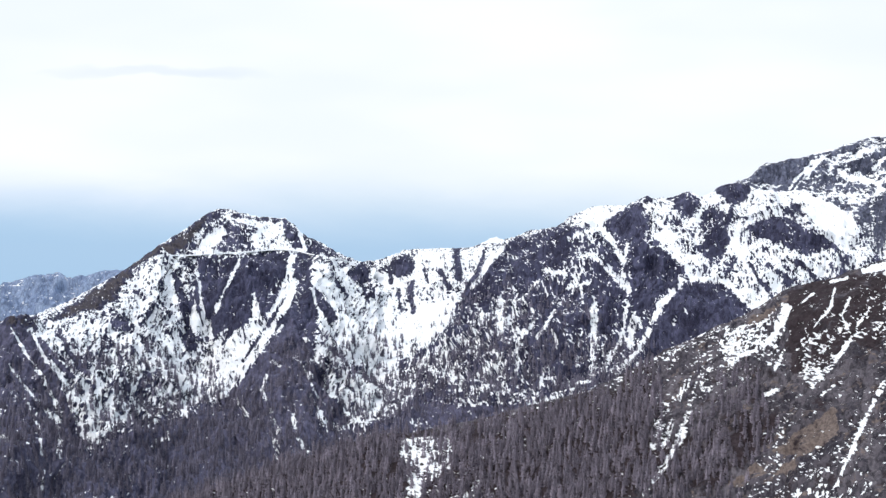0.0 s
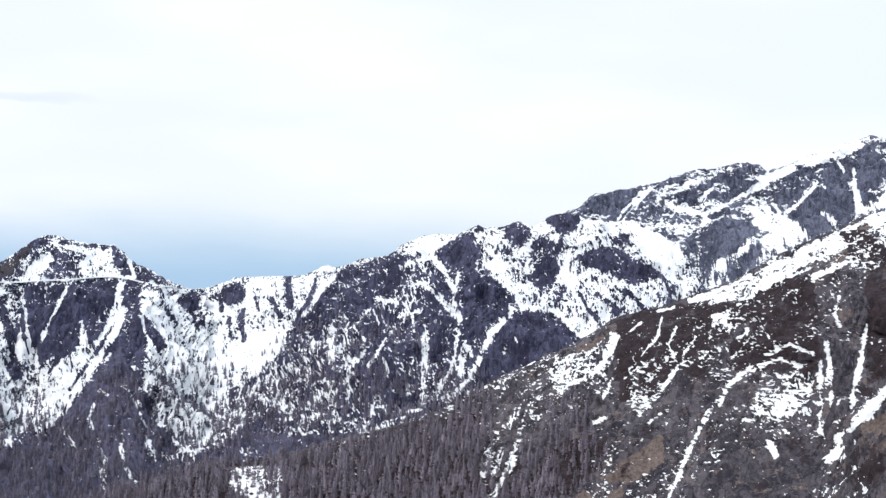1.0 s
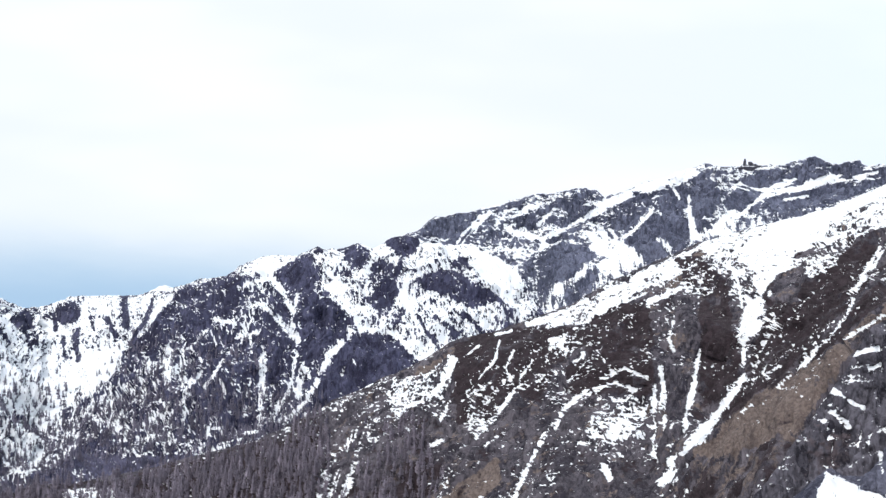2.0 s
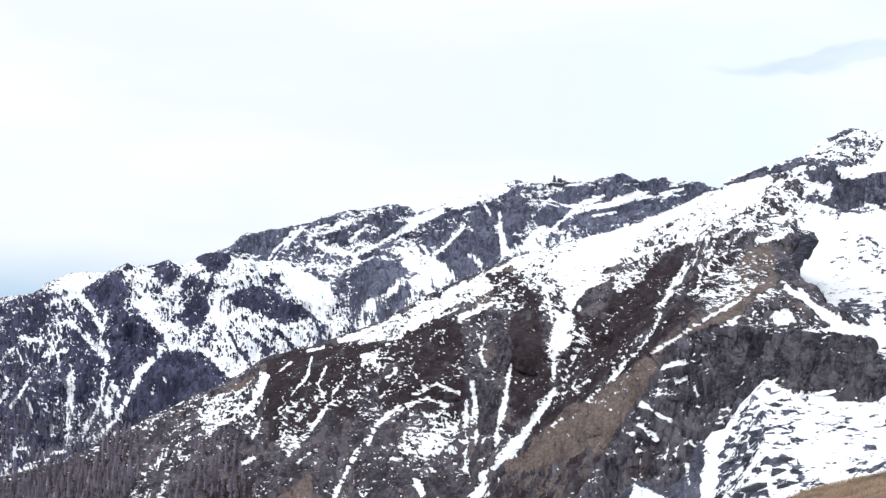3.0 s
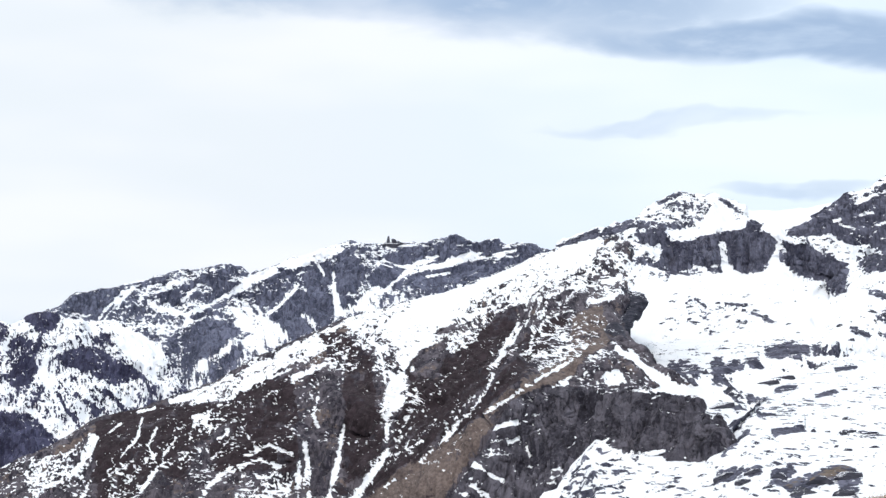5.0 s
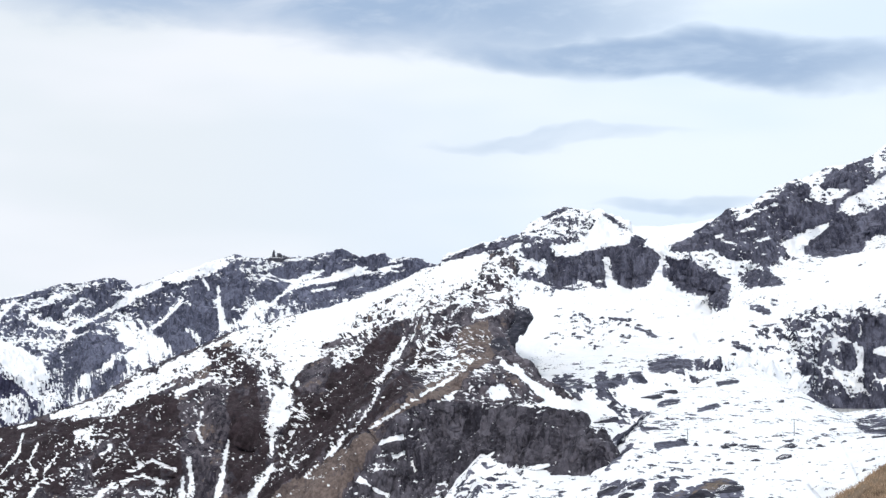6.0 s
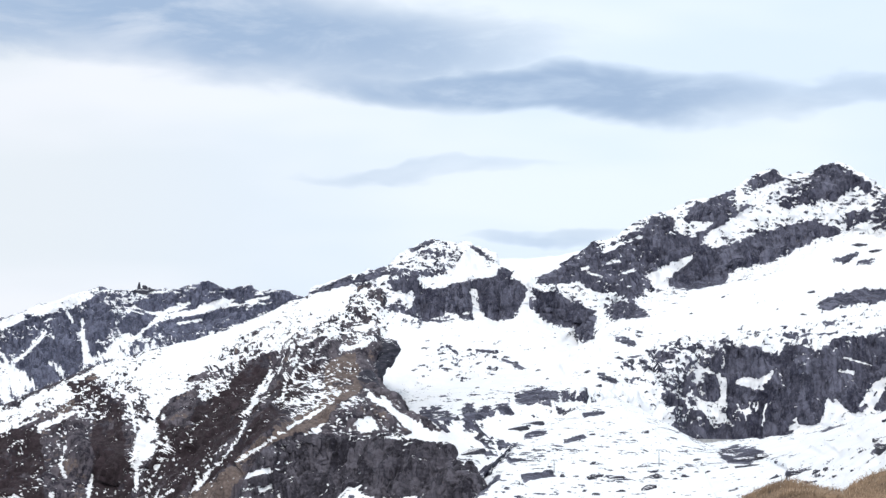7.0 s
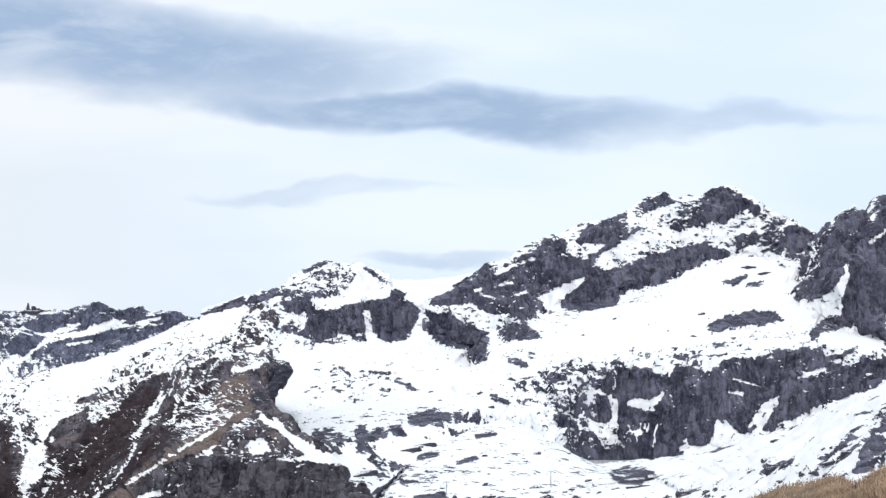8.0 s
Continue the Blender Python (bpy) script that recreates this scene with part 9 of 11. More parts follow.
field("left", "scrub", 2.1, -0.74, 1.22, (-84, 3296, -294), (-55, 3334, -274), (16, 3301, -275), (75, 3250, -275), (171, 3190, -266), (250, 3202, -251), (213, 3244, -294), (-83, 3230, -317))
field("apron", "snow", 1.1, 0.61, 1.68, (817, 1444, 0), (1114, 1549, 5), (1055, 1458, -11), (970, 1169, -14), (896, 1134, -33), (808, 1449, -38))
field("massif", "snow", 1.7, 0.91, 1.33, (1359, 2546, 142), (1401, 2376, 120), (1341, 2182, 80), (1376, 2094, 86), (1461, 2030, 78), (1419, 1972, 10), (1059, 1873, 6), (1184, 2217, 48))
field("massif", "snow", 1.7, 0.61, 1.68, (1646, 2042, 145), (1733, 1998, 161), (1828, 1952, 174), (1739, 1846, 144), (1669, 1858, 133), (1613, 1978, 118))
field("massif", "snow", 1.7, 0.0, 1.68, (1481, 2110, 112), (1505, 2078, 127), (1546, 2029, 118), (1518, 2030, 87), (1461, 2030, 78))
strip("massif", "snow", 2.9, 1.0, 0.65, (1468, 2039, 88), (1475, 2034, 67), (1489, 2030, 52), (1507, 2016, 33))
strip("massif", "snow", 2.5, 1.0, 0.65, (1508, 2042, 92), (1528, 2019, 77), (1533, 2013, 67))
strip("massif", "snow", 4.7, 1.02, 0.53, (1535, 2017, 73), (1527, 2007, 41), (1524, 2000, 14))
field("massif", "snow", 1.7, 0.97, 0.76, (1502, 2029, 44), (1526, 2010, 41), (1525, 1985, 10), (1509, 2006, 7), (1498, 2010, 22))
strip("massif", "snow", 4.3, 0.39, 1.68, (1530, 1984, 22), (1538, 1968, 29))
field("spur", "scrub", 1.6, -0.84, 0.59, (-364, 2473, -331), (-272, 2451, -289), (-168, 2461, -260), (-110, 2513, -246), (-64, 2509, -250), (-59, 2432, -264), (-46, 2344, -290), (-48, 2304, -308))
field("spur", "scrub", 1.6, -0.84, 0.59, (16, 2476, -246), (51, 2522, -232), (135, 2524, -213), (212, 2524, -190), (274, 2460, -185), (253, 2333, -225), (255, 2284, -248), (224, 2189, -292), (-17, 2302, -308), (11, 2343, -283))
field("spur", "rock", 1.3, -0.33, 1.79, (822, 1757, 8), (871, 1827, 30), (906, 1835, 40), (889, 1748, 24), (900, 1707, -2), (861, 1706, -1), (821, 1702, -6))
field("spur", "snow", 1.3, 0.97, 0.65, (843, 1727, 11), (871, 1745, 18), (861, 1712, 3), (841, 1711, -1))
strip("massif", "rock", 6.2, -0.97, 1.33, (1088, 2034, 25), (1078, 1960, 21))
strip("spur", "rock", 3.8, -0.97, 1.33, (921, 1715, 7), (943, 1702, 0))
strip("massif", "rock", 5.2, -0.97, 1.1, (1138, 2018, 32), (1057, 1868, 4))
strip("massif", "rock", 4.3, -0.97, 1.33, (1083, 1907, 18), (1113, 1922, 27))
strip("spur", "rock", 3.1, -0.97, 1.22, (934, 1803, 31), (917, 1739, 15))
strip("massif", "rock", 3.2, -0.97, 0.99, (1047, 1832, -5), (1038, 1786, -17))
strip("massif", "rock", 3.2, -0.97, 0.99, (1060, 1799, -11), (1081, 1793, -15))
strip("apron", "rock", 2.0, -0.97, 0.99, (884, 1490, -25), (901, 1495, -24))
strip("cliff", "rock", 3.8, -0.97, 1.1, (808, 1424, -30), (823, 1415, -30))
strip("apron", "rock", 1.5, -0.97, 0.76, (824, 1404, -38), (769, 1351, -56))
field("apron", "rock", 1.0, -0.84, 0.88, (753, 1331, -67), (756, 1310, -64), (738, 1266, -68), (727, 1268, -74), (738, 1305, -74))
field("apron", "rock", 1.0, -0.81, 0.99, (748, 1283, -65), (751, 1266, -61), (750, 1256, -65), (735, 1252, -71))
field("apron", "rock", 1.0, -0.87, 0.88, (756, 1250, -65), (776, 1259, -60), (766, 1235, -64), (741, 1217, -72), (732, 1219, -74))
field("apron", "rock", 0.9, -0.87, 0.88, (731, 1189, -76), (774, 1225, -64), (741, 1174, -75), (724, 1166, -79))
strip("apron", "rock", 2.5, -0.97, 1.22, (834, 1378, -39), (862, 1380, -35))
strip("apron", "rock", 2.3, -0.97, 1.22, (1008, 1660, -3), (1037, 1670, 1))
strip("massif", "rock", 4.0, -0.97, 1.1, (1045, 1796, -13), (1070, 1784, -16))
strip("massif", "rock", 3.4, -0.97, 1.1, (1180, 1870, 26), (1193, 1851, 24))
strip("apron", "rock", 2.5, -0.97, 1.1, (1148, 1765, 20), (1165, 1756, 22))
strip("apron", "rock", 2.2, -0.97, 1.1, (992, 1560, -9), (1023, 1577, -4))
strip("massif", "rock", 2.9, -0.97, 1.1, (1367, 2067, 78), (1366, 2032, 68))
field("apron", "rock", 1.1, -0.81, 0.99, (1048, 1389, -17), (1127, 1467, -11), (1068, 1351, -14), (1011, 1268, -19), (961, 1232, -26), (981, 1285, -24))
field("massif", "snow", 1.6, 0.97, 0.65, (1625, 1853, 31), (1638, 1853, 54), (1644, 1842, 67), (1660, 1829, 73), (1651, 1837, 58), (1640, 1844, 41))
field("massif", "snow", 1.9, 0.97, 0.65, (1401, 2626, 172), (1472, 2585, 176), (1491, 2546, 170), (1516, 2510, 178), (1533, 2494, 174), (1540, 2439, 154), (1469, 2249, 126), (1457, 2160, 119), (1411, 2091, 94), (1363, 2554, 143))
field("massif", "snow", 1.7, 0.14, 1.79, (1441, 2054, 94), (1480, 2043, 86), (1498, 2030, 48), (1499, 2006, 10), (1433, 1979, 3), (1426, 2000, 40))
field("spur", "rock", 1.4, -0.89, 0.76, (976, 1999, 76), (962, 1898, 76), (939, 1854, 43), (947, 1896, 50), (940, 1918, 60))
field("spur", "rock", 1.5, -0.84, 0.99, (1021, 2069, 114), (1063, 2090, 116), (1043, 2057, 79), (986, 2005, 83))
field("spur", "rock", 1.6, -0.66, 1.45, (1104, 2212, 182), (1111, 2145, 171), (1115, 2143, 130), (1086, 2126, 147), (1085, 2158, 156))
field("left", "snow", 2.2, 0.74, 1.22, (-219, 3359, -161), (-153, 3487, -167), (-90, 3516, -211), (-97, 3383, -265), (-127, 3242, -304), (-162, 3245, -294), (-192, 3254, -255), (-216, 3309, -209))
strip("massif", "snow", 2.2, 0.93, 0.76, (1681, 2575, 264), (1678, 2527, 253))
strip("massif", "snow", 2.2, 0.93, 0.76, (1714, 2564, 279), (1726, 2548, 283))
strip("massif", "snow", 2.2, 0.93, 0.76, (1710, 2524, 257), (1729, 2512, 264))
strip("massif", "snow", 2.6, 0.97, 0.76, (1676, 2584, 270), (1683, 2577, 272))
field("massif", "rock", 1.9, -0.77, 1.1, (1659, 2474, 206), (1641, 2354, 190), (1613, 2298, 174), (1588, 2307, 171), (1610, 2393, 185))
field("massif", "rock", 2.0, -0.7, 1.22, (1688, 2493, 227), (1739, 2486, 237), (1711, 2454, 219), (1695, 2487, 215))
strip("massif", "rock", 2.1, -0.77, 0.88, (1944, 2110, 243), (1986, 2130, 264))
strip("massif", "rock", 3.7, -0.74, 0.99, (1638, 2014, 135), (1651, 2005, 134))
strip("massif", "rock", 4.3, -0.74, 0.99, (1602, 1964, 113), (1607, 1923, 108))
strip("massif", "rock", 4.5, -0.7, 1.1, (1484, 2192, 131), (1489, 2164, 126))
strip("massif", "rock", 3.5, -0.74, 1.1, (1358, 2052, 73), (1367, 2027, 65))
field("spur", "snow", 1.6, 0.1, 1.91, (1105, 2283, 186), (1120, 2212, 186), (1087, 2110, 132), (1063, 2090, 116), (1007, 2080, 107), (1021, 2142, 131))
strip("spur", "snow", 2.7, 0.97, 0.65, (1086, 2202, 173), (1083, 2154, 150), (1073, 2101, 129))
strip("spur", "snow", 2.6, 0.93, 0.76, (995, 2068, 102), (1022, 2063, 108))
strip("spur", "snow", 2.0, 0.93, 0.76, (1039, 2132, 130), (1062, 2128, 137))
strip("spur", "snow", 2.0, 0.93, 0.76, (1062, 2096, 123), (1069, 2093, 109))
strip("spur", "rock", 4.2, -0.87, 0.88, (1106, 2202, 181), (1099, 2153, 155))
strip("spur", "rock", 4.1, -0.84, 0.99, (1062, 2178, 156), (1064, 2151, 143))
field("spur", "grass", 1.4, -0.77, 1.22, (946, 2021, 83), (1005, 2059, 99), (940, 1918, 60), (878, 1854, 36), (856, 1828, 27))
field("apron", "rock", 1.1, -0.89, 0.88, (573, 1554, -148), (629, 1532, -107), (690, 1551, -96), (673, 1514, -126), (652, 1482, -152), (636, 1475, -165), (581, 1574, -175))
field("apron", "snow", 1.1, 0.3, 1.91, (748, 1546, -53), (738, 1461, -69), (627, 1242, -124), (603, 1313, -148), (645, 1425, -146), (685, 1510, -116), (726, 1546, -73))
strip("apron", "snow", 2.8, 0.97, 0.76, (701, 1537, -90), (688, 1528, -112), (666, 1490, -138), (634, 1431, -161))
field("apron", "snow", 1.1, 0.89, 0.99, (632, 1574, -146), (645, 1572, -148), (635, 1497, -154), (645, 1479, -156), (643, 1468, -165), (603, 1529, -170))
strip("apron", "snow", 2.4, 0.97, 0.88, (748, 1542, -54), (726, 1546, -73), (706, 1550, -96))
strip("apron", "snow", 1.4, 0.93, 0.76, (664, 1531, -122), (654, 1502, -139))
strip("apron", "rock", 3.4, -0.91, 0.88, (646, 1330, -107), (655, 1324, -104))
strip("apron", "rock", 3.2, -0.89, 0.88, (679, 1479, -123), (670, 1440, -118))
strip("apron", "rock", 2.0, -0.87, 0.99, (609, 1286, -128), (608, 1256, -123))
strip("apron", "rock", 1.9, -0.84, 0.99, (708, 1506, -96), (696, 1460, -91))
field("spur", "scrub", 1.6, -0.93, 0.76, (475, 2526, -67), (524, 2481, -58), (547, 2376, -74), (528, 2322, -101), (484, 2355, -113), (463, 2439, -98))
field("spur", "scrub", 1.5, -0.93, 0.88, (720, 2185, -43), (742, 2143, -33), (728, 2082, -64), (700, 2029, -88), (688, 2055, -102), (699, 2114, -78))
field("massif", "rock", 1.5, -0.97, 0.76, (1220, 2038, 49), (1262, 2054, 57), (1264, 2003, 53), (1194, 1890, 35), (1164, 1907, 32), (1163, 1942, 34))
field("massif", "rock", 1.5, -0.91, 0.99, (1269, 2010, 54), (1265, 1938, 52), (1224, 1879, 36), (1189, 1877, 35))
field("massif", "rock", 1.5, -0.93, 0.88, (1134, 2023, 32), (1155, 2031, 36), (1071, 1872, 8), (1047, 1861, 1))
field("massif", "rock", 1.5, -0.89, 0.99, (1155, 1972, 34), (1176, 1977, 37), (1128, 1893, 21), (1113, 1898, 21))
strip("massif", "rock", 3.2, -0.89, 0.99, (1108, 2052, 29), (1045, 1898, 12))
strip("massif", "rock", 3.1, -0.89, 0.99, (1079, 2017, 22), (1029, 1869, 1))
strip("massif", "rock", 2.6, -0.89, 0.99, (1097, 2124, 24), (1025, 1940, 8))
strip("massif", "rock", 3.1, -0.89, 0.99, (1087, 1899, 17), (1121, 1914, 26))
strip("massif", "rock", 2.4, -0.84, 0.99, (1393, 2437, 122), (1397, 2370, 117))
strip("massif", "rock", 2.3, -0.84, 0.99, (1377, 2335, 105), (1374, 2274, 91))
strip("massif", "rock", 2.4, -0.81, 0.99, (1372, 2496, 132), (1362, 2444, 117))
field("massif", "snow", 2.1, 0.33, 1.79, (1434, 2758, 271), (1513, 2837, 320), (1547, 2817, 325), (1536, 2718, 307), (1508, 2727, 272), (1453, 2724, 263))
strip("massif", "rock", 3.7, -0.84, 0.99, (1489, 2834, 312), (1534, 2845, 331))
strip("massif", "rock", 2.7, -0.74, 1.1, (1540, 2715, 311), (1553, 2672, 287))
field("massif", "snow", 1.8, 0.98, 0.7, (1943, 2060, 226), (1944, 2016, 237), (1941, 1995, 241), (1937, 1993, 213), (1935, 1993, 202), (1946, 2029, 201), (1884, 1993, 192), (1893, 2026, 201))
field("massif", "snow", 1.8, 0.97, 0.82, (1842, 1941, 171), (1873, 1941, 174), (1933, 1980, 186), (1910, 1942, 182), (1906, 1932, 170), (1908, 1905, 165), (1856, 1846, 148), (1788, 1796, 136), (1710, 1752, 133), (1695, 1779, 140), (1785, 1888, 157))
strip("massif", "snow", 3.2, 0.93, 0.99, (1960, 2008, 280), (1952, 1997, 263), (1943, 2002, 256))
strip("massif", "snow", 2.4, 0.89, 1.1, (1943, 2000, 258), (1943, 2015, 242), (1947, 2028, 238))
strip("massif", "snow", 2.5, 0.81, 1.22, (2013, 2169, 271), (1986, 2111, 273))
field("massif", "rock", 1.8, -0.93, 0.76, (1798, 1917, 164), (1889, 1992, 186), (1947, 2029, 202), (1936, 1990, 200), (1933, 1982, 188), (1874, 1945, 176), (1855, 1955, 176), (1798, 1897, 160))
strip("massif", "rock", 2.1, -0.87, 0.88, (1692, 1776, 122), (1698, 1750, 125), (1791, 1819, 142))
field("massif", "rock", 1.6, -0.93, 0.88, (1703, 1726, 117), (1721, 1739, 127), (1712, 1715, 123), (1710, 1718, 113))
field("spur", "scrub", 1.6, -0.97, 0.65, (464, 2486, -85), (533, 2379, -77), (555, 2315, -93), (531, 2256, -125), (506, 2321, -111), (469, 2280, -147), (434, 2317, -158))
field("spur", "scrub", 1.6, -0.97, 0.88, (622, 2417, -33), (672, 2440, 1), (700, 2377, 7), (690, 2316, -24), (673, 2244, -57), (663, 2296, -52), (631, 2309, -61), (599, 2293, -73))
field("spur", "scrub", 1.5, -0.97, 0.99, (580, 2332, -81), (619, 2319, -63), (670, 2271, -55), (654, 2179, -76), (640, 2140, -107), (562, 2251, -112))
field("spur", "scrub", 1.5, -0.97, 0.76, (733, 2266, -12), (770, 2330, 21), (782, 2281, 14), (757, 2195, -21), (724, 2105, -60), (694, 2043, -98), (686, 2090, -100), (721, 2178, -49))
field("spur", "scrub", 1.6, -0.89, 1.22, (779, 2504, 68), (800, 2455, 68), (791, 2307, 29), (780, 2274, 10), (767, 2320, 15), (752, 2363, 28))
strip("spur", "snow", 3.3, 0.84, 1.45, (602, 2245, -92), (632, 2232, -78), (644, 2177, -88))
strip("spur", "snow", 3.3, 0.84, 1.45, (584, 2233, -108), (617, 2226, -96), (634, 2191, -103))
strip("spur", "snow", 2.1, 0.93, 1.1, (812, 2370, 59), (804, 2304, 29), (784, 2237, 0))
strip("spur", "snow", 1.9, 0.93, 1.1, (779, 2102, -10), (752, 2062, -39))
strip("spur", "rock", 3.4, -0.84, 1.33, (854, 2259, 44), (876, 2246, 55))
strip("spur", "rock", 3.5, -0.84, 1.33, (890, 2325, 68), (919, 2296, 83))
strip("spur", "rock", 3.4, -0.81, 1.33, (827, 2236, 22), (857, 2235, 37))
field("spur", "snow", 1.6, 0.14, 1.91, (872, 2256, 59), (934, 2314, 99), (963, 2308, 115), (954, 2246, 98), (902, 2196, 66), (847, 2170, 29))
field("spur", "scrub", 1.6, -0.87, 1.39, (505, 2526, -55), (553, 2536, -36), (592, 2481, -35), (544, 2279, -109), (518, 2310, -110), (477, 2353, -120), (467, 2412, -108))
field("spur", "snow", 1.6, -0.14, 1.91, (463, 2410, -115), (493, 2362, -98), (483, 2280, -137), (452, 2231, -168), (442, 2319, -153))
strip("spur", "snow", 2.1, 0.89, 1.1, (534, 2432, -63), (516, 2400, -85), (512, 2346, -98))
strip("spur", "snow", 2.2, 0.89, 1.1, (482, 2491, -70), (502, 2511, -59))
strip("spur", "snow", 2.2, 0.89, 1.1, (531, 2543, -44), (552, 2532, -38))
strip("spur", "snow", 1.7, 0.93, 0.99, (547, 2376, -74), (520, 2336, -97))
strip("spur", "snow", 1.7, 0.93, 0.99, (510, 2314, -112), (482, 2281, -137))
strip("spur", "snow", 1.5, 0.91, 1.1, (531, 2514, -51), (505, 2418, -75), (480, 2403, -100))
field("massif", "snow", 2.0, 1.0, 0.65, (1424, 2699, 253), (1484, 2703, 263), (1508, 2669, 264), (1510, 2644, 254), (1501, 2646, 248), (1474, 2664, 243), (1447, 2664, 231), (1432, 2685, 237))
field("massif", "snow", 2.0, 0.98, 0.65, (1386, 2700, 229), (1412, 2684, 230), (1409, 2680, 210), (1383, 2670, 209))
field("massif", "snow", 2.0, 0.97, 0.76, (1550, 2589, 261), (1569, 2560, 244), (1560, 2552, 228), (1555, 2562, 232), (1547, 2578, 246))
field("massif", "snow", 2.0, 1.02, 0.47, (1494, 2616, 204), (1496, 2601, 190), (1499, 2586, 180), (1507, 2573, 176), (1509, 2538, 177), (1529, 2547, 188), (1540, 2552, 204), (1546, 2547, 211), (1532, 2513, 185), (1547, 2501, 176), (1505, 2441, 155), (1484, 2535, 163), (1463, 2569, 168), (1478, 2604, 184))
field("massif", "rock", 2.0, -1.0, 0.47, (1511, 2641, 250), (1532, 2617, 255), (1549, 2567, 240), (1548, 2561, 219), (1540, 2556, 204), (1529, 2554, 191), (1511, 2548, 181), (1511, 2581, 180), (1502, 2593, 184), (1496, 2602, 196), (1497, 2615, 213))
strip("massif", "snow", 3.0, 1.0, 0.65, (1499, 2640, 231), (1493, 2622, 209), (1485, 2603, 188))
strip("massif", "snow", 3.0, 0.97, 0.76, (1553, 2553, 224), (1546, 2547, 206))
strip("massif", "rock", 3.4, -0.77, 0.99, (1464, 2616, 186), (1476, 2601, 182))
field("massif", "snow", 1.6, 0.97, 0.65, (1608, 1877, 45), (1612, 1873, 38), (1621, 1861, 26), (1628, 1848, 26), (1640, 1844, 47), (1660, 1829, 72), (1657, 1822, 67), (1638, 1842, 28), (1620, 1861, 14), (1587, 1876, 6), (1553, 1883, -1), (1576, 1909, 10), (1582, 1878, 10), (1592, 1875, 21))

mountain("far", "distant_range", far_rows, BLUE, "distant range of rocky snow-dusted mountains tinted blue for haze", (100, 100))
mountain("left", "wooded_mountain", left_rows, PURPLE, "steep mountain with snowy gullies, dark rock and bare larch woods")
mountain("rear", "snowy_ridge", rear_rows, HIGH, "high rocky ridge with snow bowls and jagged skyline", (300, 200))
mountain("spur", "grassy_spur", spur_rows, BROWN, "brown grass and dark scrub spur streaked with snow gullies", (500, 330))
mountain("cliff", "rock_cliff", cliff_rows, CRAG, "dark grey rock cliff above a snowy couloir", (120, 60))
mountain("massif", "snowy_massif", massif_rows, GREY, "snow-covered rocky massif with dark cliff bands and a summit crag")
mountain("dome", "snow_dome", dome_rows, GREY, "smooth white snow dome behind the rocky ridge", (200, 150))
mountain("apron", "snow_apron", apron_rows, GREY, "white snowfield dotted with dark rocks below the cliffs", (400, 200))

# ---- valley ground out to the horizon ----
def ground_sheet():
    n = 60
    ang = np.linspace(0, 2 * np.pi, 96, endpoint=True)
    rad = np.concatenate([[5], np.geomspace(300, 4950, n)])
    a, r = np.meshgrid(ang, rad)
    z = -820 + 0 * r
    g = np.stack([r * np.sin(a), r * np.cos(a), z], -1)
    flat = np.zeros(g.shape[0] * g.shape[1])
    return grid_mesh("ground", g, [("snow", flat - 1), ("grass", flat + 0.6), ("wood", flat + 0.4)])


tagged(part("ground", ground_sheet(), BROWN), "dark wooded valley floor far below the mountains", "ground", kind="structure")


# ---- the snowed-up road across the peak ----
def mountain_road(points, wide=7.0, thick=1.6):
    """A narrow bench with snow on it that follows the face of the mountain."""
    g = SLOPES["left"][0].reshape(-1, 3)
    line = along(points, 130)
    out = []
    for p in line:
        near = g[np.argmin(((g - p) ** 2 * (1, 0.15, 4)).sum(1))]
        out.append(near)
    out = np.array(out)
    for _ in range(30):
        out[1:-1] = (out[:-2] + 2 * out[1:-1] + out[2:]) / 4
    toward = -out[:, :2] / np.linalg.norm(out[:, :2], axis=1, keepdims=True)
    rows = []
    for d, z in ((-9.0, -0.4), (-9.0, 1.2), (0.0, 1.2), (wide - 0.6, 1.0), (wide, 0.4), (wide, -thick)):
        q = out.copy()
        q[:, :2] += toward * d
        q[:, 2] += z
        rows.append(q)
    n = len(rows) * len(out)
    mesh = grid_mesh("road", np.array(rows), [("snow", np.full(n, 2.0)), ("grass", np.zeros(n)), ("wood", np.zeros(n))])
    return tagged(part("road", mesh, PURPLE), "snow-covered mountain road cut across the peak", "road", kind="structure")


mountain_road([(-550, 3571, -14), (-524, 3647, -10), (-506, 3659, -12), (-452, 3671, -6), (-402, 3706, -4), (-347, 3771, 1), (-313, 3775, 2), (-280, 3759, -4), (-230, 3674, -14), (-206, 3868, -18), (-181, 3907, -33)])


# ---- woods ----
def bark_material(name, dark, light):
    m, tree, shader = material(name)
    rnd = node(tree, "ShaderNodeAttribute", attribute_name="tone").outputs["Fac"]
    pos = node(tree, "ShaderNodeNewGeometry").outputs["Position"]
    tone = blend(tree, rnd, dark, light)
    link(tree, blend(tree, span(tree, noise_node(tree, pos, 0.03, 3), 0.35, 0.65, 0.0, 0.5), tone, tuple(0.7 * c for c in dark)), shader.inputs["Base Color"])
    shader.inputs["Roughness"].default_value = 0.95
    shader.inputs["Specular IOR Level"].default_value = 0.1
    return m


# twig colour with distance haze mixed in as blue; RUSSET has less of it
LARCH = bark_material("bare_larch_twigs", (0.142, 0.132, 0.180), (0.292, 0.272, 0.350))
RUSSET = bark_material("russet_larch_twigs", (0.166, 0.147, 0.184), (0.338, 0.298, 0.358))
TRUNK = bark_material("larch_bark", (0.07, 0.056, 0.06), (0.12, 0.1, 0.1))


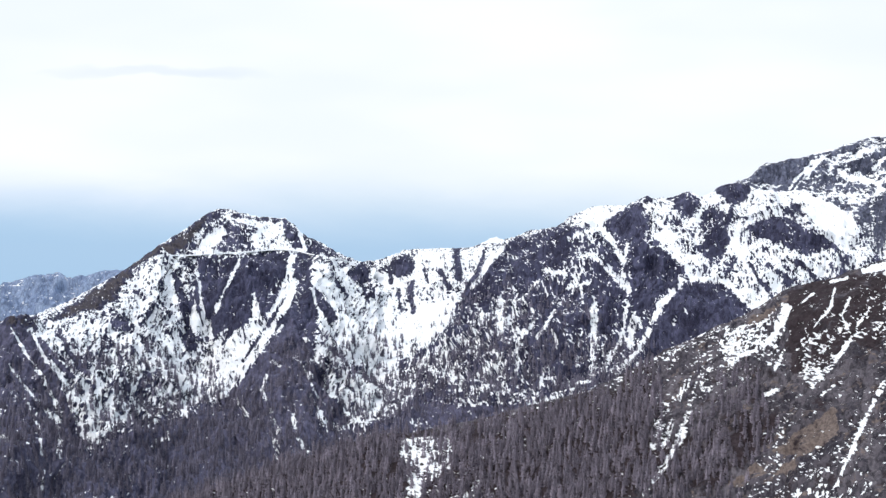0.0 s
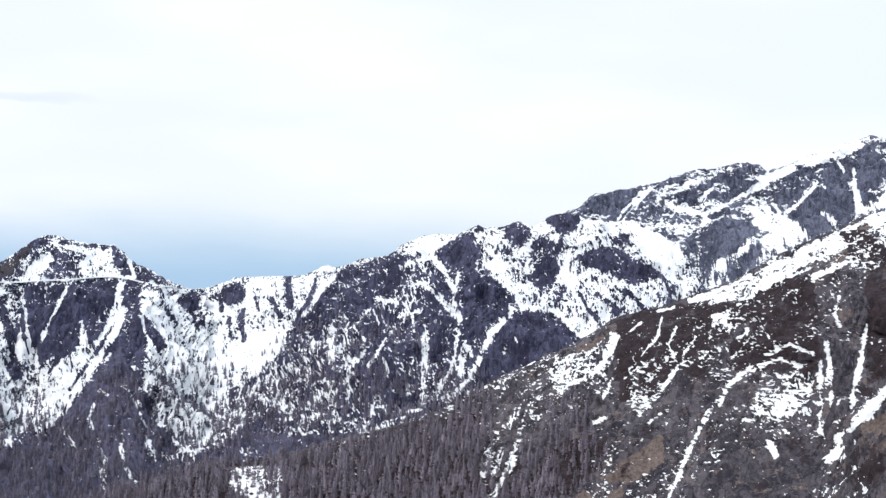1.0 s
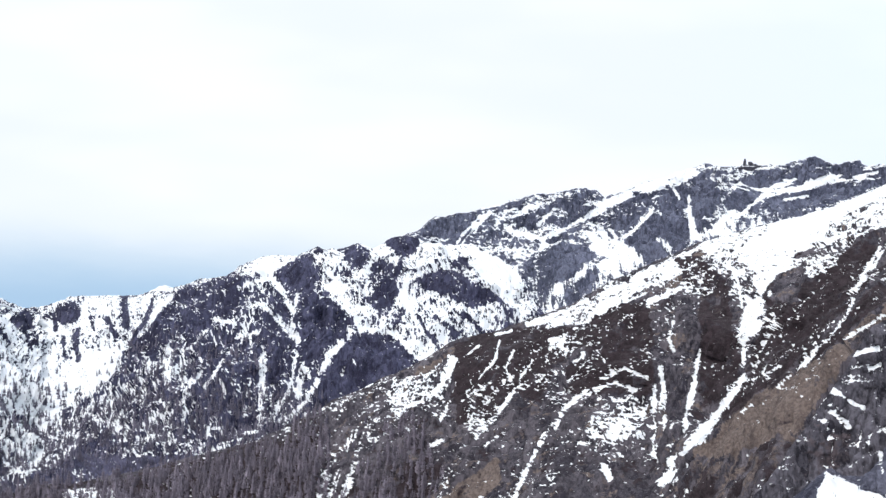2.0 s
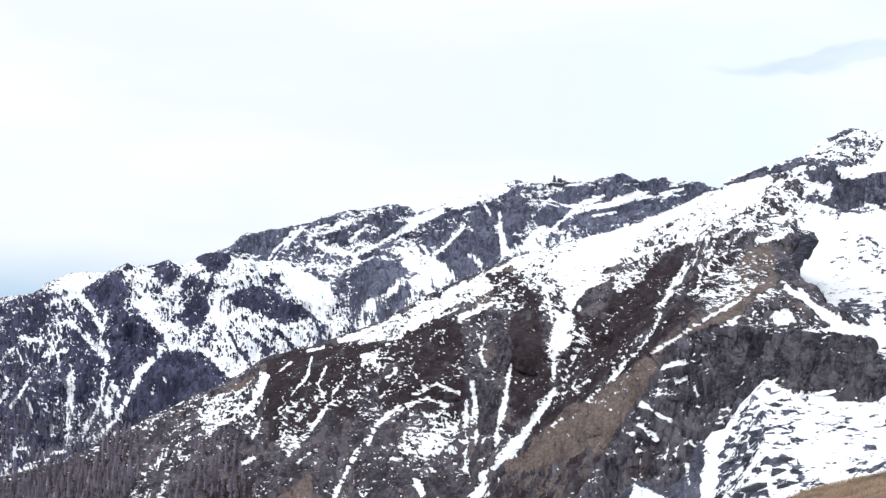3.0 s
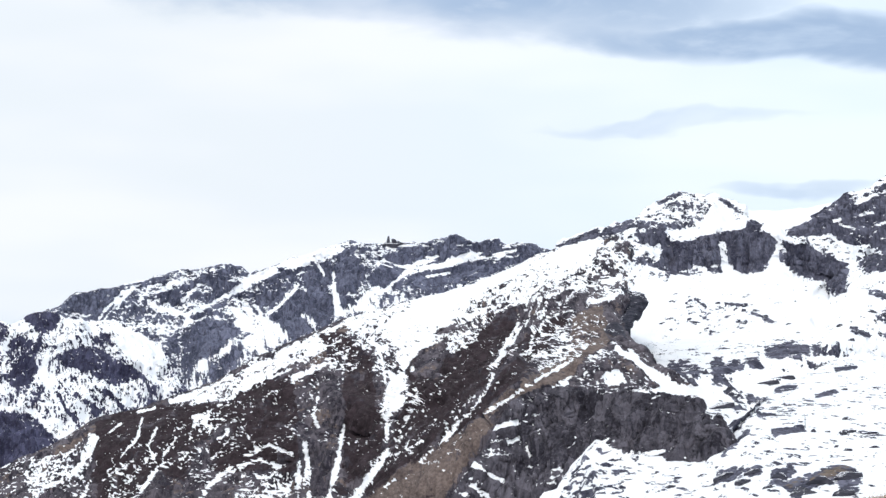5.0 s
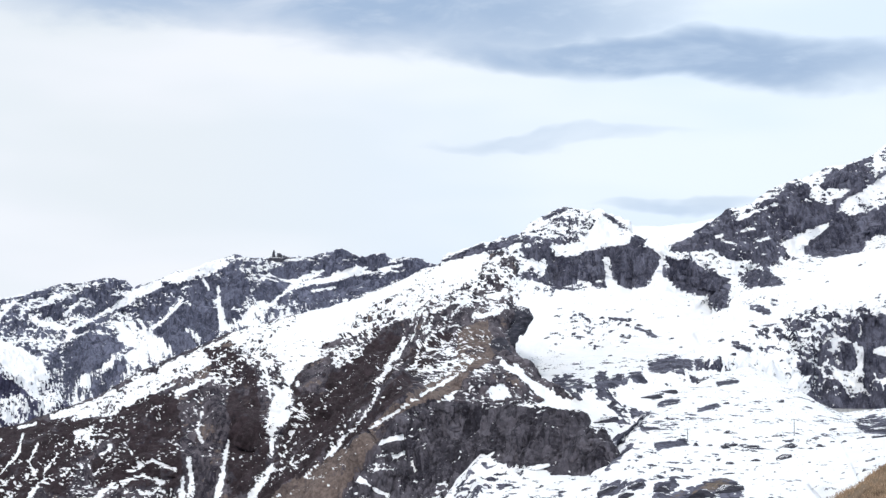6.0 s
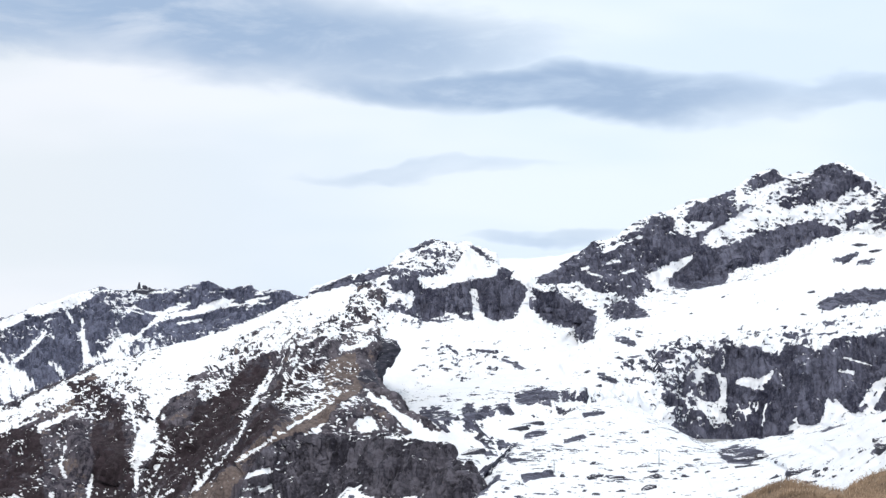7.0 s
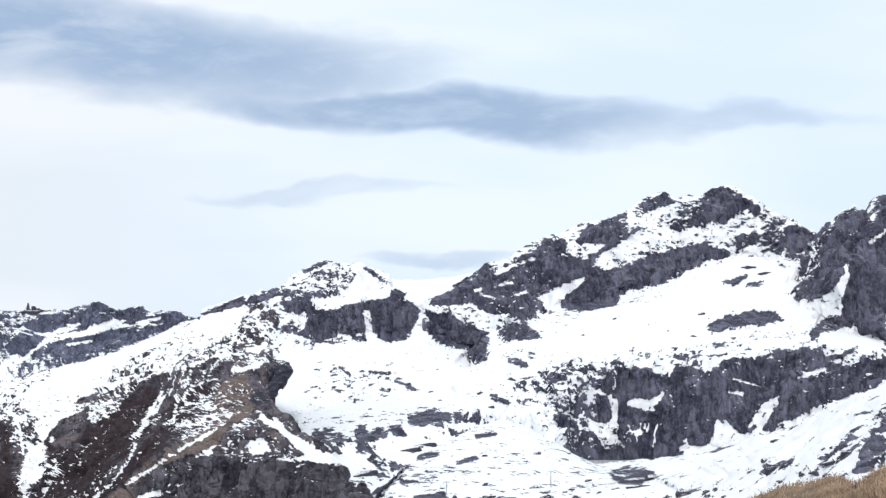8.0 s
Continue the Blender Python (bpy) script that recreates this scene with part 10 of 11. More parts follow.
def trunk_triangles():
    """A thin tapered trunk, one metre tall."""
    tri = []
    for k in range(3):
        a, b = 2.094 * k, 2.094 * (k + 1)
        tri.append(((0.016 * math.cos(a), 0.016 * math.sin(a), 0), (0.016 * math.cos(b), 0.016 * math.sin(b), 0), (0, 0, 1)))
    return np.array(tri)


def limb_triangles(rng, tiers=8, around=5):
    """Bare larch limbs that droop and turn up at the tips, hung with fine twigs: a narrow uneven plume with gaps."""
    tri = []
    for k in range(tiers):
        z = 0.10 + 0.84 * (k + rng.uniform(-0.3, 0.3)) / tiers
        reach = 0.23 * (1.03 - z) ** 0.75
        for j in range(around):
            a = 6.283 * (j + 0.5 * (k % 2)) / around + rng.uniform(-0.5, 0.5)
            r = reach * rng.uniform(0.45, 1.25)
            c, s = math.cos(a), math.sin(a)
            w = 0.05 + 0.05 * (1 - z) * rng.uniform(0.6, 1.4)
            tip = (r * c, r * s, z + rng.uniform(-0.05, 0.09))
            tri.append(((0, 0, z + 0.6 * w), tip, (0.45 * r * c - 0.5 * w * s, 0.45 * r * s + 0.5 * w * c, z - 1.2 * w)))
    tri.append(((-0.014, 0, 0.84), (0.014, 0, 0.84), (0, 0, 1.03)))
    return np.array(tri)


def triangles_mesh(name, tris):
    """tris: (n, 3, 3)."""
    mesh = bpy.data.meshes.new(name)
    n = len(tris)
    mesh.vertices.add(3 * n)
    mesh.vertices.foreach_set("co", tris.reshape(-1).astype(np.float32))
    mesh.loops.add(3 * n)
    mesh.loops.foreach_set("vertex_index", np.arange(3 * n, dtype=np.int32))
    mesh.polygons.add(n)
    mesh.polygons.foreach_set("loop_start", np.arange(0, 3 * n, 3, dtype=np.int32))
    mesh.update(calc_edges=True)
    return mesh


def wooded_places(key, rng, per_hectare, on_snow):
    """Places for trees, by the woods marked on a slope."""
    g, (snow, grass, _) = SLOPES[key]
    p = g.reshape(-1, 3)
    f = fronted(p)
    want = np.zeros(len(p))
    for kind, width, strength, pts, _ in MARKS[key]:
        if kind == "trees":
            d = from_line(f, fronted(np.asarray(pts, float))) / width
            want = np.maximum(want, strength * (1 - smooth(d, 0.5, 1.2)))
    want *= np.where(snow > 0.2, on_snow, 1.0) * np.where(grass > 0.4, 0.0, 1.0)
    du, dv = np.gradient(g, axis=1), np.gradient(g, axis=0)
    area = np.linalg.norm(np.cross(du, dv), axis=2).ravel()
    chance = want * area * per_hectare / 10000.0
    chosen = np.where(rng.random_sample(len(p)) < chance)[0]
    at = p[chosen].copy()
    at[:, 0] += rng.uniform(-1, 1, len(at))
    return at


def wood(key, name, label, per_hectare, tall, seed, on_snow, twigs):
    rng = np.random.RandomState(seed)
    at = wooded_places(key, rng, per_hectare, on_snow)
    kinds = [np.concatenate([trunk_triangles(), limb_triangles(random.Random(seed * 10 + k))]) for k in range(6)]
    every = []
    for k, p in enumerate(at):
        t = kinds[k % 6]
        h = tall * rng.uniform(0.5, 1.3)
        a = rng.uniform(0, 6.283)
        c, s = math.cos(a), math.sin(a)
        wide = h * rng.uniform(0.8, 1.2)
        turned = np.stack([(t[..., 0] * c - t[..., 1] * s) * wide, (t[..., 0] * s + t[..., 1] * c) * wide, t[..., 2] * h - 0.6], -1)
        every.append(turned + p)
    mesh = triangles_mesh(name, np.concatenate(every))
    tone = np.repeat(rng.random_sample(len(at)) ** 1.3, [3 * len(kinds[k % 6]) for k in range(len(at))])
    mesh.attributes.new("tone", "FLOAT", "POINT").data.foreach_set("value", tone.astype(np.float32))
    ob = part(name, mesh, twigs)
    return tagged(ob, label, "trees", kind="stuff")


wood("left", "larch_wood", "bare leafless larch wood on the lower slopes of the mountain", 122, 16, 5, 0.85, LARCH)
wood("spur", "larch_forest", "dense purple-brown leafless larch forest on the valley slope", 190, 18, 6, 0.1, RUSSET)


# ---- rocks on the snow ----
def stone_material():
    m, tree, shader = material("outcrop_stone")
    pos = node(tree, "ShaderNodeNewGeometry").outputs["Position"]
    rnd = node(tree, "ShaderNodeObjectInfo").outputs["Random"]
    grain = noise_node(tree, pos, 0.5, 6, 0.7)
    bed = noise_node(tree, stretched(tree, pos, (0.4, 0.4, 1.5)), 0.3, 4, 0.6)
    col = blend(tree, span(tree, bed, 0.35, 0.65), (0.028, 0.029, 0.044), (0.086, 0.087, 0.116))
    col = blend(tree, maths(tree, "MULTIPLY", rnd, 0.45), col, (0.085, 0.084, 0.104))
    up = node(tree, "ShaderNodeSeparateXYZ")
    link(tree, node(tree, "ShaderNodeNewGeometry").outputs["Normal"], up.inputs[0])
    lying = maths(tree, "ADD", up.outputs[2], maths(tree, "MULTIPLY", maths(tree, "SUBTRACT", grain, 0.5), 1.6))
    white = span(tree, lying, 0.80, 0.92)
    link(tree, blend(tree, white, col, (0.88, 0.89, 0.92)), shader.inputs["Base Color"])
    shader.inputs["Roughness"].default_value = 0.9
    bump(tree, maths(tree, "ADD", grain, bed), 1.0, 2.5, shader)
    return m


STONE = stone_material()


def rock_mesh(name, seed, size, detail=3, rough=0.07, faces=13):
    """A block of rock broken along flat joints, most of them steep, with chipped edges."""
    rng = random.Random(seed * 7 + 1)
    bm = bmesh.new()
    bmesh.ops.create_cube(bm, size=2.0)
    for k in range(faces):
        a, lift = rng.uniform(0, 6.283), rng.choice((0.0, 0.15, 0.35, 0.9, -0.2))
        n = Vector((math.cos(a), math.sin(a), lift)).normalized()
        made = bmesh.ops.bisect_plane(bm, geom=bm.verts[:] + bm.edges[:] + bm.faces[:], plane_co=n * rng.uniform(0.62, 0.98), plane_no=n, clear_outer=True)
        rim = [e for e in made["geom_cut"] if isinstance(e, bmesh.types.BMEdge)]
        if len(rim) > 2:
            bmesh.ops.contextual_create(bm, geom=rim)
    bmesh.ops.triangulate(bm, faces=bm.faces[:])
    long_edges = [e for e in bm.edges if e.calc_length() > 0.45]
    bmesh.ops.subdivide_edges(bm, edges=long_edges, cuts=detail, use_grid_fill=True)
    bmesh.ops.triangulate(bm, faces=bm.faces[:])
    for v in bm.verts:
        v.co += rough * noise.noise_vector(v.co * 2.3 + Vector((seed * 3.7, 0, 0))) + 0.5 * rough * noise.noise_vector(v.co * 6.0 + Vector((0, seed * 2.3, 0)))
        v.co = Vector((v.co.x * size[0], v.co.y * size[1], v.co.z * size[2]))
    mesh = bpy.data.meshes.new(name)
    bm.to_mesh(mesh)
    bm.free()
    return mesh


ROCK_KINDS = []


def rock(place, wide, tall, turn=0.0):
    """A dark outcrop that breaks through the snow."""
    if not ROCK_KINDS:
        for k in range(9):
            mesh = rock_mesh("rock_outcrop", k, (0.5, 0.4, 0.62))
            mesh.materials.append(STONE)
            ROCK_KINDS.append(mesh)
    ob = new("rock_outcrop", ROCK_KINDS[int(abs(place[0] * 7 + place[1] * 3)) % 9])
    ob.matrix_basis = Matrix.LocRotScale(Vector(place) - Vector((0, 0, 0.15 * tall)), Euler((0, 0, turn)), Vector((wide * 1.1, wide * 0.8, tall * 0.95)))
    return tagged(ob, "dark grey rock outcrop breaking through the snow", "rock", "outcrops on the snowfield")


rock((1133.3, 1847.6, 10.8), 33.0, 5.3, -0.8)
rock((1109.7, 1839.4, 5.6), 26.2, 4.6, -0.8)
rock((1101.8, 1802.5, -5.2), 21.9, 3.9, -0.3)
rock((1135.1, 1807.0, -1.9), 14.3, 4.5, -0.9)
rock((1173.9, 1837.8, 22.1), 17.3, 9.3, -1.0)
rock((1223.7, 1867.8, 17.7), 29.9, 6.8, -0.6)
rock((1191.3, 1816.1, -1.8), 10.6, 6.6, -0.4)
rock((1164.2, 1801.4, -12.5), 36.6, 7.8, -0.2)
rock((1309.0, 1922.0, 22.1), 28.3, 4.2, -0.9)
rock((1344.6, 1948.9, 17.0), 36.1, 4.3, -1.0)
rock((1308.8, 1881.1, -1.6), 15.4, 9.8, -1.0)
rock((1274.3, 1856.4, -10.6), 15.1, 6.9, -0.6)
rock((1389.1, 1957.0, 7.4), 19.0, 10.2, -0.4)
rock((1057.5, 1772.8, -18.7), 21.4, 8.8, -0.1)
rock((1030.9, 1722.4, -31.8), 15.9, 5.5, -0.9)
rock((1186.3, 1806.7, -23.6), 6.6, 3.9, -0.2)
rock((914.5, 1393.0, -27.6), 6.1, 4.1, -0.6)
rock((878.0, 1335.8, -37.3), 14.6, 5.8, -0.2)
rock((890.2, 1315.9, -37.2), 14.5, 2.9, -0.7)
rock((931.8, 1339.9, -28.9), 9.9, 3.5, -0.2)
rock((907.2, 1286.8, -36.1), 15.3, 6.7, -0.4)
rock((939.4, 1527.9, -17.4), 7.6, 2.7, -0.8)
rock((860.6, 1358.1, -37.4), 5.9, 5.9, -1.1)
rock((868.5, 1349.7, -37.1), 5.9, 2.4, -1.0)
rock((955.2, 1487.1, -17.0), 9.7, 2.2, -0.2)
rock((1015.7, 1779.9, -21.1), 31.2, 8.7, -0.4)
rock((1041.3, 1810.9, -8.8), 12.7, 6.4, -0.6)
rock((1050.1, 1831.5, -3.9), 9.0, 9.0, -1.1)
rock((1061.4, 1905.0, 14.2), 8.0, 13.3, -0.3)
rock((1342.1, 2457.4, 116.8), 11.9, 5.1, -0.9)
rock((1306.7, 2379.7, 88.9), 9.9, 4.1, -1.1)
rock((1342.7, 2514.7, 127.8), 8.7, 4.3, -0.3)
rock((1386.6, 2449.8, 124.2), 8.6, 4.3, -0.7)
rock((1338.5, 2299.3, 88.2), 9.7, 4.1, -0.3)
rock((1390.2, 2347.8, 109.0), 11.6, 5.8, -0.2)
rock((1384.8, 2313.9, 100.2), 13.1, 4.9, -1.1)
rock((1295.9, 2428.3, 98.0), 7.5, 4.2, -0.3)
rock((1304.8, 2337.6, 81.7), 8.2, 3.3, -0.3)
rock((1254.1, 2193.6, 59.8), 6.9, 3.8, -0.4)
rock((1274.7, 2420.8, 89.7), 7.5, 4.2, -1.1)
rock((1364.0, 2216.4, 85.8), 7.9, 4.0, -0.8)
rock((1319.4, 2119.3, 71.2), 6.1, 3.0, -1.2)
rock((1364.4, 2089.3, 80.4), 10.6, 6.1, -0.2)
rock((1360.1, 2042.4, 71.9), 10.5, 6.0, -0.8)
rock((1327.3, 2006.8, 59.4), 11.7, 5.9, -0.6)
rock((1425.0, 2106.5, 100.6), 13.9, 7.7, -0.7)
rock((1422.2, 2071.4, 95.5), 10.7, 7.7, -1.1)
rock((1794.7, 2143.5, 207.8), 13.6, 5.1, -0.9)
rock((1713.6, 2066.2, 167.3), 14.7, 4.9, -1.2)
rock((1741.6, 2285.7, 207.6), 7.0, 3.5, -0.3)
rock((1923.2, 2386.1, 280.0), 9.3, 3.7, -0.9)
rock((1661.5, 2261.2, 177.6), 6.0, 3.4, -0.2)
rock((1995.3, 2266.7, 299.5), 27.6, 4.6, -1.3)
rock((1990.1, 2222.5, 285.2), 21.8, 4.5, -0.7)
rock((1045.0, 1365.1, -20.0), 20.9, 4.7, -0.5)
rock((1009.0, 1294.2, -22.4), 30.0, 5.0, -0.1)
rock((1012.6, 1273.1, -19.3), 19.8, 4.5, -0.5)
rock((953.4, 1224.4, -26.6), 20.8, 3.8, -0.4)
rock((949.2, 1245.7, -28.2), 8.6, 2.9, -0.3)
rock((990.6, 1341.7, -23.6), 6.1, 3.6, -0.4)
rock((943.9, 1303.7, -30.2), 6.9, 2.9, -1.0)
rock((919.1, 1260.5, -35.7), 9.5, 3.3, -1.2)
rock((939.0, 1256.0, -31.6), 4.8, 2.4, -0.8)
rock((890.9, 1108.1, -32.4), 7.8, 3.5, -1.1)
rock((856.1, 1041.7, -27.5), 14.0, 3.3, -1.0)
rock((845.7, 1006.6, -25.8), 6.4, 3.2, -1.1)
rock((841.9, 993.4, -23.2), 4.0, 2.0, -0.8)
rock((814.1, 904.5, -9.6), 9.6, 5.9, -0.4)
rock((809.8, 889.8, -7.9), 5.1, 5.9, -0.5)
rock((858.7, 960.2, -3.4), 7.8, 2.4, -0.2)
rock((756.9, 815.4, -11.0), 4.1, 2.0, -1.1)
rock((746.8, 784.4, -10.5), 4.6, 2.0, -0.6)
rock((757.1, 783.9, -1.4), 4.6, 2.7, -0.5)
rock((757.6, 778.0, 2.0), 9.9, 3.3, -1.4)
rock((756.0, 789.8, -3.9), 10.0, 2.0, -0.8)
rock((754.8, 802.4, -9.6), 8.7, 1.7, -1.4)
rock((739.1, 1291.2, -70.0), 18.1, 7.2, -1.0)
rock((730.8, 1254.9, -72.9), 13.3, 6.2, -0.7)
rock((745.5, 1261.3, -65.1), 13.4, 5.4, -0.8)
rock((731.2, 1214.5, -74.3), 10.4, 4.3, -0.7)
rock((749.9, 1229.4, -68.4), 15.8, 8.8, -1.1)
rock((734.7, 1174.1, -76.6), 21.1, 11.0, -0.8)
rock((759.3, 1186.5, -69.6), 21.4, 10.3, -0.9)
rock((776.5, 1181.2, -66.3), 21.5, 10.3, -0.5)
rock((746.8, 1140.9, -75.9), 16.6, 9.1, -1.0)
rock((834.9, 1267.7, -49.4), 7.4, 3.7, -1.2)
rock((837.0, 1287.8, -47.4), 4.7, 3.7, -0.8)
rock((715.9, 1343.8, -81.6), 9.3, 4.6, -0.7)
rock((732.8, 1362.0, -75.7), 6.6, 3.8, -0.4)
rock((737.1, 1405.5, -72.7), 5.8, 2.9, -0.3)
rock((687.1, 1438.8, -97.7), 9.7, 5.8, -0.8)
rock((660.9, 1394.7, -107.5), 12.2, 6.6, -0.6)
rock((653.8, 1318.9, -105.9), 12.6, 9.9, -0.7)
rock((637.0, 1294.5, -112.3), 11.4, 7.9, -0.5)
rock((678.9, 1464.7, -115.0), 10.8, 5.9, -0.0)
rock((665.2, 1439.8, -125.1), 12.6, 4.8, -0.5)
rock((614.8, 1281.3, -120.7), 21.6, 6.9, -1.0)
rock((617.5, 1315.1, -129.3), 13.3, 5.3, -0.4)
rock((627.2, 1258.1, -118.3), 17.1, 7.7, -0.9)
rock((632.7, 1385.7, -139.1), 12.1, 5.6, -0.8)
rock((1040.9, 1587.3, -2.0), 7.5, 3.5, -1.1)
rock((1090.2, 1564.0, 0.1), 11.6, 5.8, -0.1)
rock((1040.7, 1514.1, -7.3), 7.3, 2.2, -1.2)
rock((957.2, 1452.0, -18.3), 4.2, 2.1, -0.5)
rock((920.1, 1400.2, -26.3), 5.1, 2.6, -1.0)
rock((872.9, 1330.8, -38.6), 9.7, 6.3, -0.9)
rock((889.8, 1317.4, -37.2), 9.7, 2.9, -0.3)
rock((931.5, 1341.6, -28.8), 6.5, 2.5, -0.8)
rock((904.8, 1280.4, -36.7), 11.0, 5.3, -0.5)
rock((873.4, 1245.3, -44.2), 13.9, 6.9, -0.3)
rock((931.5, 1295.2, -32.0), 6.3, 2.4, -0.2)
rock((906.6, 1258.0, -37.3), 5.2, 2.8, -0.9)
rock((938.3, 1294.4, -31.3), 2.9, 1.9, -1.1)
rock((991.0, 1343.5, -23.5), 5.1, 3.1, -0.7)
rock((941.0, 1275.9, -32.4), 3.9, 1.9, -0.7)
rock((855.8, 1261.2, -46.8), 9.3, 3.2, -0.8)
rock((837.1, 1208.3, -53.8), 2.7, 1.8, -1.1)
rock((866.3, 1204.0, -46.4), 2.3, 1.8, -1.1)
rock((845.7, 1165.8, -51.9), 2.2, 1.8, -1.1)
rock((843.3, 1130.4, -51.5), 3.0, 1.7, -0.2)
rock((830.3, 1138.5, -55.6), 2.6, 1.7, -0.3)
rock((815.9, 1188.1, -58.8), 2.2, 1.8, -0.2)
rock((814.1, 1235.7, -55.6), 10.4, 1.8, -0.5)
rock((836.5, 1093.0, -47.6), 6.7, 2.1, -0.8)
rock((869.5, 1128.1, -40.9), 3.5, 1.7, -1.0)
rock((845.7, 1006.6, -25.8), 3.6, 1.6, -0.9)
rock((854.3, 1041.1, -28.0), 10.7, 1.6, -1.1)
rock((838.7, 988.4, -24.0), 3.9, 1.6, -0.4)
rock((883.5, 1080.1, -25.8), 4.2, 1.7, -0.6)
rock((830.5, 924.5, -8.7), 8.7, 5.7, -0.4)
rock((809.8, 889.8, -7.9), 4.0, 4.0, -0.7)
rock((749.8, 788.5, -10.5), 3.3, 1.3, -0.6)
rock((764.8, 825.0, -10.0), 2.7, 1.4, -0.2)
rock((849.4, 1013.4, -24.9), 3.2, 1.6, -0.3)
rock((841.9, 993.4, -23.2), 4.0, 1.6, -0.8)
rock((819.0, 949.9, -22.4), 2.3, 1.5, -0.2)
rock((825.5, 976.7, -27.9), 2.3, 1.6, -1.3)
rock((803.0, 922.7, -23.0), 2.2, 1.5, -1.0)
rock((802.2, 938.4, -26.7), 3.8, 1.5, -0.5)
rock((873.5, 1070.0, -27.9), 6.7, 1.7, -1.0)
rock((896.4, 1114.2, -31.4), 2.6, 2.6, -1.1)
rock((941.5, 1042.4, 10.3), 8.6, 2.6, -1.0)
rock((790.5, 832.4, 3.9), 2.8, 1.4, -1.0)
rock((773.2, 807.3, 4.8), 2.7, 1.4, -0.8)
rock((755.5, 782.8, -2.6), 3.3, 1.3, -0.4)
rock((757.6, 778.0, 2.0), 2.0, 1.3, -1.3)


def crag(place, wide, tall, seed, turn=0.0):
    """A large broken crag that stands out of the ridge."""
    mesh = rock_mesh("rock_crag", seed, (0.58 * wide, 0.5 * wide, 0.58 * tall), 5, 0.17, 18)
    mesh.materials.append(STONE)
    ob = new("rock_crag", mesh)
    ob.matrix_basis = Matrix.LocRotScale(Vector(place), Euler((0, turn, 0)), None)
    return tagged(ob, "dark blue-grey rock crag jutting from the snowy ridge", "crag", "crags of the ridge")


crag((1056.0, 2074.0, 101.0), 29.0, 27.0, 40, 0.55)
crag((952.0, 1920.0, 57.0), 30.0, 24.0, 41, 0.50)
crag((1010.0, 2006.3, 76.7), 20.0, 24.6, 42, 0.60)
crag((1048.0, 2090.5, 104.0), 22.0, 27.0, 43, 0.40)
crag((1118.0, 2214.8, 173.3), 17.0, 18.4, 44, 0.50)
crag((1025.7, 2080.9, 102.0), 20.1, 20.1, 46, 0.30)
crag((1065.1, 2139.6, 121.1), 20.7, 18.0, 47, 0.10)


# ---- single larches on the open snow ----
def larch(name="larch_tree"):
    tree_ob = new(name)
    part("trunk", triangles_mesh("trunk", trunk_triangles()), TRUNK, tree_ob)
    part("crown", triangles_mesh("crown", limb_triangles(random.Random(77), 9, 6)), LARCH, tree_ob)
    return tagged(tree_ob, "single leafless larch standing on the open snow slope", "tree", "larches on the snow")


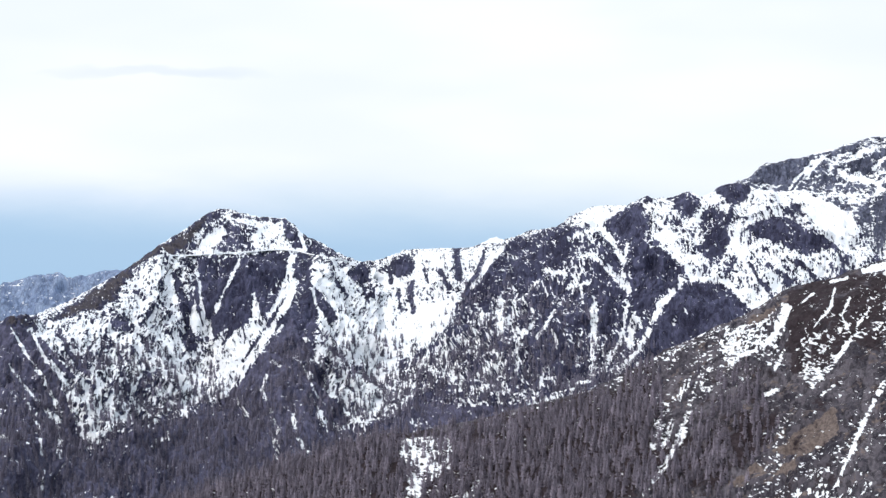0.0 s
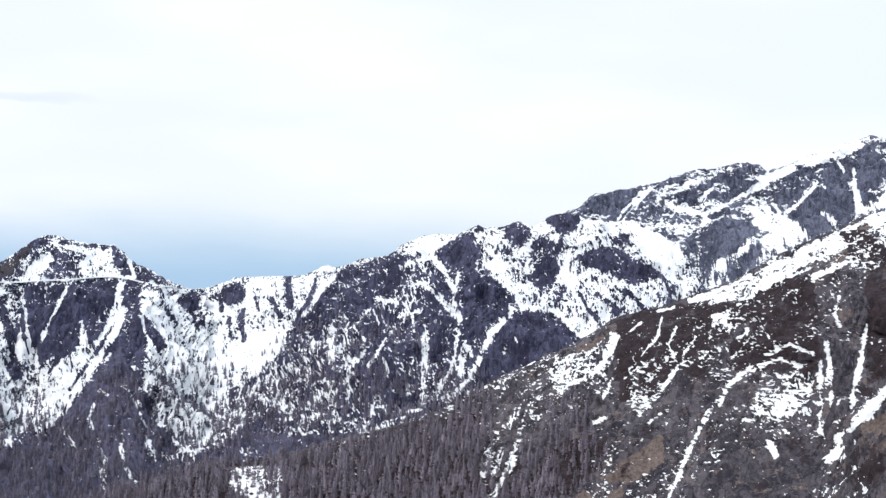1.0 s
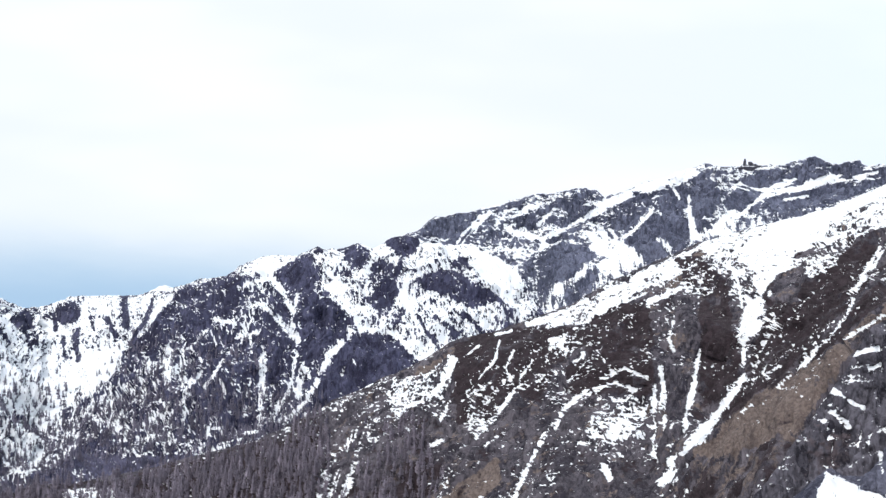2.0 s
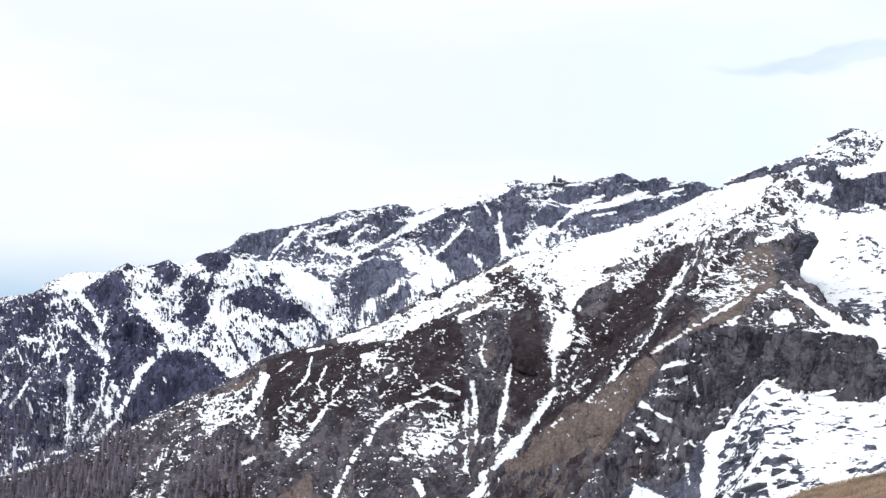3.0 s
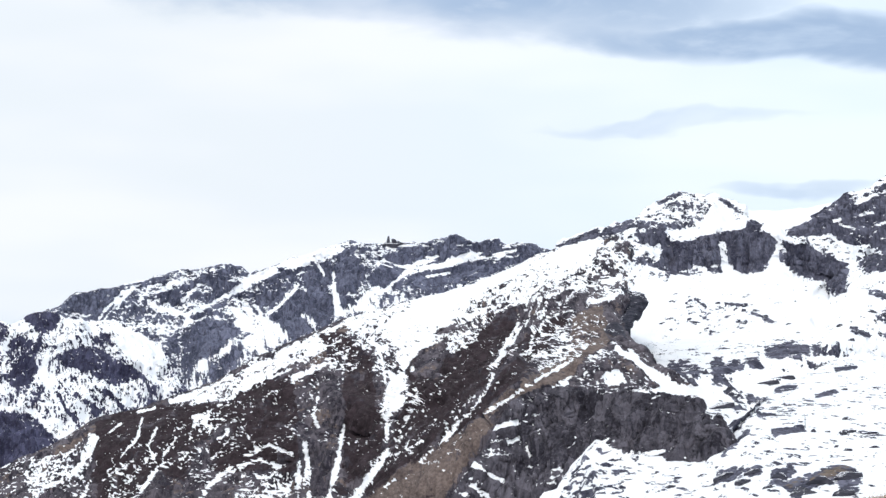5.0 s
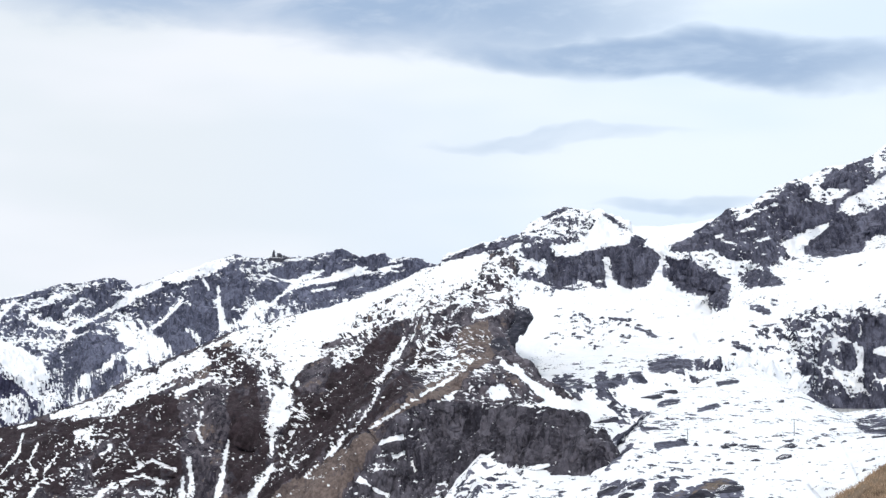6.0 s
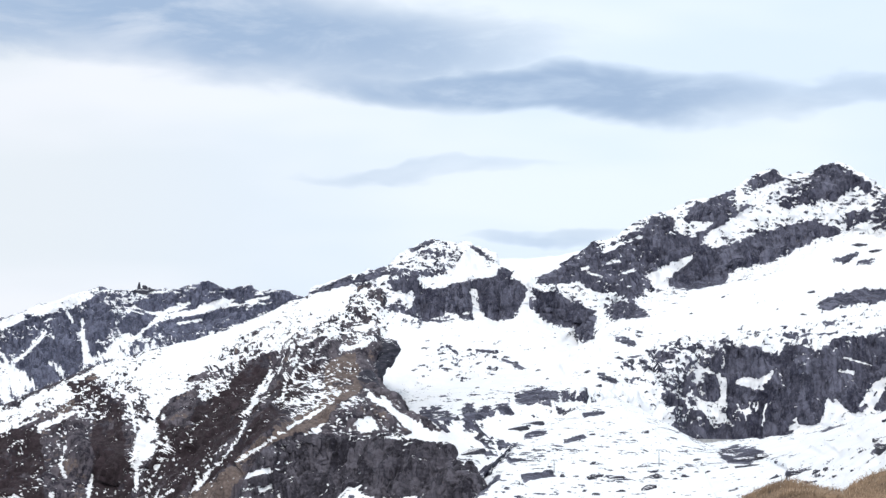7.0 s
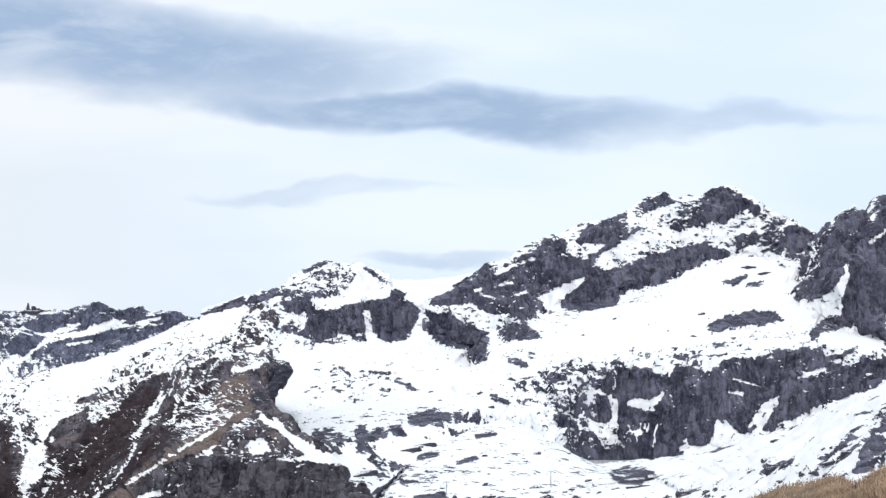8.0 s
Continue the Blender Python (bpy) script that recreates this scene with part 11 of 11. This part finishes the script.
first_larch = None
for place, tall in [
    ((-148.9, 3445.5, -212.5), 10.0),
    ((-171.2, 3653.6, -116.0), 10.6),
    ((-177.4, 3479.7, -146.3), 12.8),
    ((-141.0, 3507.2, -159.1), 14.8),
    ((-166.6, 3328.3, -230.1), 10.2),
    ((-131.7, 3612.6, -162.8), 13.9),
    ((-186.9, 3564.7, -123.0), 15.6),
    ((-98.5, 3680.4, -150.0), 14.8),
    ((-101.1, 3452.0, -243.8), 10.6),
    ((-195.6, 3566.6, -118.3), 16.1),
    ((-184.4, 3468.8, -159.2), 16.7),
    ((-141.9, 3486.0, -208.4), 12.2),
    ((-124.2, 3477.0, -233.8), 10.1),
    ((-111.7, 3400.3, -257.2), 15.2),
    ((-164.4, 3426.9, -220.0), 10.7),
    ((-140.8, 3338.2, -238.3), 12.1),
    ((-205.9, 3328.2, -196.7), 10.1),
    ((-176.2, 3374.2, -210.8), 11.9),
    ((-193.9, 3400.5, -191.8), 14.0),
    ((-212.0, 3247.8, -243.5), 14.9),
    ((-219.0, 3309.8, -226.2), 14.9),
    ((-196.3, 3346.2, -189.5), 13.8),
    ((-173.3, 3320.1, -244.0), 16.6),
    ((-175.8, 3250.3, -285.1), 11.0),
    ((-459.4, 3241.3, -251.4), 12.8),
    ((-458.7, 3239.5, -257.8), 12.4),
    ((-391.3, 3253.5, -250.4), 16.2),
    ((-411.5, 3293.7, -254.5), 12.4),
    ((-454.5, 3284.1, -258.4), 13.0),
    ((-365.0, 3262.0, -247.6), 14.4),
    ((-465.2, 3236.5, -258.8), 13.1),
    ((-419.1, 3336.8, -241.7), 11.7),
    ((-376.7, 3281.3, -244.9), 10.0),
    ((-591.0, 3133.6, -190.4), 13.7),
    ((-570.5, 3150.4, -194.8), 16.4),
    ((-606.5, 3231.1, -159.2), 16.5),
    ((-569.8, 3044.5, -257.7), 11.2),
    ((-603.8, 3004.1, -247.9), 14.9),
    ((-615.7, 3013.8, -227.3), 15.3),
    ((-555.4, 3074.8, -229.2), 10.9),
    ((-571.1, 3382.5, -124.8), 10.2),
    ((-532.4, 3292.1, -189.0), 13.8),
    ((-508.6, 3334.9, -185.7), 10.9),
    ((-532.3, 3308.5, -167.2), 16.8),
    ((-523.9, 3447.2, -127.7), 15.6),
    ((-7.7, 3475.0, -197.2), 12.7),
    ((40.3, 3425.3, -189.6), 13.9),
    ((-17.8, 3621.8, -148.1), 10.8),
    ((-22.5, 3619.9, -151.8), 11.6),
    ((322.8, 2409.0, -178.0), 10.1),
    ((274.4, 2401.1, -202.0), 14.0),
    ((292.6, 2505.4, -166.2), 15.2),
    ((287.6, 2440.4, -182.7), 16.8),
    ((334.7, 2431.0, -161.1), 13.5),
    ((312.4, 2381.6, -191.5), 11.1),
    ((-146.5, 3312.0, -264.3), 13.4),
    ((-107.8, 3306.6, -290.8), 12.2),
    ((-85.5, 3302.5, -290.6), 12.7),
    ((-112.5, 3259.1, -293.9), 14.7),
    ((-131.2, 3331.0, -266.7), 12.6),
]:
    m = Matrix.LocRotScale(Vector(place) - Vector((0, 0, 0.5)), Euler((0, 0, place[0] * 1.7)), None)
    if first_larch is None:
        first_larch = larch()
        first_larch.scale = (tall, tall, tall)
        first_larch.matrix_basis = m @ Matrix.Diagonal((tall, tall, tall, 1))
    else:
        again = copy_thing(first_larch, m)
        again.scale = (tall, tall, tall)


# ---- works of man: the dam wall and the ski-lift pylons ----
def concrete_material():
    m, tree, shader = material("weathered_concrete")
    pos = node(tree, "ShaderNodeNewGeometry").outputs["Position"]
    a = noise_node(tree, stretched(tree, pos, (1, 1, 0.3)), 0.4, 5, 0.65)
    link(tree, blend(tree, span(tree, a, 0.3, 0.7), (0.33, 0.33, 0.34), (0.55, 0.55, 0.55)), shader.inputs["Base Color"])
    shader.inputs["Roughness"].default_value = 0.9
    bump(tree, a, 0.4, 0.3, shader)
    return m


def steel_material():
    m, tree, shader = material("galvanised_steel")
    pos = node(tree, "ShaderNodeNewGeometry").outputs["Position"]
    a = noise_node(tree, pos, 1.5, 4, 0.6)
    link(tree, blend(tree, a, (0.20, 0.21, 0.23), (0.34, 0.35, 0.37)), shader.inputs["Base Color"])
    shader.inputs["Roughness"].default_value = 0.6
    shader.inputs["Metallic"].default_value = 0.6
    return m


CONCRETE, STEEL = concrete_material(), steel_material()


def box(bm, low, high, bevel=0.0):
    made = bmesh.ops.create_cube(bm, size=1.0)["verts"]
    for v in made:
        v.co = Vector([(l + h) / 2 + c * (h - l) for l, h, c in zip(low, high, v.co)])
    if bevel:
        edges = list({e for v in made for e in v.link_edges})
        bmesh.ops.bevel(bm, geom=edges, offset=bevel, segments=2, affect="EDGES")


def tube(bm, a, b, r0, r1, sides=10):
    a, b = Vector(a), Vector(b)
    m = Matrix.Translation((a + b) / 2) @ (b - a).to_track_quat("Z", "Y").to_matrix().to_4x4()
    bmesh.ops.create_cone(bm, cap_ends=True, segments=sides, radius1=r0, radius2=r1, depth=(b - a).length, matrix=m)


def dam_wall(left_end, right_end, tall):
    """A low concrete dam at the foot of the cliffs, in poured bays with a coping."""
    a, b = Vector(left_end), Vector(right_end)
    along_wall = b - a
    length = along_wall.length
    ob = new("dam_wall")
    ob.matrix_basis = Matrix.LocRotScale(a, Euler((0, 0, math.atan2(along_wall.y, along_wall.x))), None)
    bays = 8
    for k in range(bays):
        bm = bmesh.new()
        box(bm, (k * length / bays + 0.12, -1.5, -10), ((k + 1) * length / bays - 0.12, 1.5 + 0.2 * (k % 2), tall), 0.15)
        part("bay", bm, CONCRETE, ob)
    bm = bmesh.new()
    box(bm, (-0.5, -2.0, tall), (length + 0.5, 2.0, tall + 0.9), 0.12)
    part("coping", bm, CONCRETE, ob)
    return tagged(ob, "pale grey concrete dam wall at the foot of dark cliffs", "dam")


dam_wall((1389.6, 1907.5, -15.7), (1429.6, 1852.6, -15.6), 7.1)


def lift_pylon(place, tall, turn):
    ob = new("lift_pylon")
    ob.matrix_basis = Matrix.LocRotScale(Vector(place), Euler((0, 0, turn)), None)
    bm = bmesh.new()
    tube(bm, (0, 0, -2), (0, 0, tall), 0.42, 0.28)
    part("mast", bm, STEEL, ob)
    bm = bmesh.new()
    box(bm, (-2.6, -0.22, tall - 0.25), (2.6, 0.22, tall + 0.2), 0.05)
    part("crossarm", bm, STEEL, ob)
    for side in (-2.4, 2.4):
        bm = bmesh.new()
        box(bm, (side - 0.12, -1.6, tall - 0.75), (side + 0.12, 1.6, tall - 0.5), 0.04)
        for k in range(4):
            tube(bm, (side - 0.1, -1.35 + 0.9 * k, tall - 0.85), (side + 0.1, -1.35 + 0.9 * k, tall - 0.85), 0.26, 0.26, 10)
        part("sheave_train", bm, STEEL, ob)
    bm = bmesh.new()
    box(bm, (-0.9, -0.9, -2.0), (0.9, 0.9, 0.35), 0.08)
    part("footing", bm, CONCRETE, ob, "square concrete footing")
    return tagged(ob, "slender grey steel ski-lift pylon standing in the snow", "pylon", "ski-lift pylons")


lift_pylon((865.9, 1380.5, -34.6), 10.9, -0.5)
lift_pylon((943.0, 1332.2, -28.3), 13.9, -0.5)


# ---- the gendarme on the far ridge ----
def rock_tower(place, s):
    ob = new("rock_tower")
    ob.matrix_basis = Matrix.Translation(place)
    part("plinth", rock_mesh("plinth", 21, (24 * s, 11 * s, 7 * s), 3, 0.08), STONE, ob)
    for k, (x, z, w, t) in enumerate(((6, 8, 7, 6), (17, 5, 8, 5), (27, 1, 7, 5))):
        block = rock_mesh("block", 30 + k, (w * s, 7 * s, t * s), 2, 0.08)
        block.transform(Matrix.Translation((x * s, -2 * s, z * s)))
        part("block", block, STONE, ob)
    spike = rock_mesh("pinnacle", 37, (4.2 * s, 4.5 * s, 12 * s), 2, 0.10, 10)
    for v in spike.vertices:
        v.co.x *= 0.8 - 0.03 * v.co.z / s
        v.co += Vector((-8 * s, 0, 9 * s))
    part("pinnacle", spike, STONE, ob, "slim upright rock pinnacle")
    return tagged(ob, "dark rock tower with a slim pinnacle on the ridge", "rock tower")


rock_tower((1457.2, 4128.4, 324.2), 1.0)


# ---- the meadow under the camera ----
def straw_material(name, dark, light):
    m, tree, shader = material(name)
    geo = node(tree, "ShaderNodeNewGeometry")
    tuft = noise_node(tree, geo.outputs["Position"], 0.9, 5, 0.6)
    fine = noise_node(tree, geo.outputs["Position"], 9.0, 4, 0.6)
    tone = blend(tree, geo.outputs["Random Per Island"], dark, light)
    tone = blend(tree, span(tree, tuft, 0.35, 0.65), tone, tuple(0.55 * c for c in dark))
    link(tree, blend(tree, span(tree, fine, 0.4, 0.7, 0.0, 0.5), tone, light), shader.inputs["Base Color"])
    shader.inputs["Roughness"].default_value = 0.85
    shader.inputs["Specular IOR Level"].default_value = 0.15
    bump(tree, fine, 0.5, 0.02, shader)
    return m


STRAW = straw_material("dry_straw", (0.190, 0.128, 0.086), (0.54, 0.392, 0.268))
TURF = straw_material("matted_turf", (0.13, 0.09, 0.06), (0.26, 0.19, 0.13))
brow = np.array(meadow_brow)
BROW_B = np.arctan2(brow[:, 0], brow[:, 1])
BROW_R = np.hypot(brow[:, 0], brow[:, 1])


def meadow_height(b, r):
    """The hillside: level under the feet, down to its brow ahead, and steeply away beyond; rising behind."""
    rb = np.interp(b, BROW_B, BROW_R)
    zb = np.interp(b, BROW_B, brow[:, 2])
    near = zb * (np.minimum(r, rb) / rb) ** 1.25
    beyond = np.maximum(r - rb, 0)
    z = near - 0.10 * beyond - 0.75 * np.maximum(beyond - 1.5, 0)
    behind = smooth(np.abs(b), 1.2, 2.2)
    p = np.stack([r * np.sin(b), r * np.cos(b), 0 * r], -1).reshape(-1, 3)
    lumps = (0.16 * fbm(p / 2.2, 3) * smooth(r.ravel(), 1, 6)).reshape(np.shape(r))
    return z * (1 - behind) + behind * 0.2 * r + lumps


def build_meadow():
    b, r = np.meshgrid(np.linspace(-np.pi, np.pi, 420), np.concatenate([np.linspace(0.0, 20, 60), np.linspace(20.3, 64, 90), np.linspace(66, 1150, 30)]))
    g = np.stack([r * np.sin(b), r * np.cos(b), meadow_height(b, r)], -1)
    return tagged(part("meadow", grid_mesh("meadow", g), TURF), "steep hillside of matted dry brown grass", "meadow", kind="structure")


build_meadow()


def build_grass(count):
    """Dry bent blades in tussocks along the brow of the hillside."""
    rng = np.random.RandomState(3)
    b = np.radians(rng.uniform(20, 50, count))
    rb = np.interp(b, BROW_B, BROW_R)
    r = rb * rng.uniform(0.72, 1.06, count)
    base = np.stack([r * np.sin(b), r * np.cos(b), np.zeros(count)], -1)
    tussock = fbm(base / 0.9, 3)
    keep = rng.uniform(-0.9, 0.9, count) < tussock + 0.35
    base, b, r, tussock = base[keep], b[keep], r[keep], tussock[keep]
    base[:, 2] = meadow_height(b, r) - 0.02
    n = len(b)
    tall = rng.uniform(0.10, 0.24, n) * (1 + 0.6 * np.clip(tussock, -0.6, 1))
    lean = np.radians(rng.uniform(50, 88, n))
    way = rng.normal(0.4, 0.55, n)
    d = np.stack([np.cos(way), np.sin(way), 0 * way], -1)
    side = np.stack([-d[:, 1], d[:, 0], 0 * way], -1) * 0.0042
    up = np.array([0, 0, 1.0])
    mid = base + (tall * 0.55)[:, None] * (np.cos(lean * 0.5)[:, None] * up + np.sin(lean * 0.5)[:, None] * d)
    tip = mid + (tall * 0.5)[:, None] * (np.cos(lean * 1.3)[:, None] * up + np.sin(lean * 1.3)[:, None] * d)
    tris = np.stack([np.stack([base - side, base + side, mid + 0.8 * side], 1),
                     np.stack([base - side, mid + 0.8 * side, mid - 0.8 * side], 1),
                     np.stack([mid - 0.8 * side, mid + 0.8 * side, tip], 1)], 1).reshape(-1, 3, 3)
    return tagged(part("grass", triangles_mesh("grass", tris), STRAW), "dry tan grass in wind-bent tussocks on the hillside", "grass", kind="stuff")


build_grass(150000)
